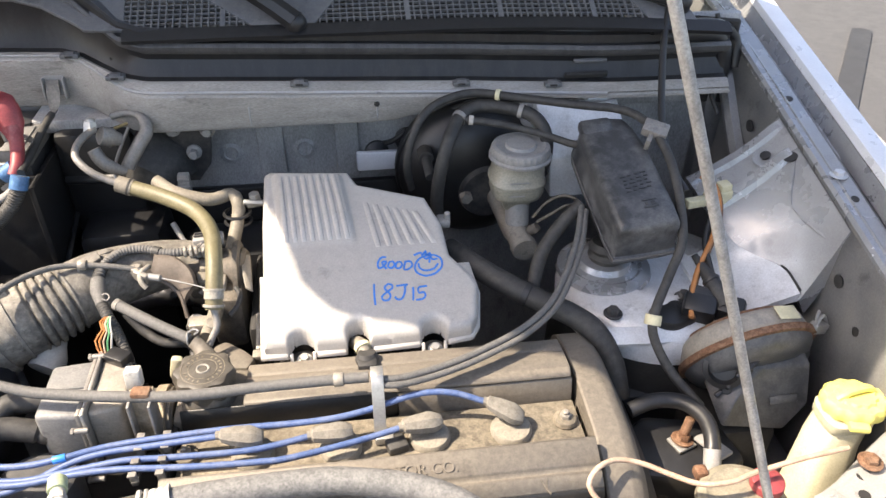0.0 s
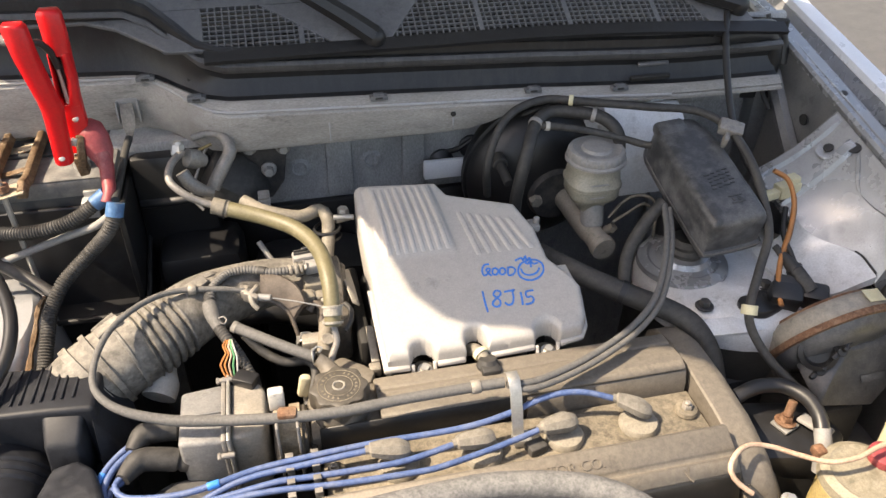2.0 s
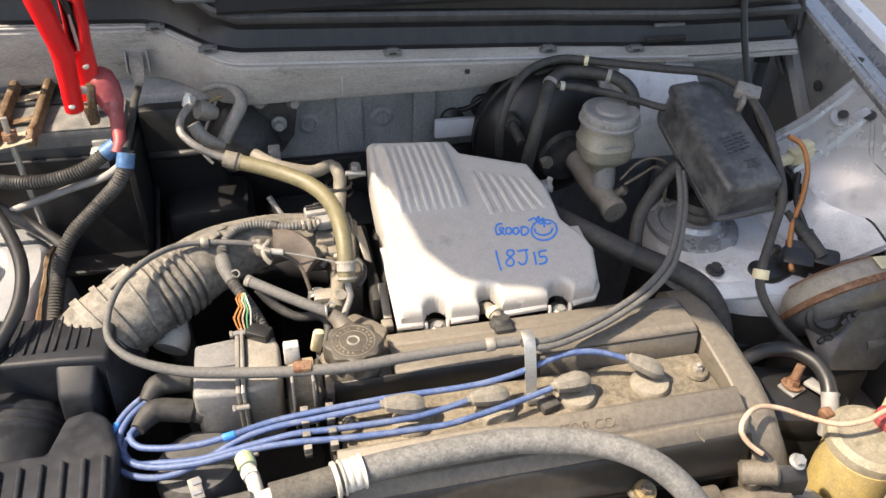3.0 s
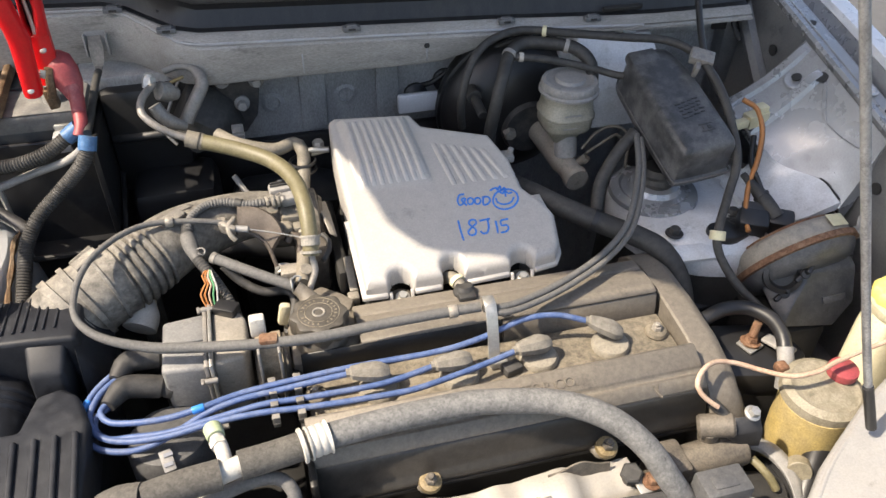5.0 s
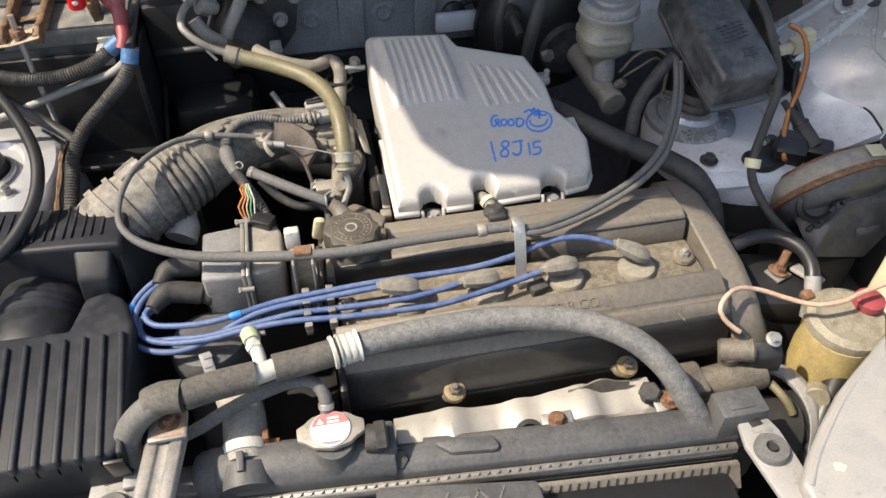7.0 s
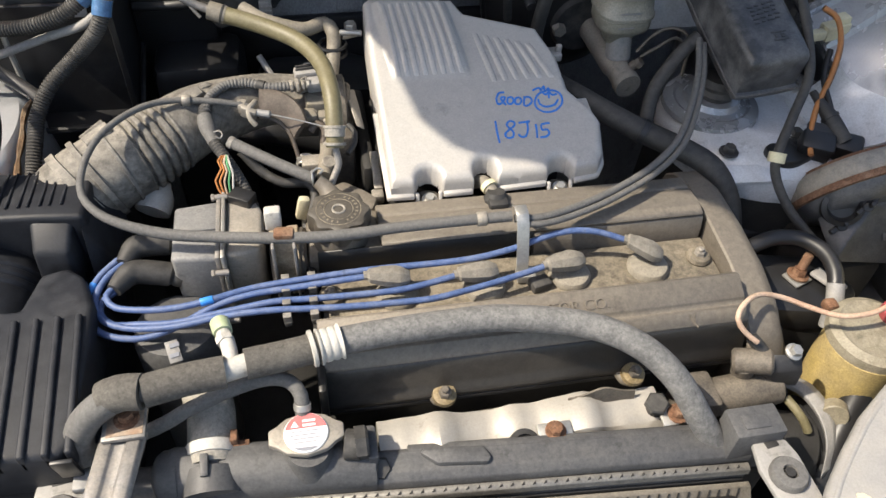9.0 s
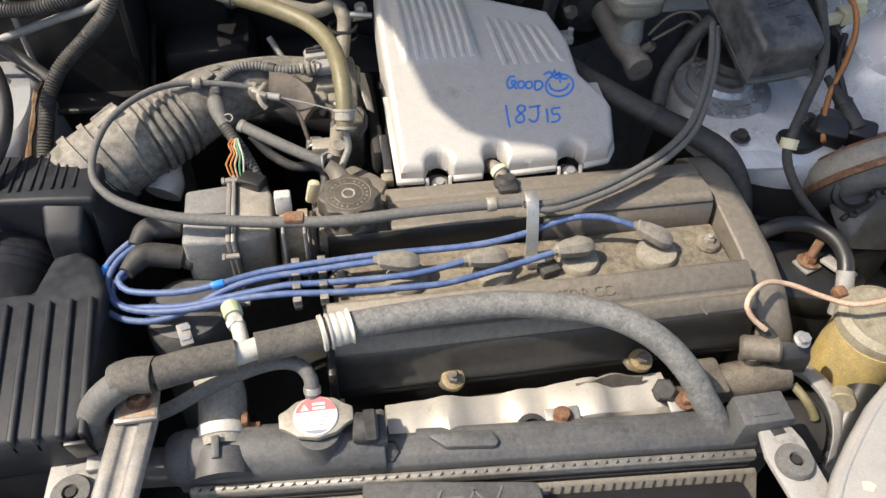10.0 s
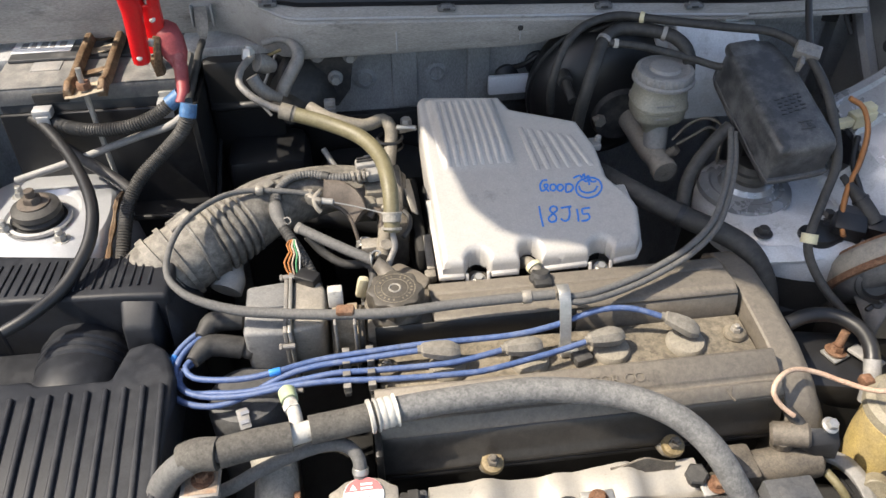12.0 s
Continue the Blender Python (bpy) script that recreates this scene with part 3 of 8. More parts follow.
part("lower_flange", tube([(-0.20, 1.062, 1.021), (-0.14, 1.058, 1.020), (0.0, 1.058, 1.022), (0.08, 1.058, 1.028), (0.15, 1.056, 1.05), (0.21, 1.05, 1.074)], 0.003, 8, 0.01), SILVER_DUSTY, car)
for x, z in ((-0.146, 0.955), (-0.035, 0.957)):
    part("dimple", lathe([(0.018, 0), (0.018, 0.002), (0.011, 0.005), (0.009, 0.003)], (x, 1.106, z), (0, -1, 0), 24), FIREWALL, car)
part("insulation", box(-0.36, 0.13, 1.088, 1.1035, 0.45, 0.902, 0.006), BLACK, car, "black bulkhead insulation")
for x, w in ((-0.085, 0.02), (0.03, 0.018)):
    part("stiffener", box(x - w, x + w, 1.098, 1.106, 0.905, 1.0, 0.004), FIREWALL, car)

# scuttle grille panel with its meshes
SL = math.atan2(0.046, 0.088)


def on_panel(x, s, h=0.0):
    """A place on the scuttle panel: s metres up its slope, h above it."""
    return Vector((x, 1.058 + s * math.cos(SL) - h * math.sin(SL) - (0.08 * ((x - 0.15) / 0.5) ** 2 if x > 0.15 else 0), 1.160 + s * math.sin(SL) + h * math.cos(SL)))


panel = thing("scuttle_panel", (CX, 1.10, 1.16), "grey plastic scuttle panel with mesh air grilles", "car panel")


def plate(poly, h0, h1, r=0.0):
    return round_edges(loft([[on_panel(x, s, h0) for x, s in poly], [on_panel(x, s, h1) for x, s in poly]]), r, 1)


LG = [(-0.250, 0.008), (-0.085, 0.008), (-0.175, 0.082), (-0.252, 0.082)]
RG = [(-0.002, 0.008), (0.455, 0.008), (0.415, 0.082), (0.050, 0.082)]
def strip(x0, x1, s0, s1, h0, h1, n=24):
    """A strip of the panel that follows its bow."""
    return loft([[on_panel(x, s0, h0), on_panel(x, s0, h1), on_panel(x, s1, h1), on_panel(x, s1, h0)] for x in (lerp(x0, x1, k / n) for k in range(n + 1))])


part("panel_top", strip(CX - 0.66, 0.52, 0.082, 0.140, -0.006, 0.0), COWL_GREY, panel)
part("panel_front", strip(-0.252, 0.56, -0.012, 0.008, -0.006, 0.0), BLACK, panel)
part("panel_left", plate([(-0.31, 0.020), (-0.300, 0.010), (-0.250, 0.008), (-0.252, 0.082), (CX - 0.66, 0.082), (CX - 0.66, 0.072), (-0.40, 0.070), (-0.36, 0.055)], -0.006, 0.0, 0.001), COWL_GREY, panel)
part("panel_middle", plate([(-0.085, 0.008), (-0.002, 0.008), (0.050, 0.082), (-0.175, 0.082)], -0.006, 0.0, 0.001), COWL_GREY, panel)
part("panel_right", plate([(0.455, 0.008), (0.52, 0.008), (0.50, 0.082), (0.415, 0.082)], -0.006, 0.0, 0.001), COWL_GREY, panel)
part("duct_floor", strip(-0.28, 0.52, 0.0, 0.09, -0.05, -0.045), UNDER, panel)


def span(poly, s):
    """Where a line at s crosses a grille's outline."""
    (x0, s0), (x1, _), (x2, s2), (x3, _) = poly
    t = (s - s0) / (s2 - s0)
    return lerp(x0, x3, t), lerp(x1, x2, t)


for grid in (LG, RG):
    bars, stays = [], []
    for i in range(1, 9):
        s = 0.008 + 0.074 * i / 9
        a, b = span(grid, s)
        n = max(2, int((b - a) / 0.05))
        for k in range(n):
            xa, xb = lerp(a, b, k / n), lerp(a, b, (k + 1) / n)
            bars.append(loft([[on_panel(xa, s - 0.0009, -0.004), on_panel(xa, s + 0.0009, -0.004), on_panel(xa, s + 0.0009, 0), on_panel(xa, s - 0.0009, 0)],
                              [on_panel(xb, s - 0.0009, -0.004), on_panel(xb, s + 0.0009, -0.004), on_panel(xb, s + 0.0009, 0), on_panel(xb, s - 0.0009, 0)]]))
    x = grid[0][0] - 0.002
    k = 0
    while x < grid[1][0]:
        x += 0.0092
        k += 1
        ends = [s for s in (0.008, 0.082) if span(grid, s)[0] <= x <= span(grid, s)[1]]
        lo, hi = 0.008, 0.082
        for i in range(75):
            s = 0.008 + 0.001 * i
            if span(grid, s)[0] <= x <= span(grid, s)[1]:
                hi = s
        if hi - lo < 0.004 or not ends:
            continue
        w = 0.0035 if k % 14 == 0 else 0.0009
        (stays if w > 0.002 else bars).append(loft([[on_panel(x - w, lo, -0.004), on_panel(x + w, lo, -0.004), on_panel(x + w, lo, 0.0006), on_panel(x - w, lo, 0.0006)],
                                                    [on_panel(x - w, hi, -0.004), on_panel(x + w, hi, -0.004), on_panel(x + w, hi, 0.0006), on_panel(x - w, hi, 0.0006)]]))
    part("mesh_grille", join(*bars), COWL_GREY, panel)
    for st in stays:
        part("grille_stay", st, COWL_GREY, panel)
for x in (-0.41, -0.253, -0.089, 0.071, 0.222, 0.36):
    part("screw_cap", lathe([(0.011, -0.002), (0.011, 0.002), (0.009, 0.0035), (0.003, 0.004)], on_panel(x, 0.108), (0, -math.sin(SL), math.cos(SL)), 20), BLACK, panel)

for wx, pts in (("a", [(-0.027, 1.062, 1.168), (-0.06, 1.075, 1.19), (-0.11, 1.085, 1.222), (-0.159, 1.10, 1.25)]), ("b", [(0.50, 1.04, 1.185), (0.44, 1.07, 1.20), (0.37, 1.11, 1.225), (0.30, 1.13, 1.25)])):
    w = thing("windscreen_wiper", pts[0], "black wiper arm and blade resting on the windscreen", "wiper", "windscreen wipers")
    part("arm", tube(pts, 0.009, 8, 0.01, swell=lambda t: 0.015 - 0.003 * t), BLACK, w)
    part("pivot", lathe([(0.014, -0.012), (0.015, 0.0), (0.011, 0.008), (0.004, 0.012)], pts[0], (0, -0.4, 1), 20), BLACK, w)
    e = pts[-1]
    part("blade_carrier", tube([e, (e[0] - 0.12, e[1] + 0.02, e[2] + 0.012), (e[0] - 0.30, e[1] + 0.05, e[2] + 0.02), (e[0] - 0.42, e[1] + 0.05, e[2] + 0.015)], 0.010, 8, 0.02, swell=lambda t: 0.0125 - 0.005 * t), DUSTY_BLACK, w)
    part("blade", tube([(e[0] + 0.08, e[1] + 0.045, e[2] - 0.002), (e[0] - 0.15, e[1] + 0.062, e[2] + 0.012), (e[0] - 0.45, e[1] + 0.07, e[2] + 0.012)], 0.004, 6, 0.03), RUBBER_CLEAN, w)

# open bonnet, propped on its stay
BON = radians(55)
HINGE = Vector((CX, 1.20, 1.29))


def bonnet_at(u, v, h=0.0):
    return HINGE + Vector((u, -v * math.cos(BON) - h * math.sin(BON), v * math.sin(BON) - h * math.cos(BON)))


# outline of the unseen bonnet, stepped to cast the shadow line on the engine
SHADOW_EDGE = [(0.0, 0.66), (0.20, 0.62), (0.36, 0.56), (0.45, 0.53), (0.506, 0.528), (0.567, 0.554), (0.651, 0.604), (0.718, 0.644), (0.779, 0.660), (0.805, 0.650), (0.827, 0.610), (0.861, 0.593), (0.88, 0.555), (0.90, 0.515), (0.919, 0.503), (0.985, 0.495), (1.02, 0.455), (1.038, 0.36), (1.045, 0.18), (1.047, 0.0)]
rim = [(-u, v) for v, u in SHADOW_EDGE] + [(u, v) for v, u in reversed(SHADOW_EDGE[:-1])]
bonnet = thing("bonnet", HINGE, "open silver bonnet standing over the bay", "bonnet")
part("skin", round_edges(loft([[bonnet_at(u, v, 0.0) for u, v in rim], [bonnet_at(u, v, 0.022) for u, v in rim]]), 0.004, 1), SILVER, bonnet)
part("inner_frame", loft([[bonnet_at(u * 0.9, 0.04 + v * 0.9, 0.022) for u, v in rim], [bonnet_at(u * 0.86, 0.06 + v * 0.86, 0.034) for u, v in rim]]), SILVER, bonnet)
for s in (-1, 1):
    part("hinge", tube([(CX + s * 0.56, 1.24, 1.17), (CX + s * 0.52, 1.23, 1.24), (CX + s * 0.49, 1.19, 1.31)], 0.009, 8), STEEL, bonnet)
stay = thing("bonnet_stay", (0.393, 0.415, 0.90), "dusty grey steel rod propping the bonnet", "prop rod")
part("bar", tube([(0.396, 0.40, 0.885), (0.36, 0.424, 1.0), (0.255, 0.455, 1.3), (0.15, 0.49, 1.6), (0.0, 0.545, 2.03)], 0.0042, 12, 0.03), ROD, stay)
part("tip_sleeve", tube([(0.396, 0.40, 0.885), (0.378, 0.412, 0.94)], 0.0056, 12), RUBBER_CLEAN, stay)

# strut towers
for cx, cy, top, lab in ((0.432, 0.815, 0.893, "r"), (-0.575, 0.885, 0.902, "l")):
    tower = thing("strut_tower", (cx, cy, 0.5), "silver painted suspension tower with bolted mount", "strut tower", "strut towers")
    rings = []
    for r, z in (((0.140, top - 0.05), (0.142, top - 0.026), (0.139, top - 0.016)) if lab == "r" else ((0.175, 0.5), (0.165, top - 0.10), (0.150, top - 0.035))) + ((0.135, top - 0.008), (0.122, top), (0.062, top + 0.004), (0.055, top - 0.002), (0.01, top - 0.002)):
        rings.append([(cx + r * math.cos(a) * (0.95 if lab == "r" or math.cos(a) < 0 else 0.60), cy + r * math.sin(a) * 0.92, z) for a in (2 * math.pi * i / 40 for i in range(40))])
    part("dome", loft(rings), TOWER if lab == "r" else SILVER, tower)
    if lab == "r":
        # separate dark wall: the shade under the tower top, put into its colour
        part("skirt", loft([[(cx + r * math.cos(a) * 0.95, cy + r * math.sin(a) * 0.92, z) for a in (2 * math.pi * i / 40 for i in range(40))] for r, z in ((0.16, 0.5), (0.145, top - 0.10), (0.137, top - 0.046), (0.10, top - 0.045))]), UNDER, tower, "tower wall below the bright top, coloured dark for shade")
        part("mount_cup", lathe([(0.064, 0.0), (0.062, 0.006), (0.050, 0.010), (0.046, 0.008), (0.038, 0.011), (0.034, 0.018), (0.022, 0.020), (0.01, 0.020)], (0.362, 0.832, top), (0, 0, 1), 40), APRON, tower, "dusty pressed cup under the relay box")
        part("front_step", loft([[(x, 0.712 + 0.9 * (x - 0.40) ** 2, top - 0.003), (x, 0.700 + 0.9 * (x - 0.40) ** 2, top - 0.005), (x, 0.690 + 0.9 * (x - 0.40) ** 2, top - 0.012), (x, 0.692 + 0.9 * (x - 0.40) ** 2, top - 0.018), (x, 0.712, top - 0.018)] for x in (0.305 + 0.015 * k for k in range(13))]), TOWER, tower)
        for k in range(2):
            part("bolt", bolt_bm((0.345 + 0.10 * k, 0.735 + 0.02 * k, top + 0.001), (0, 0, 1), 0.0075, 0.010), DUSTY_BLACK, tower)
        continue
    mx, my = -0.588, 0.880
    part("moat", lathe([(0.040, 0), (0.040, 0.0045), (0.036, 0.0055), (0.034, 0.001)], (mx, my, top + 0.0005), (0, 0, 1), 36), SILVER_DUSTY, tower)
    part("moat_floor", lathe([(0.0345, 0), (0.0345, 0.0025)], (mx, my, top + 0.001), (0, 0, 1), 36), UNDER, tower)
    part("mount_rubber", lathe([(0.030, 0), (0.031, 0.006), (0.027, 0.010), (0.031, 0.014), (0.030, 0.021), (0.022, 0.026), (0.014, 0.027)], (mx, my, top + 0.002), (0, 0, 1), 36), RUBBER, tower, "dusty rubber strut mount")
    part("washer", lathe([(0.020, 0), (0.020, 0.003), (0.016, 0.004)], (mx, my, top + 0.027), (0, 0, 1), 28), RUSTY_BROWN, tower)
    part("nut", join(hexagon((mx, my, top + 0.029), (0, 0, 1), 0.0115, 0.010), rod((mx, my, top + 0.036), (mx, my, top + 0.049), 0.0065, 14)), RUSTY_BROWN, tower)
    for bx_, by_ in ((-0.5503, 0.8325), (-0.626, 0.934), (-0.626, 0.860)):
        part("bolt", join(bolt_bm((bx_, by_, top + 0.001), (0, 0, 1), 0.0075, 0.010), rod((bx_, by_, top + 0.008), (bx_, by_, top + 0.019), 0.0045, 12)), STEEL, tower)
    part("drain_hole", lathe([(0.0075, 0), (0.0075, 0.0015)], (-0.536, 0.931, top + 0.0008), (0, 0, 1), 18), UNDER, tower)

# sheet rising from the tower to the bulkhead corner
corner = thing("bulkhead_corner_panel", (0.365, 1.0, 0.97), "bright painted sheet rising from tower to bulkhead", "car panel")
part("sheet", round_edges(loft([[(x, 1.040, 1.050), (x, 1.018, 1.052), (x + 0.006, 0.995, 1.026), (x + 0.014, 0.968, 0.990), (x + 0.016, 0.960, 0.93), (x + 0.016, 0.968, 0.93), (x + 0.010, 1.040, 0.93)] for x in (0.300, 0.330, 0.360, 0.390, 0.420)]), 0.003, 2), TOWER, corner)

# sloping brace panel beside the tower
brace = thing("apron_panel", (0.55, 0.80, 0.95), "pressed silver panel between tower and fender", "car panel")
def slope_at(y, u, h=0.0):
    """A place on the sloping sheet: y along the car, u from the tower (0) to the rail (1), h above it."""
    t = ease((0.905 - y) / 0.30)
    a = Vector((lerp(0.492, 0.575, t), y, lerp(0.982, 0.84, t)))
    b = Vector((0.608, y + 0.004, rail_z(y) - 0.010))
    return a.lerp(b, u) + Vector((-0.5, -0.1, 0.85)) * (h - 0.010 * math.sin(math.pi * u) * (1 - t))


def seam(y):
    """Where the sheet meets the tower's flange, from 0 at the tower to 1 at the rail."""
    return 0.30 * ease((0.805 - y) / 0.075)


rows_ = [0.905 - 0.01 * k for k in range(21)]
part("slope", loft([[slope_at(y, lerp(seam(y), 1, u)) for u in (0, 0.2, 0.4, 0.6, 0.8, 1)] + [slope_at(y, lerp(seam(y), 1, u), -0.03) for u in (1, 0.6, 0.2, 0)] for y in rows_]), APRON, brace)
flange = []
for k in range(15):
    y = 0.812 - 0.0075 * k
    p, c_ = slope_at(y, seam(y) + 0.04, 0.004), Vector((0.47, lerp(0.83, 0.71, k / 14), 0.8975))
    q = c_.lerp(p, 0.55)
    flange.append([p, Vector((q.x, q.y, lerp(c_.z, p.z, 0.40))), c_, c_ - Vector((0, 0, 0.012)), p - Vector((0, 0, 0.012))])
flange_ = thing("tower_flange", (0.50, 0.76, 0.895), "bright stained flange welded between tower and apron", "car panel")
part("sheet", loft(flange), TOWER, flange_)
part("sealer_bead", tube([slope_at(y, seam(y) + 0.055, 0.002) for y in (0.745, 0.735, 0.722, 0.71)], 0.0014, 8, 0.004), UNDER, flange_, "dark cracked sealer along the seam")
part("slot", block(slope_at(0.745, 0.14, 0.0) + Vector((-0.002, 0, -0.004)), (0.014, 0.009, 0.004), 0.001, 0, -20, 20), UNDER, flange_)
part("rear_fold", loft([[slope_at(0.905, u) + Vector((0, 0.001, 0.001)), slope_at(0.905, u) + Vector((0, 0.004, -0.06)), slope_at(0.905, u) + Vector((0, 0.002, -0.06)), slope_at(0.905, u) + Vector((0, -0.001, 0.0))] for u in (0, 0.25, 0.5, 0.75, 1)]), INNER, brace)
def pressed(path, w, h):
    """A flat pressed ridge on the sloping sheet along places (y, u)."""
    rows = []
    for k, (y, u) in enumerate(path):
        f = 0.25 if k in (0, len(path) - 1) else 1.0
        rows.append([slope_at(y - w, u, -0.002), slope_at(y - w * 0.55, u, h * f), slope_at(y + w * 0.55, u, h * f), slope_at(y + w, u, -0.002)])
    return loft(rows)


part("top_fold", pressed([(0.895, u) for u in (0.0, 0.1, 0.3, 0.5, 0.7, 0.9, 0.98)], 0.010, 0.0060), APRON, brace)
part("swage", pressed([(0.846 + 0.004 * u, u) for u in (0.02, 0.1, 0.3, 0.5, 0.7, 0.85, 0.93)], 0.011, 0.0065), APRON, brace)
part("crease", pressed([(0.838, 0.92), (0.822, 0.84), (0.806, 0.74), (0.792, 0.68), (0.770, 0.70), (0.745, 0.75), (0.730, 0.79)], 0.007, 0.003), APRON, brace)
part("torn_hole", lathe([(0.009, 0), (0.009, 0.0012)], slope_at(0.842, 0.90, 0.002), (-0.45, -0.15, 0.85), 12), UNDER, brace)
part("dimple", lathe([(0.018, 0), (0.016, 0.002), (0.010, 0.0015)], slope_at(0.868, 0.72, -0.001), (-0.45, -0.15, 0.85), 20), APRON, brace)
for x, y, z in (slope_at(0.868, 0.72, 0.0015),):
    part("hole_plug", lathe([(0.006, 0), (0.007, 0.003), (0.003, 0.004)], (x, y, z), (-0.45, -0.15, 0.85), 16), UNDER, brace)


# ---- engine ----
engine = thing("engine", (0.05, 0.55, 0.27), "dusty four-cylinder engine with brown-grey valve cover", "engine")
part("block", box(-0.17, 0.27, 0.47, 0.72, 0.27, 0.76, 0.02), UNDER, engine)
part("cylinder_head", box(-0.165, 0.262, 0.498, 0.705, 0.74, 0.832, 0.006), UNDER, engine)
part("gearbox", prism([(-0.42, 0.46), (-0.17, 0.46), (-0.17, 0.78), (-0.42, 0.78)], 0.30, 0.66, 0.04), UNDER, engine)
valve = part("valve_cover", along_x([(0.545, 0.830), (0.546, 0.880), (0.541, 0.902), (0.536, 0.906), (0.513, 0.8945), (0.511, 0.889), (0.508, 0.8885), (0.506, 0.8905), (0.494, 0.8795), (0.51, 0.83)], -0.172, 0.262, 0.0015, 1), VALVE, engine)
# front face coloured dark to stand in for its shade
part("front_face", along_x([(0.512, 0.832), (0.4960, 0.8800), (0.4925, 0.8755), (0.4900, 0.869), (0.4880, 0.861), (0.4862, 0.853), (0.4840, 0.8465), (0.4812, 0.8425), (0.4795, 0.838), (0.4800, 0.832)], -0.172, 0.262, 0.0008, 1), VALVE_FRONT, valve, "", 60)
part("ridge", along_x([(0.702, 0.83), (0.700, 0.888), (0.690, 0.902), (0.672, 0.905), (0.668, 0.9035), (0.664, 0.9065), (0.638, 0.909), (0.632, 0.907), (0.629, 0.900), (0.628, 0.83)], -0.098, 0.262, 0.002, 2), VALVE, valve)
# left half of the wall takes the shade-dark cover colour
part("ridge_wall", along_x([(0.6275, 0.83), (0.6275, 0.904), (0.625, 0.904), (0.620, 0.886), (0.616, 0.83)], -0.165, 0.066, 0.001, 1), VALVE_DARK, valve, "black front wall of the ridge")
part("ridge_wall", along_x([(0.6275, 0.83), (0.6275, 0.902), (0.6245, 0.901), (0.6205, 0.886), (0.616, 0.83)], 0.0665, 0.262, 0.001, 1), VALVE, valve)
part("ridge_lip", along_x([(0.640, 0.9085), (0.630, 0.9088), (0.6255, 0.9070), (0.6245, 0.9045), (0.630, 0.904)], -0.098, 0.260, 0.0006, 1), VALVE, valve)
for xa, xb in ((-0.165, -0.076), (-0.036, 0.118), (0.158, 0.255)):
    part("flange_edge", tube([(xa, 0.4825, 0.8335), ((xa + xb) / 2, 0.4825, 0.8335), (xb, 0.4825, 0.8335)], 0.0012, 6, 0.01), ALU_DARK, valve)
part("valley", box(-0.165, 0.262, 0.54, 0.616, 0.83, 0.8775, 0.002), VALLEY, valve)
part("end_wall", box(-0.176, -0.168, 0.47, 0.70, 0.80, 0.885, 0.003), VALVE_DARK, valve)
part("gasket", box(-0.174, 0.264, 0.4805, 0.706, 0.824, 0.8305, 0.001), RUBBER_CLEAN, valve)
part("filler_boss", join(prism([(-0.175, 0.622), (-0.096, 0.622), (-0.096, 0.70), (-0.13, 0.715), (-0.175, 0.69)], 0.84, 0.893, 0.006), lathe([(0.030, 0), (0.028, 0.03)], (-0.139, 0.655, 0.892), (0, 0, 1))), VALVE, valve)
part("rear_lip", box(-0.098, 0.262, 0.700, 0.713, 0.868, 0.880, 0.002), VALVE, valve)
part("boss_lug", join(prism([(-0.150, 0.70), (-0.10, 0.69), (-0.092, 0.708), (-0.104, 0.722), (-0.128, 0.742), (-0.142, 0.735)], 0.86, 0.897, 0.005)), VALVE, valve)
part("hose_stub", tube([(-0.158, 0.7112, 0.926), (-0.150, 0.706, 0.920), (-0.142, 0.694, 0.910), (-0.138, 0.680, 0.900)], 0.0100, 16, swell=lambda t: 0.0078 + 0.008 * ease(t)), VALVE, valve)
lm = lettering("MOTOR CO.", 0.0155, 0.0010)
moved(lm, Matrix.Translation((0.030, 0.5175, 0.8972)) @ pose(0, 0, 0, math.degrees(math.atan2(0.0115, 0.023)), 0, 0))
part("raised_lettering", lm, VALVE, valve)
part("casting_mark", join(stroke([(0.205, 0.504), (0.203, 0.497), (0.207, 0.493)], 0.0016, 0.001, lambda x, y: 0.8905 + (y - 0.506) * 0.9), stroke([(0.199, 0.503), (0.203, 0.496)], 0.0016, 0.001, lambda x, y: 0.8905 + (y - 0.506) * 0.9)), ALU_DARK, valve)
for x, dy in ((-0.056, 0.013), (0.138, 0.008)):
    part("bolt_lug", prism([(x - 0.018, 0.482 + dy), (x - 0.012, 0.462 + dy), (x, 0.456 + dy), (x + 0.012, 0.462 + dy), (x + 0.018, 0.482 + dy)], 0.826, 0.838, 0.004), VALVE, valve)
    part("grommet", lathe([(0.0115, 0), (0.0125, 0.003), (0.0115, 0.008), (0.008, 0.009)], (x, 0.466 + dy, 0.836), (0, -0.25, 1), 24), GOLD_ZINC, valve)
    part("bolt", join(hexagon((x, 0.4635 + dy, 0.845), (0, -0.25, 1), 0.0065, 0.007), rod((x, 0.463 + dy, 0.85), (x, 0.461 + dy, 0.857), 0.0035)), ALU_DARK, valve)
for x, y in ((0.245, 0.585), (-0.156, 0.585)):
    part("grommet", lathe([(0.0125, 0), (0.0135, 0.003), (0.012, 0.007), (0.010, 0.008)], (x, y, 0.877), (0, 0, 1), 24), VALLEY, valve)
    part("bolt", join(hexagon((x, y, 0.884), (0, 0, 1), 0.0062, 0.006), rod((x, y, 0.889), (x, y, 0.894), 0.0034)), ALU, valve)


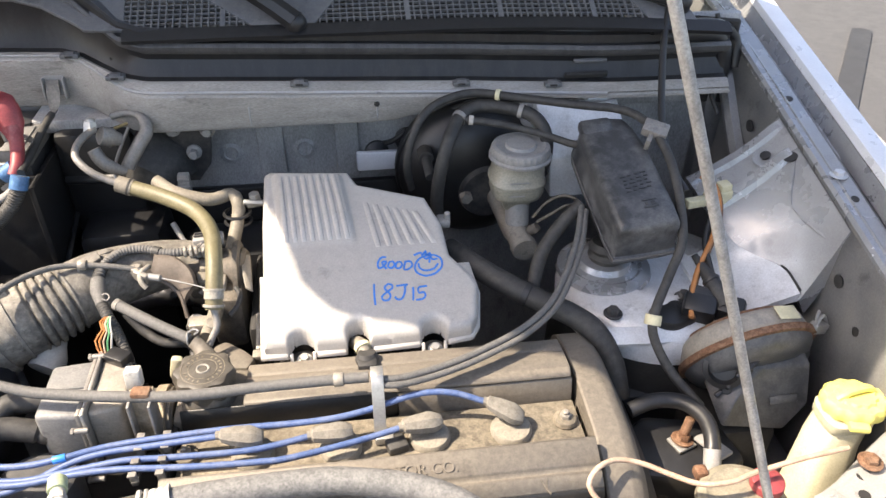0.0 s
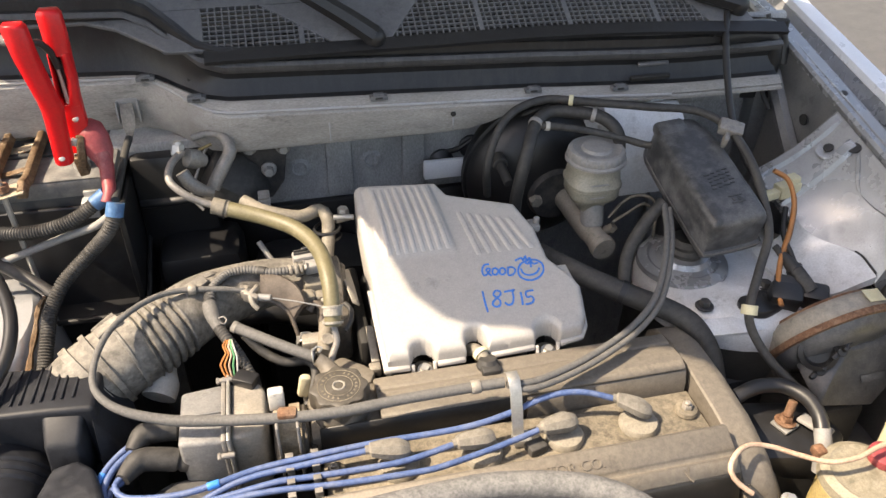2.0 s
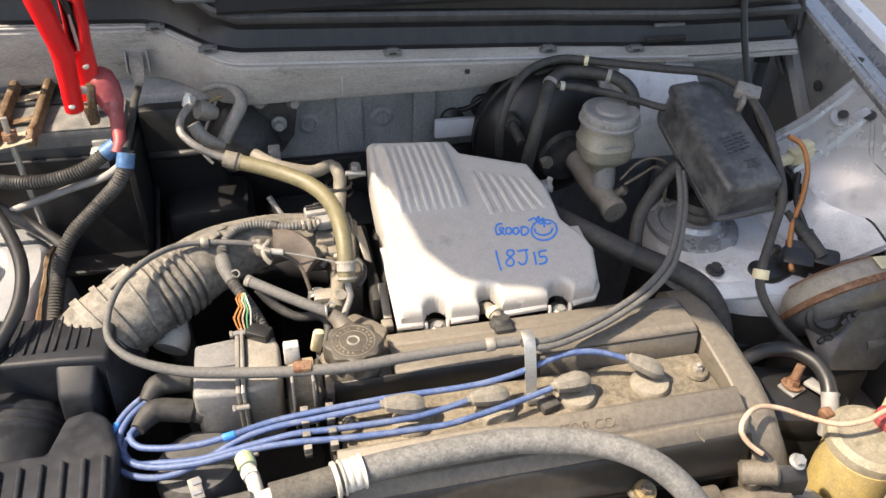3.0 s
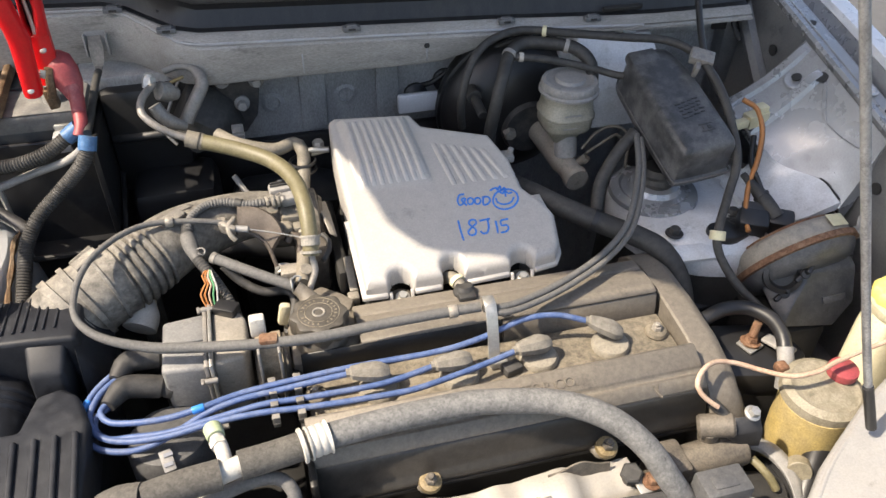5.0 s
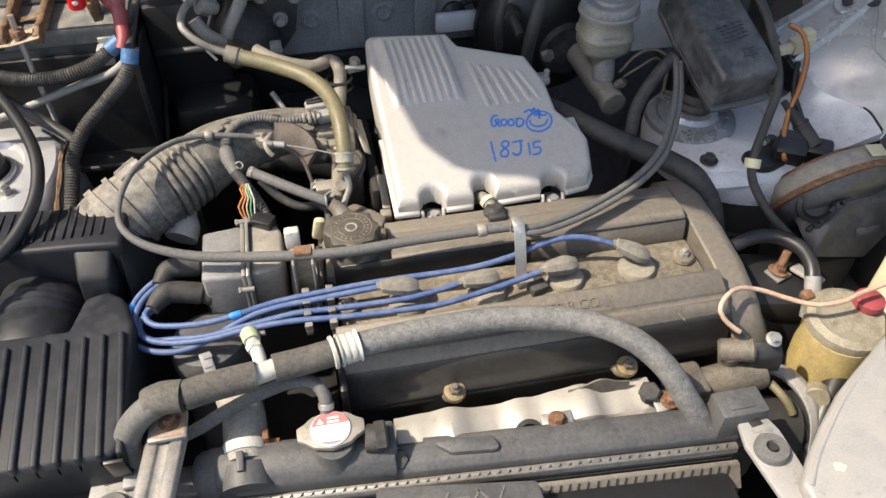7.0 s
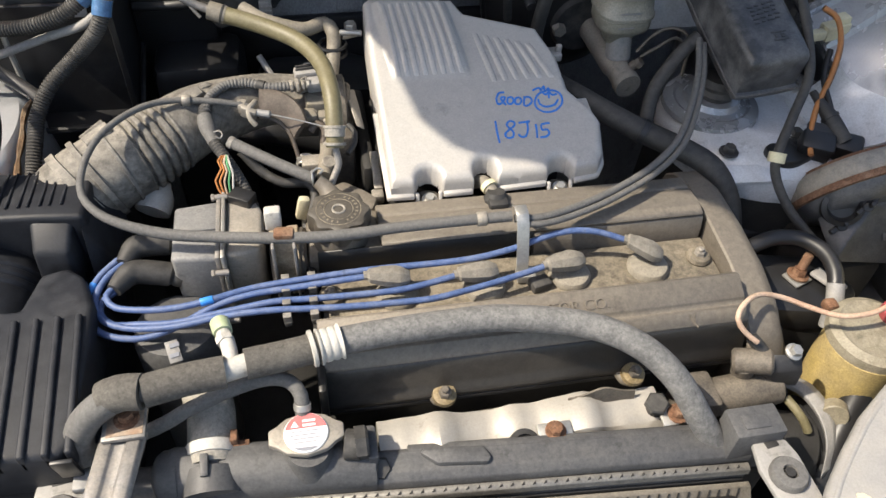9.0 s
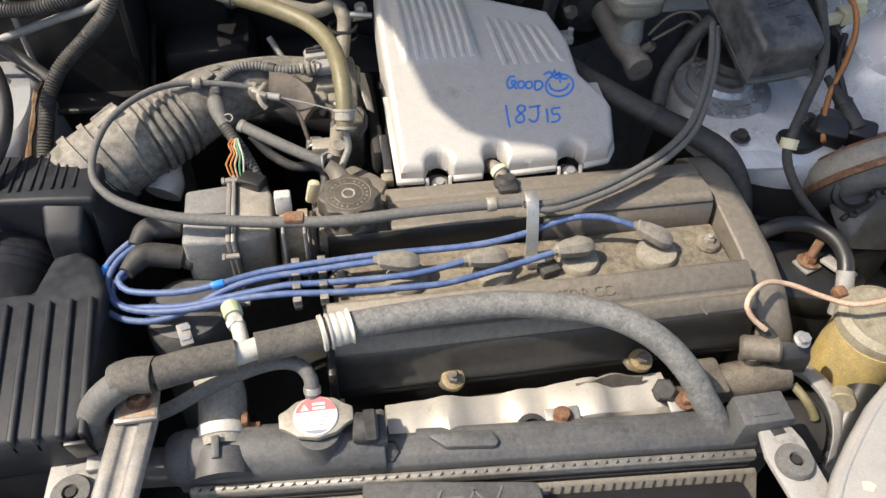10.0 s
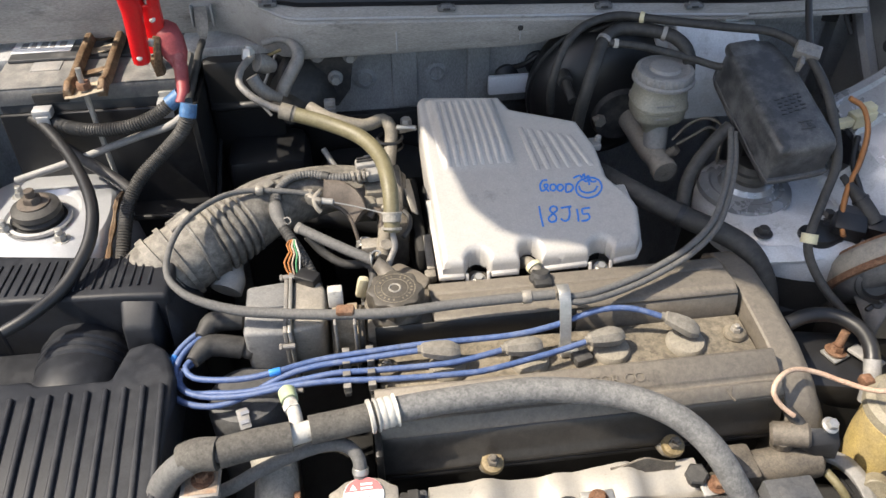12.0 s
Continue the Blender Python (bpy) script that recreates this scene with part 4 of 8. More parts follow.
def arch(dz, x):
    return [(x, y, z + dz) for y, z in ((0.742, 0.62), (0.742, 0.845), (0.735, 0.868), (0.715, 0.886), (0.68, 0.896), (0.62, 0.897), (0.56, 0.892), (0.52, 0.880), (0.492, 0.860), (0.474, 0.832), (0.464, 0.795), (0.460, 0.62))]


part("timing_cover", round_edges(loft([arch(0.0, 0.268), arch(0.0, 0.296), arch(-0.008, 0.308), arch(-0.026, 0.318)]), 0.002, 1), VALVE, engine, "dusty timing belt cover")
part("timing_cover_step", round_edges(loft([[(x, 0.60 + (y - 0.60) * 1.02, z - 0.03) for x, y, z in arch(-0.01, 0.316)], [(x, 0.60 + (y - 0.60) * 1.02, z - 0.03) for x, y, z in arch(-0.03, 0.336)]]), 0.003, 1), RUBBER, engine)
part("cam_sensor_housing", join(rod((0.20, 0.452, 0.806), (0.30, 0.455, 0.812), 0.020, 20, 0.003), box(0.185, 0.225, 0.43, 0.475, 0.77, 0.83, 0.006)), ALU_DARK, engine)
part("lifting_eye", join(rod((0.246, 0.473, 0.842), (0.282, 0.458, 0.852), 0.0135, 18, 0.003), rod((0.262, 0.468, 0.822), (0.256, 0.466, 0.846), 0.012, 16, 0.003)), ALU_DARK, engine)
part("eye_bracket", round_edges(loft([[(0.268, 0.462, 0.862), (0.298, 0.456, 0.868), (0.306, 0.452, 0.866), (0.304, 0.456, 0.858), (0.270, 0.468, 0.852)], [(0.266, 0.450, 0.846), (0.300, 0.446, 0.850), (0.310, 0.444, 0.848), (0.308, 0.450, 0.838), (0.268, 0.458, 0.838)], [(0.290, 0.448, 0.826), (0.302, 0.444, 0.828), (0.310, 0.442, 0.826), (0.308, 0.450, 0.818), (0.292, 0.456, 0.818)]]), 0.002, 2), DUSTY_BLACK, engine, "oily cast bracket")
part("bracket_bolt", join(lathe([(0.009, 0), (0.009, 0.002), (0.0075, 0.003)], (0.297, 0.457, 0.868), (0.1, -0.35, 1), 18), hexagon((0.297, 0.4565, 0.870), (0.1, -0.35, 1), 0.0065, 0.007)), STEEL, engine)
part("pulley", lathe([(0.02, 0), (0.046, 0.002), (0.049, 0.006), (0.044, 0.010), (0.049, 0.014), (0.044, 0.018), (0.049, 0.022), (0.03, 0.026)], (0.325, 0.425, 0.735), (1, 0, 0.1), 36), RUBBER_CLEAN, engine)
part("belt_guard", round_edges(loft([[(x - 0.003, y - 0.002, z + 0.001), (x + 0.007, y + 0.002, z + 0.003), (x + 0.017, y + 0.006, z - 0.002), (x + 0.018, y + 0.005, z - 0.008), (x - 0.002, y - 0.003, z - 0.006)] for x, y, z in smooth_line([(0.318, 0.462, 0.802), (0.331, 0.450, 0.801), (0.339, 0.430, 0.797), (0.342, 0.410, 0.789), (0.340, 0.392, 0.776), (0.332, 0.374, 0.758)], 0.004)]), 0.001, 1), GREY_PART, engine, "dusty grey curved belt guard")
part("pump_pipe", tube([(0.304, 0.440, 0.808), (0.309, 0.428, 0.806), (0.315, 0.416, 0.80), (0.320, 0.408, 0.790)], 0.0048, 12), YELLOW_HOSE, engine)
part("pump_body", join(rod((0.25, 0.43, 0.76), (0.335, 0.412, 0.752), 0.034, 24, 0.004), box(0.24, 0.30, 0.40, 0.46, 0.66, 0.75, 0.012)), UNDER, engine)

shield = thing("exhaust_heat_shield", (0.02, 0.44, 0.74), "pale beige pressed metal exhaust heat shield", "heat shield")
sx_ = [-0.125 + 0.285 * i / 30 for i in range(31)]


def puff(x):
    return 0.007 * math.sin(x * 40 - 1.2) + 0.004 * math.sin(x * 90 + 1) + 0.002 * math.sin(x * 170)


part("pressing", loft([[(x, 0.406, 0.745), (x, 0.414 - 0.3 * puff(x), 0.804), (x, 0.426 - 0.4 * puff(x), 0.827 + puff(x)), (x, 0.446, 0.833 + puff(x)), (x, 0.464, 0.829 + 0.6 * puff(x)), (x, 0.472, 0.812), (x, 0.476, 0.76)] for x in sx_], loop=True), SHIELD, shield)
part("rear_flap", loft([[(x, 0.452, 0.825), (x, 0.455, 0.838 + 0.012 * math.exp(-((x - 0.100) / 0.018) ** 2)), (x, 0.457, 0.838 + 0.012 * math.exp(-((x - 0.100) / 0.018) ** 2)), (x, 0.456, 0.825)] for x in (0.065 + 0.005 * k for k in range(15))]), ALU_DARK, shield)
for x in (0.043, 0.168):
    part("mount_plate", block((x, 0.424, 0.8345), (0.034, 0.020, 0.004), 0.001, 10), STEEL, shield)
    part("bolt", bolt_bm((x, 0.424, 0.8365), (0, -0.15, 1), 0.0065, 0.009), RUST, shield)
part("sensor_boss", lathe([(0.016, 0), (0.016, 0.003), (0.011, 0.004), (0.010, -0.004)], (0.012, 0.419, 0.827), (0, -0.6, 1), 24), UNDER, shield)
part("sensor", join(rod((-0.128, 0.431, 0.81), (-0.128, 0.411, 0.835), 0.008), hexagon((-0.128, 0.416, 0.83), (0, -0.5, 0.8), 0.011, 0.012)), RUBBER, shield)
part("sensor", join(rod((0.155, 0.441, 0.82), (0.148, 0.434, 0.845), 0.010), hexagon((0.150, 0.436, 0.838), (-0.2, -0.2, 1), 0.012, 0.008)), RUBBER, shield)

cap = thing("oil_filler_cap", (-0.139, 0.655, 0.905), "dusty dark brown ribbed oil filler cap", "oil cap")
lobes = [[(-0.139 + (r + 0.0022 * math.cos(8 * a)) * math.cos(a), 0.655 + (r + 0.0022 * math.cos(8 * a)) * math.sin(a), z) for a in (2 * math.pi * i / 64 for i in range(64))]
         for r, z in ((0.026, 0.905), (0.0305, 0.912), (0.0315, 0.928), (0.0295, 0.9335), (0.026, 0.935))]
part("knob", loft(lobes), CAP_BROWN, cap)
for r0, w in ((0.0062, 0.0013), (0.0150, 0.0005), (0.0230, 0.0005)):
    part("ring_mark", tube([(-0.139 + r0 * math.cos(a), 0.655 + r0 * math.sin(a), 0.9350) for a in (2 * math.pi * i / 40 for i in range(41))], w, 6, 0.003), DRUM_SAND if r0 < 0.01 else VALLEY, cap)
marks = []
for k in range(22):
    a = 2 * math.pi * k / 22
    if k % 6 != 5:
        marks.append(moved(box(-0.0009, 0.0009, -0.0014, 0.0014, 0, 0.0005, 0.0), pose(-0.139 + 0.0188 * math.cos(a), 0.655 + 0.0188 * math.sin(a), 0.935, 0, 0, math.degrees(a) - 90)))
part("print_band", join(*marks), VALLEY, cap)

# plug leads
BOOTS = {"d": (0.184, 0.579), "c": (0.096, 0.580), "b": (0.002, 0.577), "a": (-0.088, 0.580)}
LEADS = {"d": [(0.163, 0.593, 0.908), (0.122, 0.604, 0.918), (0.084, 0.606, 0.918), (0.029, 0.595, 0.912), (-0.022, 0.591, 0.908), (-0.11, 0.593, 0.906), (-0.184, 0.592, 0.903), (-0.233, 0.59, 0.9), (-0.275, 0.58, 0.9), (-0.305, 0.578, 0.897), (-0.334, 0.581, 0.895), (-0.362, 0.590, 0.892), (-0.372, 0.602, 0.893), (-0.370, 0.612, 0.893), (-0.358, 0.622, 0.893)],
         "c": [(0.071, 0.578, 0.902), (0.040, 0.571, 0.900), (0.004, 0.5626, 0.900), (-0.049, 0.5525, 0.900), (-0.078, 0.5515, 0.900), (-0.130, 0.5530, 0.900), (-0.175, 0.5560, 0.900), (-0.214, 0.5595, 0.900), (-0.258, 0.562, 0.896), (-0.305, 0.561, 0.890), (-0.347, 0.568, 0.885), (-0.374, 0.581, 0.885), (-0.384, 0.603, 0.890), (-0.374, 0.627, 0.896), (-0.356, 0.646, 0.897)],
         "b": [(-0.023, 0.578, 0.902), (-0.060, 0.5715, 0.900), (-0.094, 0.5672, 0.900), (-0.155, 0.5678, 0.900), (-0.185, 0.5690, 0.900), (-0.214, 0.5698, 0.900), (-0.27, 0.568, 0.893), (-0.306, 0.567, 0.888), (-0.341, 0.572, 0.885), (-0.366, 0.577, 0.883), (-0.378, 0.590, 0.884), (-0.378, 0.604, 0.887), (-0.366, 0.614, 0.889), (-0.352, 0.628, 0.891)],
         "a": [(-0.114, 0.583, 0.908), (-0.148, 0.583, 0.906), (-0.184, 0.583, 0.903), (-0.233, 0.582, 0.9), (-0.269, 0.576, 0.895), (-0.306, 0.564, 0.885), (-0.336, 0.559, 0.88), (-0.362, 0.563, 0.88), (-0.383, 0.577, 0.88), (-0.392, 0.602, 0.885), (-0.384, 0.628, 0.893), (-0.366, 0.648, 0.897), (-0.350, 0.658, 0.898)]}
for key, (bx, by) in BOOTS.items():
    lead = thing("spark_plug_lead", (bx, by, 0.878), "blue spark plug lead with a dusty grey boot", "plug lead", "spark plug leads")
    p = LEADS[key]
    part("wire", tube(p, 0.0034, 10), BLUE, lead)
    if key in "ad":
        part("tape", band(p, 0.86 if key == "a" else 0.78, 0.0042, 0.012), BLUE_BRIGHT, lead, "bright blue tape ring")
    part("seal", lathe([(0.022, -0.002), (0.0225, 0.004), (0.020, 0.008), (0.012, 0.0095)], (bx, by, 0.877), (0, 0, 1), 32), SEAL_SAND, lead)
    d = (Vector(p[0]) - Vector(p[1])).normalized().lerp((Vector((bx, by, 0.892)) - Vector(p[0])).normalized(), 0.35).normalized()
    q = Vector(p[0])
    part("boot", loft([[q + d * s + r * (math.cos(a) * Vector((-d.y, d.x, 0)).normalized() * w + math.sin(a) * Vector((0, 0, 1))) for a in (2 * math.pi * i / 8 + math.pi / 8 for i in range(8))]
                       for s, r, w in ((-0.008, 0.0046, 1), (-0.004, 0.0052, 1), (-0.002, 0.0076, 1.05), (0.010, 0.0096, 1.15), (0.026, 0.0108, 1.2), (0.031, 0.0098, 1.2), (0.038, 0.0066, 1.25), (0.039, 0.0055, 1.25))]), BOOT, lead, "dusty grey rubber boot", sharp=25)
for x, y in ((-0.173, 0.575), (-0.199, 0.575)):
    comb = thing("lead_holder", (x, y, 0.88), "black plastic comb that holds the plug leads", "cable clip", "lead combs")
    part("strip", box(x - 0.0035, x + 0.0035, y - 0.027, y + 0.026, 0.886, 0.8915, 0.001), RUBBER, comb)
    for k in range(4):
        yk = y - 0.026 + 0.0165 * k
        part("hook", join(box(x - 0.004, x + 0.004, yk, yk + 0.0022, 0.889, 0.904, 0.0006), box(x - 0.004, x + 0.004, yk - 0.004, yk + 0.0022, 0.9025, 0.9045, 0.0005)), PALE_RUBBER, comb)

bracket = thing("cable_bracket", (0.045, 0.60, 0.878), "bent zinc bracket that carries a cable over the engine", "bracket")
part("strap", round_edges(loft([[(0.038, y, z), (0.051, y, z), (0.051, y - 0.002, z + 0.001), (0.038, y - 0.002, z + 0.001)] for y, z in ((0.578, 0.879), (0.584, 0.880), (0.592, 0.905), (0.604, 0.935), (0.612, 0.946), (0.624, 0.947), (0.631, 0.940))]), 0.0005, 1), STEEL, bracket)
part("foot", block((0.048, 0.583, 0.884), (0.020, 0.016, 0.010), 0.002), STEEL, bracket)
part("boot_clip", block((0.060, 0.572, 0.882), (0.022, 0.020, 0.012), 0.003, 0, 0, 15), RUBBER, bracket)

cable = hose("throttle_cable", [(-0.222, 0.813, 0.955), (-0.262, 0.814, 0.965), (-0.309, 0.814, 0.97), (-0.341, 0.795, 0.975), (-0.37, 0.762, 0.975), (-0.385, 0.727, 0.97), (-0.387, 0.686, 0.965), (-0.376, 0.664, 0.958), (-0.353, 0.649, 0.95), (-0.312, 0.638, 0.94), (-0.265, 0.63, 0.937), (-0.204, 0.62, 0.937), (-0.144, 0.617, 0.935), (-0.081, 0.62, 0.935), (-0.018, 0.621, 0.935), (0.036, 0.619, 0.937)], 0.0055, HOSE_GREY, "dusty grey control cable looped across the engine", "cable", clamps=((0.10, 0.0062, 0.009), (0.955, 0.0075, 0.010)), clamp_mtl=ALU, step=0.008, swell=lambda t: 0.0036 + 0.0024 * ease((t - 0.33) / 0.2))
hose("cable_pair", [(0.038, 0.615, 0.937), (0.069, 0.615, 0.935), (0.116, 0.632, 0.93), (0.161, 0.651, 0.93), (0.214, 0.681, 0.93), (0.255, 0.711, 0.94), (0.283, 0.749, 0.955), (0.309, 0.798, 0.97), (0.326, 0.846, 0.985)], 0.0042, HOSE_GREY, "dusty twin control cables rising to the bulkhead", "cable", step=0.008)
hose("cable_pair", [(x + 0.004, y - 0.007, z - 0.002) for x, y, z in [(0.038, 0.615, 0.937), (0.069, 0.615, 0.935), (0.116, 0.632, 0.93), (0.161, 0.651, 0.93), (0.214, 0.681, 0.93), (0.255, 0.711, 0.94), (0.283, 0.749, 0.955), (0.309, 0.798, 0.97), (0.326, 0.846, 0.985)]], 0.0036, HOSE_GREY, "dusty twin control cables rising to the bulkhead", "cable", step=0.008)
hb = thing("hose_bracket", (-0.195, 0.64, 0.87), "rusty stamped bracket with a white clip beside the distributor", "bracket")
part("stand", join(round_edges(loft([[(-0.208, 0.618, z), (-0.186, 0.616, z), (-0.186, 0.6185, z), (-0.208, 0.6205, z)] for z in (0.862, 0.880, 0.90, 0.92, 0.934)]), 0.0008, 1), block((-0.1985, 0.626, 0.935), (0.024, 0.018, 0.003), 0.001, 0, 0, -5)), TAN_STEEL, hb)
part("side_wall", box(-0.209, -0.206, 0.606, 0.630, 0.862, 0.936, 0.0008), LINE_METAL, hb)
part("side_wall", box(-0.188, -0.185, 0.604, 0.630, 0.862, 0.936, 0.0008), LINE_METAL, hb)
part("rust_cap", block((-0.1955, 0.621, 0.940), (0.020, 0.014, 0.010), 0.003, 0, 0, -5), RUST, hb)
part("clip", block((-0.205, 0.640, 0.945), (0.016, 0.014, 0.022), 0.002, -10), WHITE, hb)

# ---- intake ----
def plane_z(x, y):
    return 0.947 + 0.35 * (y - 0.762)


cover = thing("intake_cover", (0.04, 0.80, 0.85), "pale silver ribbed intake plenum cover with blue marker writing", "engine cover")


def arc(cx, cy, r, a0, a1, n=8):
    return [(cx + r * math.cos(radians(lerp(a0, a1, i / n))), cy + r * math.sin(radians(lerp(a0, a1, i / n)))) for i in range(n + 1)]


outline = [(-0.079, 0.698), (-0.053, 0.697), *arc(-0.0365, 0.700, 0.0145, 180, 0), (-0.020, 0.697), (0.0145, 0.697), *arc(0.028, 0.709, 0.0125, 180, 0), (0.0415, 0.697), (0.099, 0.699),
           *arc(0.1155, 0.701, 0.0145, 180, 0), (0.132, 0.699), (0.160, 0.702), (0.169, 0.715), (0.176, 0.755), (0.170, 0.770), (0.147, 0.800), (0.143, 0.845), (0.126, 0.888), (0.040, 0.915), (0.028, 0.936), (-0.074, 0.944), (-0.082, 0.938), (-0.083, 0.86)]
PAD = [(-0.060, 0.822), (0.036, 0.818), (0.020, 0.928), (-0.072, 0.934)]


def edge_gap(poly, px, py):
    """Distance to a polygon's outline (positive inside) and the nearest place on it, for arrays of places."""
    best = np.full(px.shape, 9.0)
    near = np.zeros((2, *px.shape))
    inside = np.zeros(px.shape, bool)
    for (ax, ay), (bx, by) in zip(poly, poly[1:] + poly[:1]):
        dx, dy = bx - ax, by - ay
        t = np.clip(((px - ax) * dx + (py - ay) * dy) / max(dx * dx + dy * dy, 1e-12), 0, 1)
        qx, qy = ax + t * dx, ay + t * dy
        d = np.hypot(px - qx, py - qy)
        m = d < best
        best[m], near[0][m], near[1][m] = d[m], qx[m], qy[m]
        if by != ay:
            inside ^= ((ay > py) != (by > py)) & (px < ax + (py - ay) * dx / dy)
    return np.where(inside, best, -best), near


def smooth_step(v):
    v = np.clip(v, 0, 1)
    return v * v * (3 - 2 * v)


def pad_rise(px, py):
    return 0.0095 * smooth_step(edge_gap(PAD, px, py)[0] / 0.009 + 0.15) * smooth_step((py - 0.815) / 0.055)


STEP = 0.0013
gx, gy = np.meshgrid(np.arange(-0.088, 0.182, STEP), np.arange(0.692, 0.950, STEP))
gap, near = edge_gap(outline, gx, gy)
snap = np.abs(gap) < STEP * 0.62
gx2, gy2 = np.where(snap, near[0], gx), np.where(snap, near[1], gy)
depth = np.where(snap, 0, np.clip(gap, 0, 1))
R_ = 0.008
top = plane_z(gx2, gy2) + pad_rise(gx2, gy2) - (R_ - np.sqrt(np.clip(R_ ** 2 - np.clip(R_ - depth, 0, R_) ** 2, 0, 1)))
keep = (gap > 0) | snap
sb = bmesh.new()
ids = {}
for i, j in zip(*np.nonzero(keep)):
    ids[i, j] = sb.verts.new((gx2[i, j], gy2[i, j], top[i, j]))
for (i, j), v in ids.items():
    q = [ids.get(k) for k in ((i, j), (i, j + 1), (i + 1, j + 1), (i + 1, j))]
    if all(q):
        sb.faces.new(q)
bmesh.ops.delete(sb, geom=[v for v in sb.verts if not v.link_faces], context="VERTS")
rim_edges = [e for e in sb.edges if len(e.link_faces) == 1]
skirt = bmesh.ops.extrude_edge_only(sb, edges=rim_edges)["geom"]
for v in skirt:
    if isinstance(v, bmesh.types.BMVert):
        v.co.z -= 0.018 + 0.04 * ease((v.co.y - 0.72) / 0.2)
part("shell", sb, COVER, cover, "", 60)
FOOT = [(-0.084, 0.694), (-0.053, 0.693), (-0.053, 0.7165), (-0.020, 0.7165), (-0.020, 0.693), (0.013, 0.693), (0.013, 0.7235), (0.043, 0.7235), (0.043, 0.693), (0.099, 0.695), (0.099, 0.7175), (0.132, 0.7175), (0.132, 0.695), (0.162, 0.699), (0.172, 0.712), (0.179, 0.755), (0.172, 0.80), (-0.087, 0.80)]
part("flange", prism(FOOT, lambda x, y: plane_z(x, y) - 0.022, lambda x, y: plane_z(x, y) - 0.0165, 0.001, 1), COVER, cover)
for x in (-0.0365, 0.1155):
    part("foot_tab", round_edges(loft([[(x - 0.015, 0.696, plane_z(x, 0.696) - 0.018), (x - 0.011, 0.696, plane_z(x, 0.696) - 0.018), (x - 0.011, 0.690, plane_z(x, 0.69) - 0.036), (x - 0.015, 0.690, plane_z(x, 0.69) - 0.036)], [(x - 0.015, 0.700, plane_z(x, 0.696) - 0.018), (x - 0.011, 0.700, plane_z(x, 0.696) - 0.018), (x - 0.011, 0.694, plane_z(x, 0.69) - 0.036), (x - 0.015, 0.694, plane_z(x, 0.69) - 0.036)]]), 0.0005, 1), COVER, cover)
    part("foot_tab", round_edges(loft([[(x + 0.011, 0.696, plane_z(x, 0.696) - 0.018), (x + 0.015, 0.696, plane_z(x, 0.696) - 0.018), (x + 0.015, 0.690, plane_z(x, 0.69) - 0.036), (x + 0.011, 0.690, plane_z(x, 0.69) - 0.036)], [(x + 0.011, 0.700, plane_z(x, 0.696) - 0.018), (x + 0.015, 0.700, plane_z(x, 0.696) - 0.018), (x + 0.015, 0.694, plane_z(x, 0.69) - 0.036), (x + 0.011, 0.694, plane_z(x, 0.69) - 0.036)]]), 0.0005, 1), COVER, cover)
def rib(xa, xb, y0, y1, w, h):
    """A ridge that follows the cover from y0 (at xb) back to y1 (at xa)."""
    rings = []
    for k in range(13):
        u = k / 12
        x, y = lerp(xb, xa, u), lerp(y0, y1, u)
        z = plane_z(x, y) + float(pad_rise(np.array([x]), np.array([y]))[0])
        f = h * min(1.0, 6 * u + 0.1, 6 * (1 - u) + 0.1)
        rings.append([(x - w, y, z - 0.002), (x - w * 0.7, y, z + f * 0.75), (x - w * 0.25, y, z + f), (x + w * 0.25, y, z + f), (x + w * 0.7, y, z + f * 0.75), (x + w, y, z - 0.002)])
    return loft(rings)


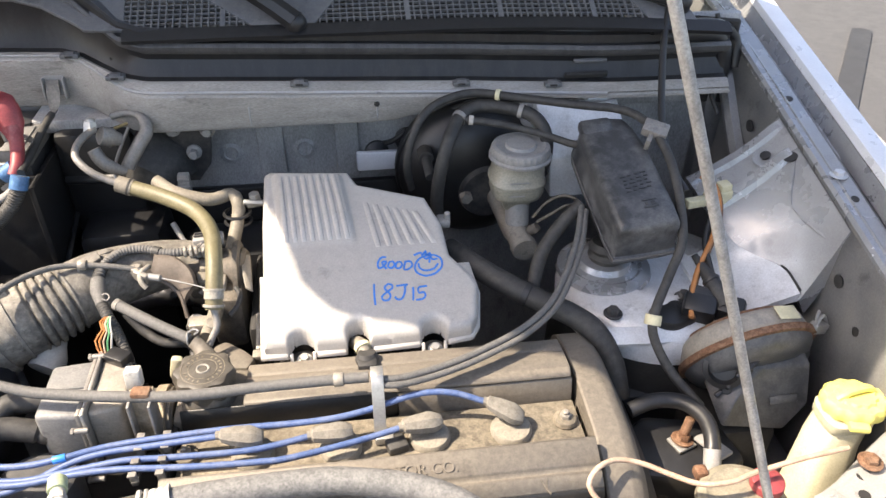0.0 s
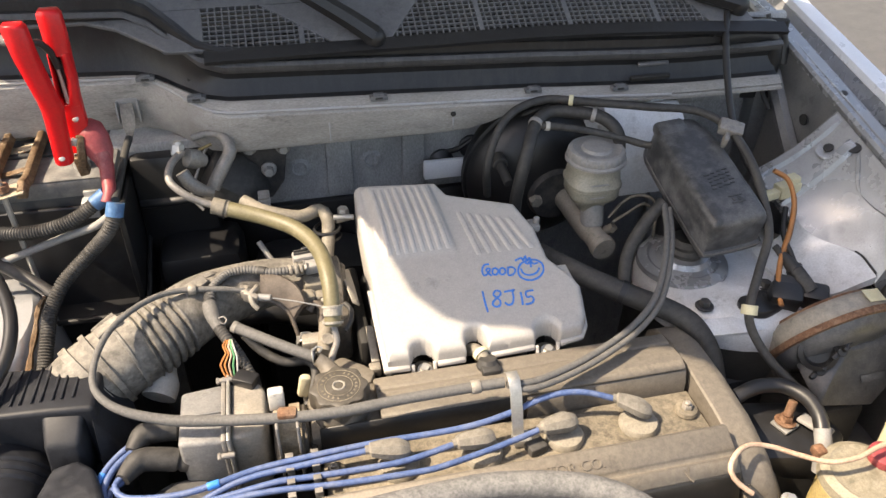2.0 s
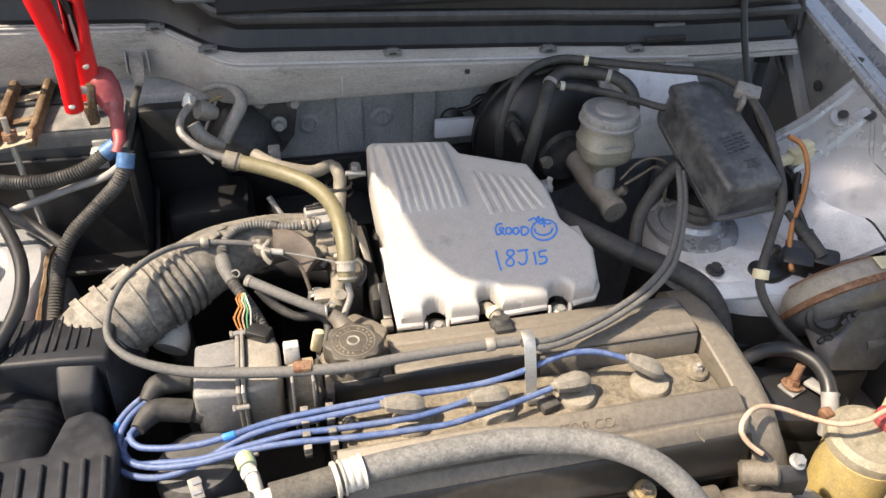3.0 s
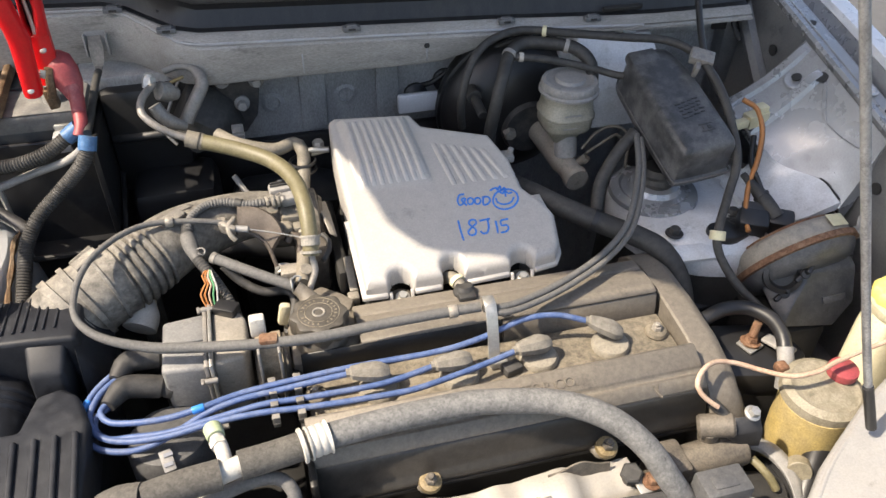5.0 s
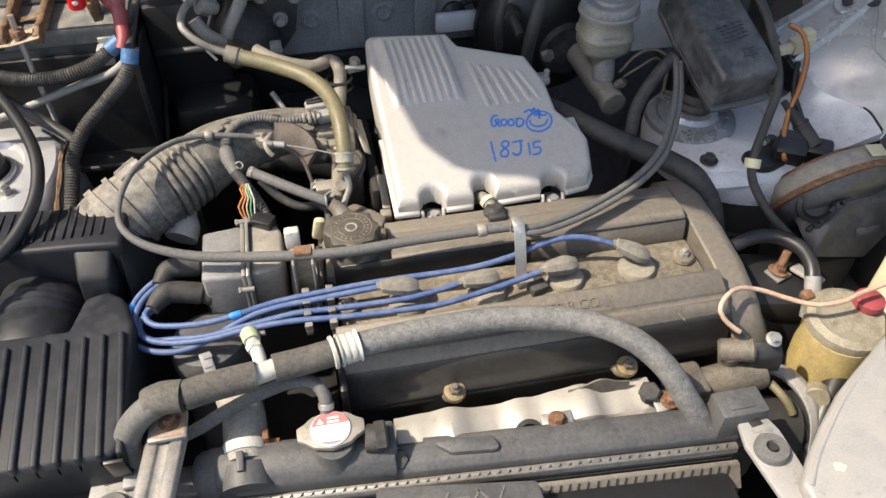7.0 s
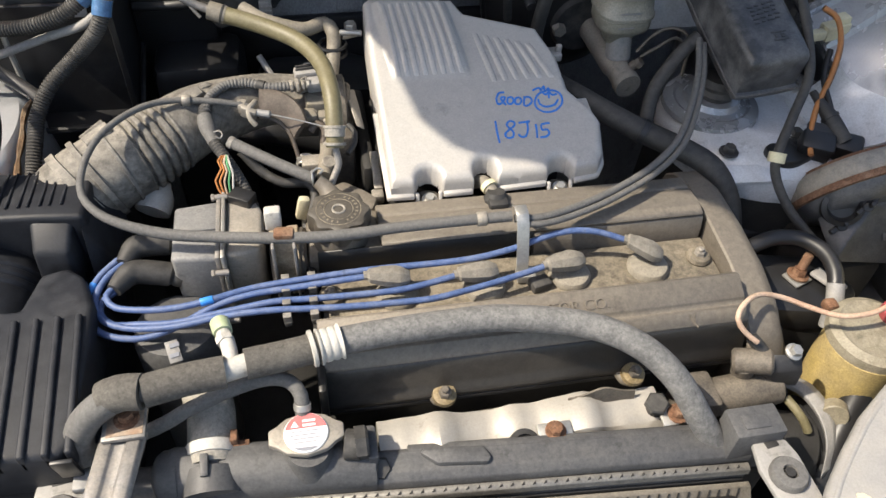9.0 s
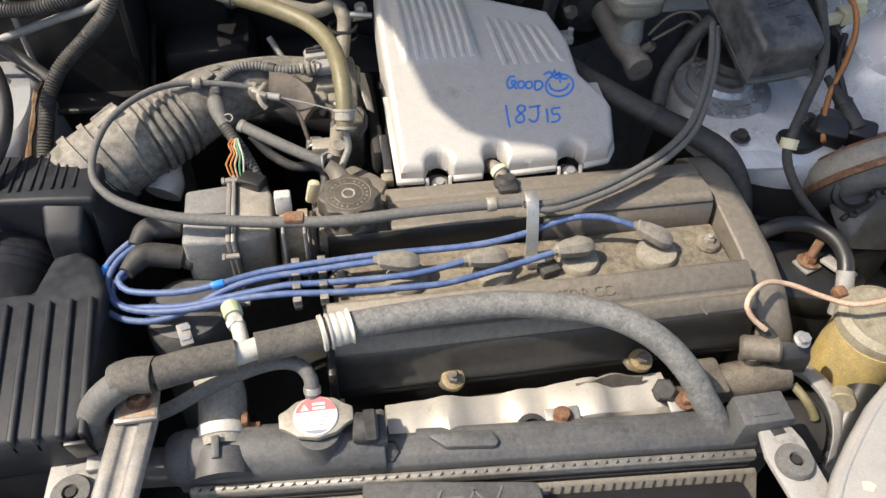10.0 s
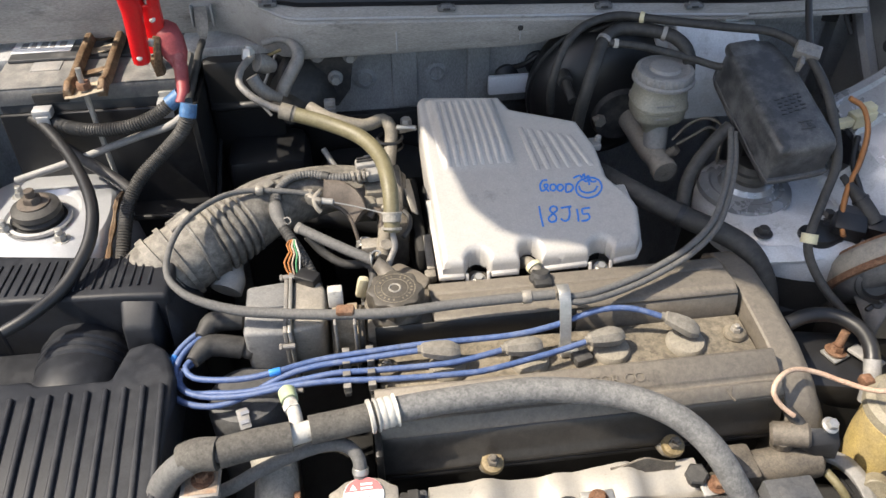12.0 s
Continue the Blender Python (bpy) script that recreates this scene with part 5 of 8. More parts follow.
for k in range(8):
    part("rib", rib(lerp(-0.060, 0.009, k / 7), lerp(-0.052, 0.023, k / 7), 0.828, 0.921, 0.0040, 0.0021), COVER, cover, "", 60)
for k in range(6):
    part("rib", rib(lerp(0.048, 0.110, k / 5), lerp(0.060, 0.130, k / 5), 0.815, 0.882 - 0.018 * k / 5, 0.0046, 0.0021), COVER, cover, "", 60)
WRITING = {
    "one": [(0.0505, 0.7632), (0.0499, 0.7495), (0.0501, 0.7352)],
    "eight": [(0.0722, 0.7601), (0.0669, 0.7615), (0.0627, 0.757), (0.0656, 0.7521), (0.0688, 0.7471), (0.0667, 0.7413), (0.0608, 0.7406), (0.0586, 0.7454), (0.0645, 0.7507), (0.0717, 0.7559), (0.0717, 0.7605)],
    "jay": [(0.0768, 0.7583), (0.0905, 0.7593), (0.0874, 0.7578), (0.0863, 0.7494), (0.0825, 0.7416), (0.0771, 0.7404), (0.074, 0.7442)],
    "one_b": [(0.0968, 0.7551), (0.0962, 0.7463), (0.0949, 0.7377)],
    "five": [(0.1136, 0.7553), (0.1037, 0.7542), (0.103, 0.7473), (0.1088, 0.7474), (0.1102, 0.7426), (0.106, 0.7386), (0.0986, 0.738)],
    "gee": [(0.0682, 0.799), (0.0618, 0.7985), (0.0573, 0.7914), (0.0582, 0.7842), (0.064, 0.7866), (0.0678, 0.7926), (0.0624, 0.7916), (0.0671, 0.7823)],
    "o_a": [(0.0759, 0.7924), (0.0712, 0.7913), (0.0694, 0.7852), (0.0732, 0.7831), (0.0773, 0.7874), (0.0759, 0.7924)],
    "o_b": [(0.0851, 0.7912), (0.0804, 0.7902), (0.0786, 0.784), (0.0823, 0.782), (0.0865, 0.7862), (0.0851, 0.7912)],
    "dee": [(0.091, 0.7913), (0.0885, 0.7804), (0.0944, 0.7805), (0.0989, 0.7855), (0.0967, 0.7906), (0.0894, 0.7907)],
    "face": [(0.119, 0.7977), (0.1083, 0.7933), (0.1022, 0.7843), (0.1031, 0.7754), (0.1123, 0.7695), (0.1246, 0.7712), (0.1341, 0.7796), (0.1353, 0.79), (0.1291, 0.7964), (0.119, 0.7977)],
    "smile": [(0.1067, 0.787), (0.1076, 0.7804), (0.1145, 0.7764), (0.1247, 0.7783), (0.1306, 0.7849)],
    "scrib": [(0.1022, 0.7989), (0.1114, 0.8019), (0.1123, 0.7977), (0.1172, 0.8036), (0.1171, 0.7963), (0.1222, 0.8006), (0.1226, 0.7948), (0.1252, 0.7912), (0.1307, 0.7922)],
    "nose": [(0.1144, 0.795), (0.1173, 0.7922), (0.1211, 0.795), (0.1201, 0.787)],
}
for pts in WRITING.values():
    part("pen_stroke", stroke(pts, 0.0023, 0.0004, lambda x, y: plane_z(x, y) + 0.0002), INK, cover)
for x in (-0.0365, 0.1155):
    # dark floor material deepens the pocket's shade
    part("pocket_floor", prism(arc(x, 0.700, 0.0143, 0, 360, 24)[:-1], plane_z(x, 0.70) - 0.036, plane_z(x, 0.70) - 0.030, 0.001), ALU_DARK, cover, "floor of the bolt pocket, coloured dark for its shade")
    part("bolt", bolt_bm((x + 0.001, 0.697, plane_z(x, 0.70) - 0.030), (0, -0.3, 1), 0.0058, 0.009), STEEL, cover)
part("side_tab", join(block((0.148, 0.868, 0.962), (0.016, 0.020, 0.010), 0.002), rod((0.153, 0.868, 0.955), (0.153, 0.868, 0.975), 0.004)), GREY_PART, cover)
hose("breather_hose", [(0.022, 0.722, 0.893), (0.026, 0.712, 0.903), (0.030, 0.701, 0.909), (0.034, 0.690, 0.907), (0.036, 0.682, 0.902)], 0.0076, BEIGE_HOSE, "short beige breather hose with spring clamp", clamps=((0.72, 0.0096, 0.006),), clamp_mtl=CREAM)
part("valve_elbow", join(lathe([(0.013, 0), (0.014, 0.004), (0.010, 0.012)], (0.036, 0.678, 0.903), (0, 0.3, 1), 20), block((0.036, 0.670, 0.908), (0.022, 0.018, 0.010), 0.003)), RUBBER, valve)

plenum = thing("intake_manifold", (0.0, 0.82, 0.70), "dark cast intake manifold under the cover", "manifold")
part("chamber", box(-0.09, 0.15, 0.76, 0.93, 0.74, 0.90, 0.03), UNDER, plenum)
part("side_casting", join(box(-0.104, -0.088, 0.76, 0.92, 0.78, 0.895, 0.006)), UNDER, plenum)
part("stay_strip", join(block((-0.089, 0.755, 0.895), (0.010, 0.050, 0.006), 0.001, 20), block((-0.091, 0.725, 0.882), (0.014, 0.014, 0.012), 0.002)), ALU, plenum)
for x in (-0.05, 0.02, 0.09):
    part("runner", tube([(x, 0.70, 0.80), (x, 0.75, 0.83), (x, 0.82, 0.82)], 0.024, 14), UNDER, plenum)

throttle = thing("throttle", (-0.14, 0.82, 0.82), "dusty cast throttle body with linkage and sensor", "throttle")
part("housing", join(rod((-0.180, 0.855, 0.915), (-0.108, 0.85, 0.915), 0.032, 28, 0.004), box(-0.150, -0.11, 0.785, 0.86, 0.845, 0.922, 0.008)), ALU_DARK, throttle)
part("flange", lathe([(0.042, 0), (0.042, 0.006), (0.038, 0.008)], (-0.122, 0.85, 0.915), (1, 0, 0), 28), ALU_DARK, throttle)
part("boss", join(block((-0.148, 0.837, 0.930), (0.022, 0.018, 0.018), 0.003, 0, 10, 10), block((-0.157, 0.822, 0.932), (0.014, 0.012, 0.012), 0.002, 0, 0, 15)), ALU, throttle)
part("boss", join(block((-0.140, 0.848, 0.940), (0.026, 0.012, 0.010), 0.002, 0, 0, 8), block((-0.137, 0.815, 0.928), (0.014, 0.022, 0.012), 0.003)), ALU, throttle)
part("sensor", join(block((-0.153, 0.868, 0.958), (0.038, 0.018, 0.012), 0.003, 0, 0, 6), block((-0.150, 0.878, 0.960), (0.020, 0.006, 0.010), 0.002)), GREY_PART, throttle)
part("connector", join(block((-0.148, 0.850, 0.954), (0.024, 0.018, 0.014), 0.004, 0, 0, 8), block((-0.163, 0.850, 0.952), (0.008, 0.012, 0.010), 0.001, 0, 0, 8)), GREY_PART, throttle)
for x, r in ((-0.176, 0.0055), (-0.170, 0.0075), (-0.165, 0.0055)):
    part("adjuster_nut", rod((x, 0.847, 0.956), (x + 0.004, 0.848, 0.956), r, 6, 0.0006), STEEL, throttle)
QO = [(-0.2153, 0.845, 0.962), (-0.1886, 0.830, 0.962), (-0.1696, 0.8144, 0.955), (-0.1624, 0.7967, 0.945), (-0.1609, 0.7863, 0.930), (-0.1600, 0.7760, 0.905)]
QI = [(-0.2156, 0.8029, 0.948), (-0.2050, 0.8045, 0.945), (-0.1964, 0.8037, 0.940), (-0.1890, 0.8010, 0.933), (-0.1824, 0.7953, 0.925), (-0.1760, 0.7789, 0.905)]
sheet_ = []
for a, c_ in zip([smooth_line(QO, 0.002)[k * 5] for k in range(9)], [smooth_line(QI, 0.0012)[k * 5] for k in range(9)]):
    mid = a.lerp(c_, 0.5) + Vector((0.003, 0.002, 0.009))
    sheet_.append([a, a.lerp(mid, 0.55) + Vector((0.001, 0, 0.003)), mid, c_.lerp(mid, 0.5) + Vector((0, 0, 0.002)), c_, c_ + Vector((0.002, 0.002, -0.004)), mid + Vector((0.002, 0.002, -0.005)), a + Vector((0.001, 0.003, -0.005))])
part("linkage_quadrant", loft(sheet_), RUSTY_BROWN, throttle, "brown throttle linkage quadrant", 60)
part("quadrant_lip", tube(QI, 0.0026, 8), RUSTY_BROWN, throttle)
part("lever", tube([(-0.160, 0.800, 0.924), (-0.152, 0.806, 0.930), (-0.143, 0.800, 0.926), (-0.146, 0.788, 0.914)], 0.0045, 10), RUSTY_BROWN, throttle)
part("wire_loop", tube([(-0.116, 0.792, 0.935), (-0.110, 0.780, 0.934), (-0.112, 0.764, 0.930), (-0.121, 0.752, 0.926)], 0.0032, 10), RUBBER, throttle)
part("return_spring", tube([(-0.168 + 0.011 * math.cos(k * 0.8), 0.775 + 0.002 * k / 4, 0.890 + 0.011 * math.sin(k * 0.8)) for k in range(28)], 0.0016, 6, 0.004), STEEL, throttle)
part("side_bracket", round_edges(loft([[(-0.113, 0.855, 0.940), (-0.103, 0.855, 0.940), (-0.103, 0.855, 0.936), (-0.113, 0.855, 0.936)], [(-0.112, 0.830, 0.940), (-0.100, 0.828, 0.936), (-0.100, 0.828, 0.932), (-0.112, 0.830, 0.936)], [(-0.106, 0.800, 0.930), (-0.097, 0.798, 0.925), (-0.097, 0.798, 0.921), (-0.106, 0.800, 0.926)]]), 0.001, 1), ALU, throttle)
part("vacuum_port", join(block((-0.156, 0.767, 0.900), (0.034, 0.020, 0.020), 0.003), rod((-0.145, 0.757, 0.905), (-0.142, 0.752, 0.918), 0.008, 16)), ALU, throttle)
part("inner_wire", tube([(-0.202, 0.8004, 0.952), (-0.17, 0.793, 0.946), (-0.1431, 0.786, 0.940)], 0.0009, 6), STEEL, throttle)
part("wire_end", rod((-0.2184, 0.8046, 0.953), (-0.202, 0.8004, 0.952), 0.0042, 10), GREY_PART, throttle)
part("cable_bracket_arm", join(block((-0.226, 0.806, 0.952), (0.018, 0.007, 0.016), 0.002, 10, 15, -25), block((-0.232, 0.815, 0.955), (0.008, 0.014, 0.012), 0.002, 0, 0, -20), tube([(-0.218, 0.820, 0.957), (-0.221, 0.811, 0.959), (-0.226, 0.804, 0.957), (-0.224, 0.796, 0.950), (-0.219, 0.793, 0.944)], 0.0032, 8)), ALU, throttle, "pale dusty cable bracket")
part("adjuster_nut", rod((-0.2385, 0.8175, 0.957), (-0.234, 0.8163, 0.956), 0.0062, 6, 0.0006), ALU, throttle)
part("casting_pad", join(block((-0.152, 0.838, 0.938), (0.022, 0.030, 0.014), 0.003, 0, 8, 5), block((-0.158, 0.817, 0.934), (0.014, 0.018, 0.012), 0.003, 5, 0, 12), block((-0.142, 0.822, 0.930), (0.016, 0.024, 0.012), 0.002)), BEIGE_HOSE, throttle, "sand-coloured casting")
part("sensor_rib", join(block((-0.157, 0.8665, 0.9655), (0.026, 0.002, 0.003), 0.0006, 0, 0, 6), block((-0.157, 0.8725, 0.9655), (0.026, 0.002, 0.003), 0.0006, 0, 0, 6)), DUSTY_BLACK, throttle)
part("wire_clip", tube([(-0.165, 0.842, 0.961), (-0.160, 0.840, 0.966), (-0.158, 0.848, 0.966), (-0.164, 0.850, 0.962), (-0.165, 0.843, 0.960)], 0.0009, 6, 0.002), LINE_METAL, throttle)

duct = thing("intake_duct", (-0.30, 0.80, 0.87), "dusty ribbed rubber intake duct into the air filter box", "air duct")
DP = [(-0.165, 0.863, 0.925), (-0.205, 0.864, 0.927), (-0.245, 0.856, 0.926), (-0.288, 0.838, 0.924), (-0.318, 0.815, 0.921), (-0.345, 0.797, 0.917), (-0.378, 0.778, 0.911), (-0.408, 0.760, 0.901), (-0.432, 0.742, 0.888), (-0.446, 0.722, 0.872)]
LINE = smooth_line(DP, 0.002)


def frame_at(f):
    i = max(1, min(len(LINE) - 2, int(f * (len(LINE) - 1))))
    d = (LINE[i + 1] - LINE[i - 1]).normalized()
    side_ = d.cross(Vector((0, 0, 1))).normalized()
    return LINE[i], d, side_, side_.cross(d)


NECK = smooth_line(DP, 0.0008)
fold = [p for p in NECK if -0.357 < p.x < -0.316]
part("bellows", tube(fold[::12] + fold[-1:], 0.042, 40, 0.0006, swell=lambda t: 0.0428 + 0.003 * t - 0.0052 * math.exp(-((5 * t) % 1 - 0.5) ** 2 / 0.030)), DUCT, duct, "", 70)
part("front_sleeve", tube(DP[:5], 0.036, 32, 0.004, swell=lambda t: 0.029 + 0.012 * ease(t)), DUCT, duct)
part("rear_sleeve", tube([p for p in NECK if -0.386 < p.x < -0.355][::8], 0.044, 36, 0.004), DUCT, duct)
part("cuff", tube(DP[6:], 0.05, 32, 0.004, swell=lambda t: 0.0445 + 0.002 * ease(t * 2)), DUCT, duct)
for f, r, w in ((0.69, 0.0465, 0.004), (0.77, 0.0490, 0.007), (0.83, 0.0500, 0.010), (0.90, 0.0490, 0.006)):
    part("cuff_ring", band(DP, f, r, w), DUCT if w > 0.004 else PALE_RUBBER, duct)
for f, r, t in ((0.40, 0.041, -0.2), (0.70, 0.046, 0.15), (0.70, 0.046, 0.8)):
    c_, d_, s_, u_ = frame_at(f)
    n_ = (u_ * math.cos(t) + s_ * math.sin(t)).normalized()
    e_x = d_.cross(n_).normalized()
    m_ = Matrix((d_, -e_x, n_)).transposed().to_4x4()
    part("moulded_tab", moved(round_edges(loft([[(-0.015, -0.009, -0.004), (0.015, -0.009, -0.004), (0.015, 0.009, -0.004), (-0.015, 0.009, -0.004)], [(-0.015, -0.007, 0.005), (0.015, -0.009, 0.0005), (0.015, 0.009, 0.0005), (-0.015, 0.007, 0.005)]]), 0.001, 1), Matrix.Translation(c_ + n_ * r) @ m_), DUCT, duct)
part("moulded_step", tube([frame_at(f)[0] + frame_at(f)[3] * 0.034 + frame_at(f)[2] * 0.004 for f in (0.30, 0.36)], 0.006, 8, swell=lambda t: 0.003 + 0.005 * math.sin(math.pi * t)), DUCT, duct)
part("resonator", tube([(-0.336, 0.785, 0.880), (-0.340, 0.768, 0.872), (-0.346, 0.752, 0.864)], 0.017, 18, swell=lambda t: 0.012 + 0.008 * ease(t * 1.5)), WHITE, duct, "pale dusty stub under the duct")


# ---- air filter box and battery ----
airbox = thing("air_filter_box", (-0.50, 0.59, 0.60), "black ribbed plastic air filter box", "air filter box")
part("base", box(-0.66, -0.385, 0.435, 0.735, 0.60, 0.855, 0.02), AIRBOX, airbox)
part("rear_lid", prism([(-0.66, 0.690), (-0.44, 0.678), (-0.390, 0.673), (-0.390, 0.742), (-0.66, 0.79)], 0.85, lambda x, y: 0.940 - 0.12 * max(0, y - 0.70), 0.006, 3), AIRBOX, airbox)
part("side_slope", round_edges(loft([[(-0.394, 0.664, 0.930), (-0.394, 0.742, 0.928), (-0.394, 0.742, 0.84), (-0.394, 0.640, 0.84)], [(-0.372, 0.672, 0.868), (-0.370, 0.740, 0.885), (-0.370, 0.740, 0.82), (-0.372, 0.655, 0.82)]]), 0.004, 2), AIRBOX, airbox)
part("front_bulge", round_edges(loft([[(-0.445, 0.682, 0.934), (-0.402, 0.680, 0.934), (-0.402, 0.680, 0.86), (-0.445, 0.682, 0.86)], [(-0.442, 0.652, 0.914), (-0.408, 0.650, 0.914), (-0.406, 0.642, 0.86), (-0.444, 0.645, 0.86)]]), 0.005, 3), AIRBOX, airbox)
for k in range(12):
    for x in (-0.645 + 0.0205 * k - 0.0058, -0.645 + 0.0205 * k + 0.0058):
        part("rib", prism([(x - 0.0013, 0.694), (x + 0.0013, 0.694), (x + 0.0012, 0.754), (x - 0.0012, 0.754)], 0.90, lambda x, y: 0.9412 - 0.12 * max(0, y - 0.70), 0.0006, 1), AIRBOX, airbox)
part("lid_groove", tube([(-0.655, 0.700, 0.937), (-0.50, 0.688, 0.937), (-0.403, 0.684, 0.9365)], 0.0014, 8, 0.02), AIRBOX, airbox)
part("intake_snout", lathe([(0.050, 0.0), (0.052, 0.004), (0.052, 0.044), (0.0505, 0.046), (0.0535, 0.049), (0.0535, 0.054), (0.0505, 0.057), (0.0535, 0.060), (0.0535, 0.065), (0.0505, 0.068), (0.0535, 0.071), (0.0535, 0.077), (0.050, 0.082), (0.050, 0.11)], (-0.497, 0.592, 0.849), (0, 1, 0.02), 44), AIRBOX, airbox)
for k in range(6):
    part("wall_rib", block((-0.655 + 0.034 * k, 0.689, 0.893), (0.006, 0.008, 0.075), 0.002), AIRBOX, airbox)
front_z = lambda x, y: 0.905 - 0.10 * max(0, 0.50 - y)
part("front_lid", prism([(-0.66, 0.432), (-0.390, 0.432), (-0.380, 0.445), (-0.380, 0.59), (-0.392, 0.625), (-0.410, 0.640), (-0.434, 0.634), (-0.446, 0.590), (-0.52, 0.592), (-0.53, 0.60), (-0.66, 0.60)], 0.84, front_z, 0.007, 3), AIRBOX, airbox)
for k in range(9):
    x = -0.5405 + 0.0188 * k
    part("rib", prism([(x + 0.0045, 0.432), (x + 0.0115, 0.432), (x + 0.003, 0.575), (x - 0.003, 0.575)], 0.88, lambda x, y: front_z(x, y) + 0.004, 0.0024, 3), AIRBOX, airbox)
for x, y in ((-0.388, 0.436), (-0.60, 0.436)):
    part("spring_clip", block((x, y - 0.006, 0.88), (0.018, 0.004, 0.035), 0.001, 10), BLACK, airbox)

battery = thing("car_battery", (-0.51, 1.06, 0.85), "dusty black car battery with grey lid", "battery")
part("case", box(-0.635, -0.388, 0.992, 1.128, 0.85, 1.012, 0.006), BATTERY, battery)
part("lid", box(-0.638, -0.385, 0.988, 1.132, 1.010, 1.036, 0.005), BATTERY_TOP, battery)
part("lid_step", box(-0.632, -0.40, 1.060, 1.128, 1.034, 1.041, 0.003), BATTERY, battery)
part("lid_bevel", along_x([(0.9885, 1.0362), (1.056, 1.0362), (1.056, 1.0378), (1.010, 1.0378)], -0.632, -0.392, 0.0006, 1), BATTERY_TOP, battery)
part("handle_slot", box(-0.585, -0.540, 0.984, 0.990, 1.014, 1.028, 0.002), UNDER, battery)
part("lid_tab", box(-0.425, -0.405, 0.984, 0.990, 1.006, 1.020, 0.002), STEEL, battery)
part("label_plate", box(-0.632, -0.552, 1.080, 1.122, 1.0408, 1.0418, 0.0003), PAPER, battery, "scuffed white label strip")
for k in range(5):
    part("label_bar", box(-0.622 + 0.013 * k, -0.613 + 0.013 * k - 0.002 * (k % 2), 1.094, 1.110, 1.0416, 1.0422, 0), GREY_PART, battery)
for x0, x1 in ((-0.595, -0.556), (-0.452, -0.410)):
    part("vent_plate", box(x0, x1, 1.030, 1.056, 1.0372, 1.0392, 0.0008), GREY_PART, battery)
for x in (-0.575, -0.415):
    part("tray_clip", join(box(x - 0.012, x + 0.012, 0.968, 0.986, 1.000, 1.012, 0.002), box(x - 0.008, x + 0.008, 0.966, 0.970, 0.990, 1.004, 0.001)), SILVER_DUSTY, battery)
part("case_ridge", box(-0.636, -0.387, 0.9855, 0.9925, 0.985, 0.989, 0.001), BATTERY, battery)
part("terminal", lathe([(0.011, 0), (0.009, 0.018), (0.007, 0.02)], (-0.425, 1.02, 1.036), (0, 0, 1), 20), STEEL, battery)
tray = thing("battery_tray", (-0.50, 1.03, 0.27), "black plastic battery shield and tray", "battery tray")
part("pan", box(-0.66, -0.375, 0.94, 1.14, 0.80, 0.852, 0.006), BLACK, tray)
part("stand", box(-0.62, -0.42, 0.96, 1.10, 0.27, 0.80, 0.01), UNDER, tray)
part("shield", round_edges(loft([[(-0.635, 0.975, 0.84), (-0.382, 0.968, 0.84), (-0.380, 0.980, 1.0), (-0.635, 0.985, 1.0)], [(-0.635, 0.981, 0.84), (-0.382, 0.974, 0.84), (-0.380, 0.986, 1.0), (-0.635, 0.990, 1.0)]]), 0.002, 1), BLACK, tray)
part("side_shield", box(-0.384, -0.376, 0.95, 1.13, 0.80, 1.0, 0.002), BLACK, tray)
part("rim", tube([(-0.64, 0.93, 0.858), (-0.385, 0.925, 0.858), (-0.372, 0.94, 0.862), (-0.372, 1.06, 0.90)], 0.004, 8, 0.02), BLACK, tray)
hold = thing("battery_hold_down", (-0.505, 1.04, 1.036), "rusty stamped strap with threaded rods across the battery", "battery clamp")
for x0, x1 in ((-0.533, -0.519), (-0.491, -0.477)):
    part("strap_side", round_edges(loft([[(x0, y, z), (x0 + 0.003, y, z + 0.012), (x1 - 0.003, y, z + 0.012), (x1, y, z), (x1 - 0.002, y, z - 0.001), (x0 + 0.002, y, z - 0.001)] for y, z in ((0.950, 1.038), (0.965, 1.044), (0.985, 1.040), (1.04, 1.044), (1.10, 1.046), (1.13, 1.052))]), 0.001, 1), COPPER, hold)
for y, w in ((0.960, 0.030), (1.010, 0.010), (1.075, 0.016), (1.120, 0.026)):
    part("cross_piece", round_edges(loft([[(x, y - w / 2, 1.043 + 0.004 * math.sin(60 * (x + 0.5))), (x, y + w / 2, 1.044 + 0.004 * math.sin(60 * (x + 0.5))), (x, y + w / 2, 1.046 + 0.004 * math.sin(60 * (x + 0.5))), (x, y - w / 2, 1.045 + 0.004 * math.sin(60 * (x + 0.5)))] for x in (-0.53, -0.517, -0.505, -0.492, -0.48)]), 0.0005, 1), TAN_STEEL if w > 0.012 else COPPER, hold)
for y, lo in ((0.958, 0.86), (1.122, 0.98)):
    part("threaded_rod", tube([(-0.506, y, 1.075), (-0.506, y - 0.002, 1.03), (-0.498, y - 0.012, lo)], 0.0038, 8), STEEL if y < 1 else COPPER, hold)
    part("nut", hexagon((-0.506, y, 1.047), (0, 0, 1), 0.0095, 0.009), RUST, hold)

# red jumper clamp
jump = thing("jumper_clamp", (-0.424, 0.98, 1.036), "bright red plastic jumper lead clamp on the battery terminal", "jumper clamp")


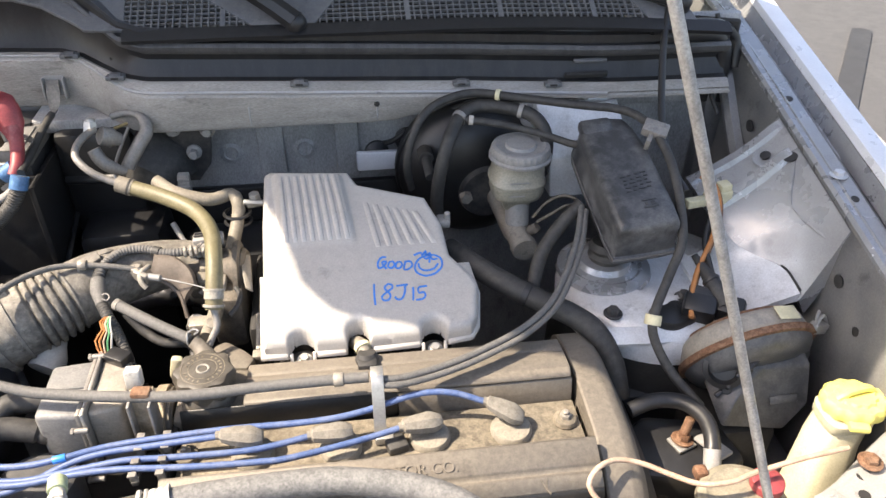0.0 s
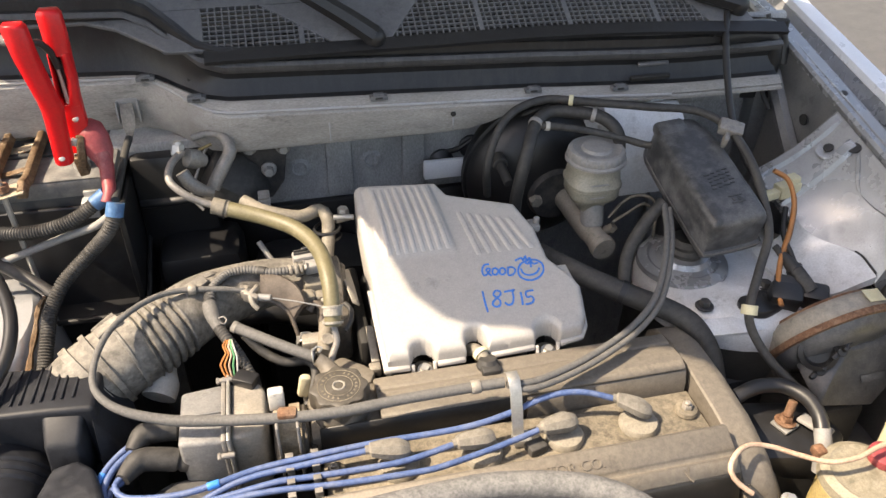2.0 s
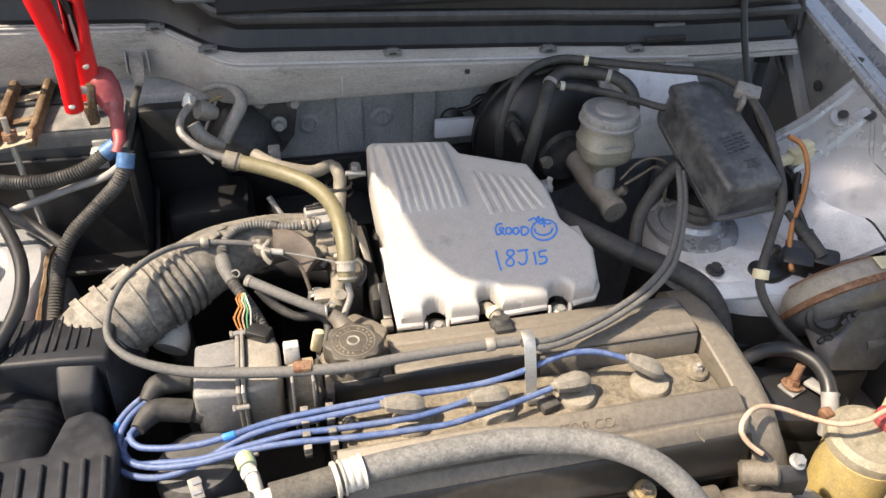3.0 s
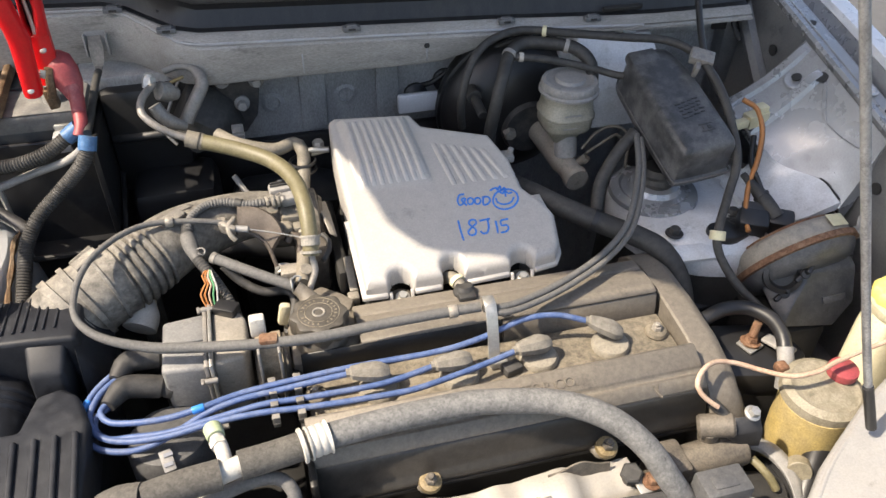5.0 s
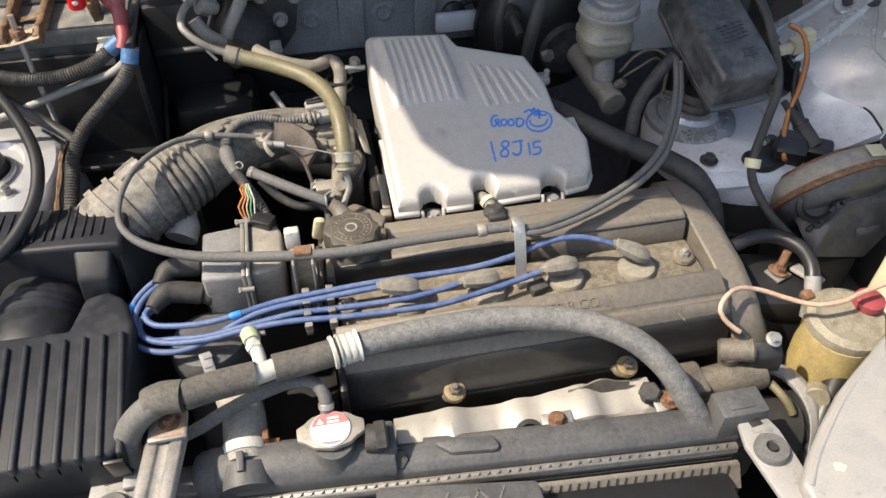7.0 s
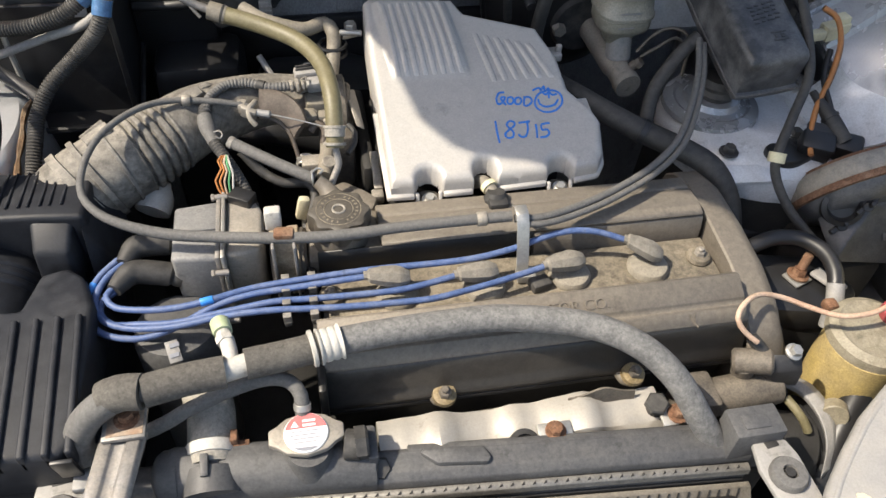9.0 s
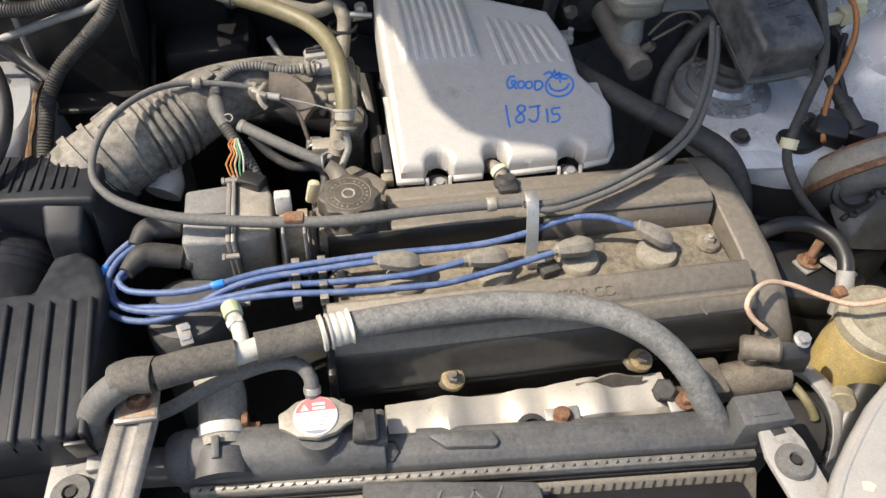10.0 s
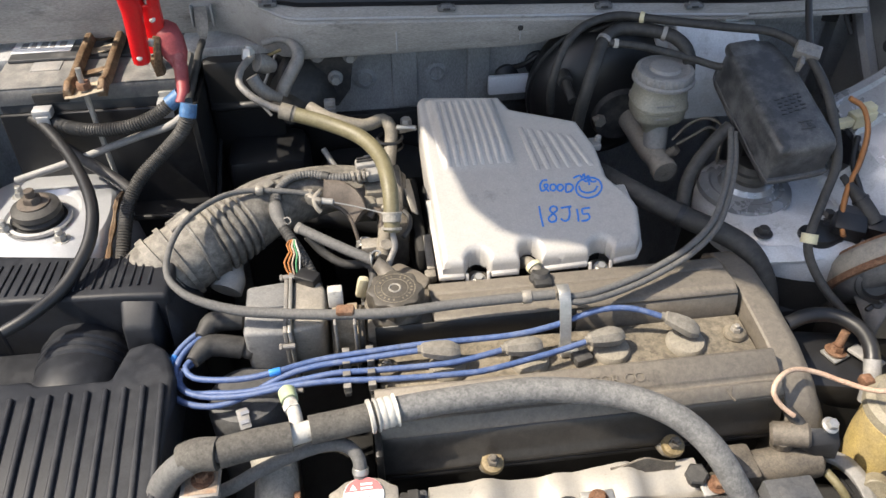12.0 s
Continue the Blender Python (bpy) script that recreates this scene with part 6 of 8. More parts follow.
def grip(rows, depth):
    """A moulded bar through rows (centre x, y, z, width), rounded towards the front."""
    rings = []
    for x, y, z, w in rows:
        h = w / 2
        rings.append([(x - h, y + depth, z), (x - h, y - depth * 0.35, z), (x - h * 0.6, y - depth * 0.85, z), (x - h * 0.2, y - depth, z), (x + h * 0.3, y - depth, z), (x + h * 0.75, y - depth * 0.75, z), (x + h, y - depth * 0.3, z), (x + h, y + depth, z)])
    return round_edges(loft(rings), 0.0008, 1, 50)


part("arm", grip([(-0.4345, 0.950, 1.252, 0.020), (-0.4335, 0.949, 1.247, 0.025), (-0.4312, 0.951, 1.214, 0.0245), (-0.4274, 0.953, 1.188, 0.0230), (-0.4232, 0.954, 1.161, 0.0212), (-0.4220, 0.957, 1.145, 0.0225), (-0.4238, 0.958, 1.122, 0.0210), (-0.4268, 0.960, 1.082, 0.0205), (-0.4275, 0.961, 1.075, 0.0190)], 0.0085), RED, jump)
part("arm", join(grip([(-0.4060, 0.993, 1.252, 0.020), (-0.4055, 0.992, 1.247, 0.026), (-0.4050, 0.991, 1.224, 0.026), (-0.4058, 0.990, 1.200, 0.0255)], 0.0085),
                 grip([(-0.3990, 0.990, 1.203, 0.0115), (-0.3995, 0.989, 1.170, 0.0110), (-0.4024, 0.988, 1.149, 0.0135), (-0.4060, 0.988, 1.138, 0.0200)], 0.0085),
                 grip([(-0.4165, 0.990, 1.203, 0.0034), (-0.4176, 0.989, 1.174, 0.0032), (-0.4190, 0.988, 1.154, 0.0036), (-0.4165, 0.988, 1.136, 0.0100)], 0.0085),
                 grip([(-0.4085, 0.988, 1.141, 0.0250), (-0.4105, 0.987, 1.120, 0.0290), (-0.4100, 0.986, 1.098, 0.0290), (-0.4140, 0.982, 1.080, 0.0220)], 0.0085)), RED, jump)
part("channel_lining", grip([(-0.4085, 0.996, 1.202, 0.016), (-0.4085, 0.995, 1.170, 0.017), (-0.4095, 0.994, 1.142, 0.014)], 0.0035), RUBBER_CLEAN, jump, "black hollow of the grip")
part("leaf_spring", grip([(-0.4112, 0.986, 1.196, 0.003), (-0.4098, 0.984, 1.168, 0.004), (-0.4088, 0.982, 1.142, 0.005)], 0.0018), STEEL, jump)
part("bridge", tube([(-0.430, 0.962, 1.224), (-0.420, 0.972, 1.222), (-0.412, 0.982, 1.206), (-0.4095, 0.985, 1.186)], 0.0042, 10), RUBBER_CLEAN, jump, "black lead between the grips")
part("rivet", lathe([(0.0042, 0), (0.0042, 0.0015), (0.0022, 0.0026)], (-0.4062, 0.9805, 1.123), (-0.1, -0.85, 0.5), 16), STEEL, jump)
part("rivet", lathe([(0.0038, 0), (0.0038, 0.0015), (0.0022, 0.0024)], (-0.4265, 0.9525, 1.086), (-0.1, -0.85, 0.5), 16), STEEL, jump)
part("copper_jaw", join(block((-0.4085, 0.975, 1.083), (0.010, 0.010, 0.040), 0.002, -8, 8), block((-0.4135, 0.978, 1.062), (0.012, 0.014, 0.026), 0.002, 0, -8)), COPPER, jump)
part("jaw_tooth", block((-0.4125, 0.969, 1.098), (0.007, 0.004, 0.010), 0.001, -10, 20), STEEL, jump)
part("terminal_boot", loft([[(x + r * 0.95 * math.cos(q), y + r * 0.8 * math.sin(q), z + 0.25 * r * math.sin(q)) for q in (2 * math.pi * i / 24 for i in range(24))] for x, y, z, r in ((-0.398, 0.990, 1.113, 0.004), (-0.397, 0.989, 1.112, 0.011), (-0.395, 0.987, 1.107, 0.0165), (-0.392, 0.984, 1.094, 0.0185), (-0.389, 0.979, 1.079, 0.0175), (-0.386, 0.973, 1.070, 0.0125), (-0.384, 0.966, 1.063, 0.0090))]), RED_DULL, jump, "faded red rubber boot")

hose("red_lead", [(-0.386, 0.974, 1.078), (-0.383, 0.966, 1.064), (-0.384, 0.96, 1.05), (-0.382, 0.942, 1.04), (-0.386, 0.932, 1.03)], 0.0085, RED_DULL, "faded red battery lead leaving its boot", "cable", swell=lambda t: 0.0095 - 0.002 * t)
c = hose("battery_lead", [(-0.387, 0.945, 1.035), (-0.403, 0.941, 1.025), (-0.43, 0.935, 1.01), (-0.468, 0.933, 1.0), (-0.51, 0.942, 0.995), (-0.548, 0.964, 0.99), (-0.598, 1.004, 0.985), (-0.652, 1.054, 0.98)], 0.0085, RUBBER, "grey corrugated conduit from the battery", "cable", wave=0.0008, pitch=0.0036, seg=12)
part("tape", tube([(-0.387, 0.945, 1.035), (-0.403, 0.941, 1.025), (-0.43, 0.935, 1.01), (-0.468, 0.933, 1.0), (-0.51, 0.942, 0.995), (-0.548, 0.964, 0.99), (-0.598, 1.004, 0.985), (-0.652, 1.054, 0.98)][:2], 0.0105, 12), BLUE_TAPE, c, "blue tape wrap")
c = hose("battery_lead", [(-0.374, 0.922, 1.035), (-0.378, 0.914, 1.02), (-0.391, 0.909, 1.0), (-0.417, 0.907, 0.975), (-0.45, 0.888, 0.95), (-0.468, 0.867, 0.925), (-0.473, 0.838, 0.905), (-0.478, 0.807, 0.88)], 0.0088, RUBBER, "grey corrugated conduit running down past the battery", "cable", wave=0.0007, pitch=0.0036, seg=12)
part("tape", tube([(-0.374, 0.922, 1.035), (-0.378, 0.914, 1.02), (-0.391, 0.909, 1.0), (-0.417, 0.907, 0.975), (-0.45, 0.888, 0.95), (-0.468, 0.867, 0.925), (-0.473, 0.838, 0.905), (-0.478, 0.807, 0.88)][:2], 0.0108, 12), BLUE_TAPE, c, "blue tape wrap")
hose("pale_cable", [(-0.383, 0.919, 1.02), (-0.408, 0.929, 1.0), (-0.453, 0.942, 0.98), (-0.506, 0.947, 0.96), (-0.556, 0.944, 0.945), (-0.597, 0.94, 0.935), (-0.627, 0.942, 0.925)], 0.0052, GREY_PART, "pale grey taped cable in front of the battery", "cable")
hose("jumper_cable", [(-0.625, 1.012, 0.99), (-0.583, 0.975, 0.99), (-0.544, 0.922, 0.985), (-0.509, 0.859, 0.98), (-0.487, 0.804, 0.975), (-0.482, 0.761, 0.965), (-0.489, 0.725, 0.955), (-0.507, 0.688, 0.945), (-0.533, 0.658, 0.94), (-0.557, 0.643, 0.935)], 0.0075, RUBBER_CLEAN, "glossy black jumper cable looping over the filter box", "cable")
hose("jumper_cable", [(-0.440, 0.957, 1.230), (-0.50, 1.0, 1.225), (-0.56, 1.04, 1.215), (-0.64, 1.08, 1.20), (-0.72, 1.09, 1.16)], 0.006, HOSE_GREY, "dusty jumper cable leaving the clamp", "cable")
hose("flat_strap", [(-0.569, 0.968, 0.965), (-0.535, 0.945, 0.95), (-0.493, 0.916, 0.935), (-0.464, 0.895, 0.92)], 0.008, DUSTY_BLACK, "dull black sleeve bar beside the strut tower", "cable")
hose("earth_lead", [(-0.367, 1.056, 1.054), (-0.37, 1.025, 1.05), (-0.373, 0.969, 1.04), (-0.375, 0.929, 1.035)], 0.005, RUBBER, "black cable hanging from a bulkhead clip", "cable")
clipr = thing("cable_clip", (-0.368, 1.10, 1.06), "dusty grey clip hooked over the bulkhead flange", "cable clip")
part("plate", join(block((-0.366, 1.099, 1.082), (0.030, 0.008, 0.036), 0.002, -10), block((-0.380, 1.092, 1.076), (0.003, 0.012, 0.030), 0.001, -10), block((-0.352, 1.092, 1.076), (0.003, 0.012, 0.030), 0.001, -10)), GREY_PART, clipr)
part("lug", loft([[(-0.367 - w, y, z), (-0.367 + w, y, z), (-0.367 + w, y + 0.004, z + 0.002), (-0.367 - w, y + 0.004, z + 0.002)] for w, y, z in ((0.008, 1.090, 1.086), (0.009, 1.084, 1.074), (0.008, 1.076, 1.062), (0.005, 1.068, 1.054), (0.0035, 1.050, 1.052))]), PALE_RUBBER, clipr, "dusty cable lug")
seal = thing("tower_strip", (-0.475, 0.86, 0.88), "peeling brown tape strip on the strut tower edge", "tape")
part("strip", tube([(-0.48, 0.898, 0.925), (-0.486, 0.885, 0.92), (-0.487, 0.862, 0.915), (-0.489, 0.853, 0.905), (-0.492, 0.828, 0.895), (-0.494, 0.798, 0.88)], 0.006, 6, 0.01, swell=lambda t: 0.0022 + 0.0022 * abs(math.sin(9 * t))), COPPER, seal)

# ---- distributor side ----
dist = thing("distributor", (-0.265, 0.655, 0.80), "dusty grey distributor with bolted cap", "distributor")
part("cap_body", prism([(-0.309, 0.624), (-0.262, 0.620), (-0.262, 0.705), (-0.309, 0.700)], 0.83, 0.916, 0.005, 3), DARK_BOX, dist)
part("cap_rib", box(-0.3085, -0.264, 0.660, 0.664, 0.90, 0.9185, 0.001), DARK_BOX, dist)
part("housing", prism([(-0.256, 0.622), (-0.222, 0.626), (-0.218, 0.640), (-0.218, 0.684), (-0.226, 0.701), (-0.256, 0.704)], 0.83, 0.917, 0.005, 3), ALU, dist)
part("seam_plate", box(-0.2595, -0.2555, 0.614, 0.712, 0.824, 0.923, 0.0012), STEEL, dist)
part("seam_plate", box(-0.2650, -0.2605, 0.616, 0.710, 0.826, 0.921, 0.0012), LINE_METAL, dist)
part("neck", rod((-0.214, 0.655, 0.866), (-0.176, 0.655, 0.866), 0.034, 24, 0.003), ALU_DARK, dist)
part("rust_clamp", lathe([(0.0345, 0), (0.037, 0.001), (0.037, 0.012), (0.0345, 0.013)], (-0.196, 0.655, 0.866), (1, 0, 0), 32), TAN_STEEL, dist)
for y, z in ((0.607, 0.832), (0.704, 0.921), (0.610, 0.905)):
    part("screw", join(rod((-0.2672, y, z), (-0.2525, y, z), 0.0032), hexagon((-0.2672, y, z), (-1, 0, 0), 0.004, 0.003)), LINE_METAL, dist)
for pts in ([(-0.304, 0.667, 0.893), (-0.322, 0.667, 0.897), (-0.3455, 0.664, 0.899), (-0.354, 0.654, 0.898), (-0.359, 0.643, 0.897)], [(-0.304, 0.633, 0.880), (-0.322, 0.634, 0.887), (-0.3485, 0.634, 0.893), (-0.359, 0.624, 0.893), (-0.366, 0.612, 0.893)]):
    part("lead_boot", tube(pts, 0.0120, 18, 0.003, swell=lambda t: 0.0112 if t < 0.10 else (0.0098 if t < 0.14 else (0.0125 if t < 0.70 else 0.0125 - 0.016 * (t - 0.70)))), RUBBER, dist, "dusty black rubber lead boot")
harness = thing("wiring_harness", (-0.26, 0.80, 0.93), "taped wiring harness with frayed coloured wires", "wiring")
HP = [(-0.272, 0.818, 0.960), (-0.2737, 0.8007, 0.955), (-0.2697, 0.7815, 0.950), (-0.2638, 0.766, 0.945), (-0.2538, 0.7469, 0.940), (-0.2446, 0.7342, 0.930), (-0.232, 0.7103, 0.915), (-0.2257, 0.6969, 0.900)]
part("loom", tube(HP, 0.006, 12, wave=0.0005, pitch=0.004, swell=lambda t: 0.0072 - 0.0016 * t), RUBBER, harness)
part("tape_wrap", tube(HP[1:4], 0.0088, 14, swell=lambda t: 0.0082 + 0.0012 * math.sin(5 * t)), HOSE_GREY, harness, "dusty tape at the branch")
part("wire_clip", tube([(-0.263, 0.772, 0.955), (-0.257, 0.771, 0.957), (-0.254, 0.768, 0.954), (-0.257, 0.764, 0.952), (-0.262, 0.766, 0.954)], 0.0010, 6, 0.002), LINE_METAL, harness)
for k, mm in enumerate((ORANGE, ORANGE, PALE_WIRE, LEAD_GREEN, WHITE)):
    part("wire", tube([(-0.2535 + 0.0008 * k, 0.7475 - 0.001 * k, 0.944), (-0.2600 + 0.0032 * k, 0.736 - 0.002 * k, 0.944), (-0.2570 + 0.0030 * k, 0.728 - 0.002 * k, 0.939), (-0.2640 + 0.0046 * k, 0.718 - 0.001 * k, 0.932), (-0.2590 + 0.0030 * k, 0.708, 0.920)], 0.0011, 6), mm, harness)
part("connector", block((-0.238, 0.700, 0.920), (0.026, 0.018, 0.014), 0.002, 0, 0, -30), BLACK, harness)
vh = hose("vent_hose", [(-0.2473, 0.762, 0.948), (-0.2092, 0.7379, 0.940), (-0.185, 0.7245, 0.934), (-0.1602, 0.7123, 0.928)], 0.0064, HOSE_GREY, "dusty grey breather hose to the filler boss")
part("hose_end", tube([(-0.2475, 0.7622, 0.948), (-0.243, 0.7592, 0.947)], 0.0070, 14), PALE_RUBBER, vh)
part("wire_clamp", join(tube([(-0.163, 0.7136, 0.9355), (-0.157, 0.7185, 0.9375), (-0.151, 0.7165, 0.9360), (-0.155, 0.7115, 0.9350)], 0.0013, 6), tube([(-0.1625, 0.7135 + 0.0076 * math.cos(a), 0.929 + 0.0076 * math.sin(a)) for a in (2 * math.pi * i / 16 for i in range(17))], 0.0012, 6, 0.003)), STEEL, vh)
hose("vacuum_hose", [(-0.236, 0.754, 0.94), (-0.219, 0.744, 0.92), (-0.195, 0.731, 0.91), (-0.169, 0.732, 0.905), (-0.161, 0.717, 0.9), (-0.175, 0.685, 0.88)], 0.0055, RUBBER, "black rubber vacuum hose bending under the throttle")
v_ = hose("vacuum_hose", [(-0.272, 0.806, 0.958), (-0.268, 0.8217, 0.964), (-0.2509, 0.8409, 0.966), (-0.2262, 0.844, 0.966), (-0.2039, 0.8354, 0.965), (-0.1858, 0.8333, 0.965), (-0.172, 0.835, 0.964)], 0.0052, HOSE_GREY, "ribbed dusty vacuum hose lying over the intake duct", wave=0.0005, pitch=0.004)
for x, r in ((-0.178, 0.0072), (-0.171, 0.0088), (-0.165, 0.0065)):
    part("collar", rod((x, 0.8345, 0.964), (x + 0.004, 0.835, 0.964), r, 8, 0.0008), ALU, v_)
part("tape", tube([(-0.214, 0.8396, 0.9655), (-0.206, 0.8362, 0.965)], 0.0064, 12), RUBBER, v_)
dip = thing("dipstick", (-0.176, 0.69, 0.85), "pale yellow plastic dipstick handle", "dipstick")
part("grip", block((-0.176, 0.690, 0.908), (0.013, 0.010, 0.030), 0.004, 0, 12), IVORY, dip)
part("shaft", rod((-0.174, 0.690, 0.80), (-0.176, 0.690, 0.90), 0.003), STEEL, dip)
therm = thing("thermostat_housing", (-0.31, 0.575, 0.66), "dusty grey canister with a paper tag", "canister")
part("can", lathe([(0.040, 0), (0.043, 0.10), (0.044, 0.19), (0.040, 0.200), (0.030, 0.204)], (-0.312, 0.578, 0.66), (0, 0.05, 1), 32), TANK, therm)
part("tag", block((-0.311, 0.548, 0.868), (0.012, 0.022, 0.001), 0.0003, 25, 0, 15), GREY_PART, therm)
for k in range(2):
    part("tag_bar", block((-0.311 + 0.001, 0.548 + 0.005 - 0.009 * k, 0.868 + 0.0012 + 0.0023 - 0.0042 * k), (0.009, 0.004, 0.001), 0.0, 25, 0, 15), PRINT, therm)

# ---- air-conditioning pipes ----
ac = hose("ac_hose", [(0.195, 0.395, 0.83), (0.178, 0.407, 0.856), (0.158, 0.431, 0.886), (0.133, 0.455, 0.905), (0.103, 0.475, 0.914), (0.068, 0.49, 0.917), (0.026, 0.5, 0.918), (-0.011, 0.506, 0.918), (-0.055, 0.506, 0.918), (-0.087, 0.505, 0.918), (-0.119, 0.503, 0.918), (-0.151, 0.5, 0.918), (-0.172, 0.496, 0.918)], 0.0130, AC_HOSE, "thick dusty grey hose arching over the valve cover", seg=20)
part("ferrule", tube([(0.195, 0.395, 0.83), (0.178, 0.407, 0.856), (0.158, 0.431, 0.886), (0.133, 0.455, 0.905), (0.103, 0.475, 0.914), (0.068, 0.49, 0.917), (0.026, 0.5, 0.918), (-0.011, 0.506, 0.918), (-0.055, 0.506, 0.918), (-0.087, 0.505, 0.918), (-0.119, 0.503, 0.918), (-0.151, 0.5, 0.918), (-0.172, 0.496, 0.918)][-2:], 0.0150, 24, 0.001, swell=lambda t: 0.0158 - 0.0012 * math.exp(-((3 * t) % 1 - 0.5) ** 2 / 0.02) + (0.0012 if t < 0.08 or t > 0.9 else 0.0)), WHITE, ac, "white ribbed crimped ferrule", 70)
part("ferrule_collar", lathe([(0.0150, 0), (0.0172, 0.001), (0.0172, 0.004), (0.0150, 0.005)], (-0.1745, 0.4957, 0.918), (-1, -0.19, 0), 24), WHITE, ac)
pipe = hose("ac_pipe", [(-0.238, 0.484, 0.921), (-0.257, 0.479, 0.922), (-0.32, 0.466, 0.926), (-0.336, 0.465, 0.925), (-0.355, 0.462, 0.918), (-0.371, 0.457, 0.905), (-0.381, 0.452, 0.885), (-0.381, 0.446, 0.865)], 0.0085, HOSE_GREY, "pipe in dark foam sleeves with a grey rubber elbow", "pipe", swell=lambda t: 0.0085 + 0.0045 * ease((t - 0.55) / 0.05), seg=16)
part("foam_sleeve", tube([(-0.172, 0.496, 0.918), (-0.206, 0.490, 0.919), (-0.236, 0.485, 0.921)], 0.0140, 18), FOAM, pipe)
part("bare_pipe", tube([(-0.232, 0.4855, 0.9208), (-0.256, 0.4788, 0.922)], 0.0102, 16), WHITE, pipe, "bare white pipe between the sleeves")
part("foam_sleeve", tube([(-0.253, 0.479, 0.922), (-0.286, 0.474, 0.924), (-0.32, 0.466, 0.926)], 0.0145, 18), FOAM, pipe)
part("pipe_strap", tube([(-0.253, 0.479, 0.922), (-0.286, 0.474, 0.924), (-0.32, 0.466, 0.926)][-1:] + [(-0.338, 0.468, 0.925), (-0.352, 0.467, 0.920)], 0.0158, 18), FOAM, pipe)
valvep = thing("service_valve", (-0.250, 0.500, 0.92), "white valve stub with a pale green cap", "valve")
part("stub", tube([(-0.247, 0.484, 0.923), (-0.250, 0.503, 0.924), (-0.255, 0.520, 0.923)], 0.0068, 16), WHITE, valvep)
part("nut", hexagon((-0.252, 0.508, 0.924), (-0.3, 0.95, -0.1), 0.0085, 0.009), WHITE, valvep)
part("green_cap", lathe([(0.0085, 0), (0.009, 0.004), (0.009, 0.014), (0.0075, 0.016)], (-0.255, 0.520, 0.924), (-0.25, 0.95, -0.1), 20), material("faded_green_plastic", (0.36, 0.42, 0.26), 0.5, 0, 0.1, 80, 0.03, 0.3, (0.45, 0.45, 0.36), 20), valvep)
hose("overflow_hose", [(-0.192, 0.458, 0.872), (-0.192, 0.469, 0.886), (-0.201, 0.481, 0.892), (-0.221, 0.488, 0.89), (-0.252, 0.485, 0.885), (-0.29, 0.477, 0.875), (-0.321, 0.468, 0.865), (-0.371, 0.466, 0.845), (-0.432, 0.464, 0.82), (-0.489, 0.464, 0.8)], 0.0068, HOSE_GREY, "dusty rubber overflow hose to the radiator cap", clamps=((0.02, 0.008, 0.006),))
up = hose("radiator_hose", [(-0.277, 0.436, 0.838), (-0.277, 0.462, 0.843), (-0.278, 0.488, 0.845), (-0.282, 0.505, 0.85), (-0.288, 0.529, 0.842)], 0.0222, HOSE_TAN, "dusty tan upper radiator hose with spring clamp", seg=24, clamps=((0.17, 0.0240, 0.011),), clamp_mtl=WHITE)
part("clamp_ear", join(block((-0.255, 0.452, 0.852), (0.006, 0.012, 0.020), 0.001), block((-0.250, 0.448, 0.848), (0.016, 0.006, 0.010), 0.001)), RUST, up)
part("clamp_ear", block((-0.312, 0.445, 0.835), (0.014, 0.006, 0.014), 0.002, 0, 20), STEEL, up)

# ---- radiator ----
def skew_part(name, bm, mtl, parent, label=""):
    """The radiator stands a little askew to the engine."""
    for v in bm.verts:
        v.co.y -= 0.075 * (v.co.x - 0.215)
    return part(name, bm, mtl, parent, label)


rad = thing("radiator", (-0.05, 0.38, 0.30), "dark plastic radiator top tank with crimped seam and finned core", "radiator")
skew_part("tank", along_x([(0.373, 0.806), (0.372, 0.822), (0.374, 0.830), (0.381, 0.836), (0.400, 0.839), (0.405, 0.835), (0.406, 0.806)], -0.318, 0.225, 0.0015, 2), TANK, rad)
skew_part("tank_step", along_x([(0.372, 0.808), (0.371, 0.836), (0.380, 0.849), (0.396, 0.855), (0.412, 0.853), (0.420, 0.842), (0.423, 0.808)], -0.315, -0.130, 0.005, 2), TANK, rad)
skew_part("raised_pad", prism([(-0.075, 0.384), (-0.028, 0.382), (-0.024, 0.388), (-0.030, 0.400), (-0.085, 0.402), (-0.09, 0.396)], 0.83, 0.8425, 0.003), TANK, rad)
skew_part("tank_end", lathe([(0.012, -0.004), (0.020, 0), (0.0245, 0.006), (0.0255, 0.02)], (-0.326, 0.396, 0.829), (1, 0, 0), 24), TANK, rad)
skew_part("tank_shoulder", along_x([(0.384, 0.795), (0.383, 0.820), (0.390, 0.829), (0.408, 0.829), (0.415, 0.820), (0.416, 0.795)], -0.395, -0.31, 0.004, 2), TANK, rad)
part("outlet", lathe([(0.027, -0.034), (0.0252, -0.016), (0.0245, -0.010), (0.0195, -0.008), (0.0195, 0.02)], (-0.277, 0.443, 0.839), (0, 0.92, 0.25), 30), TANK, rad)
part("outlet_rib", block((-0.280, 0.426, 0.861), (0.007, 0.020, 0.006), 0.001, 15), TANK, rad)
part("filler_neck", lathe([(0.026, 0), (0.022, 0.010), (0.020, 0.022)], (-0.189, 0.430, 0.842), (0, -0.05, 1), 28), TANK, rad)
skew_part("neck_rib", box(-0.138, -0.128, 0.385, 0.420, 0.835, 0.858, 0.003), TANK, rad)
skew_part("seam", along_x([(0.365, 0.800), (0.365, 0.820), (0.370, 0.8225), (0.374, 0.818), (0.374, 0.800)], -0.31, 0.222, 0.001, 1), TANK, rad)
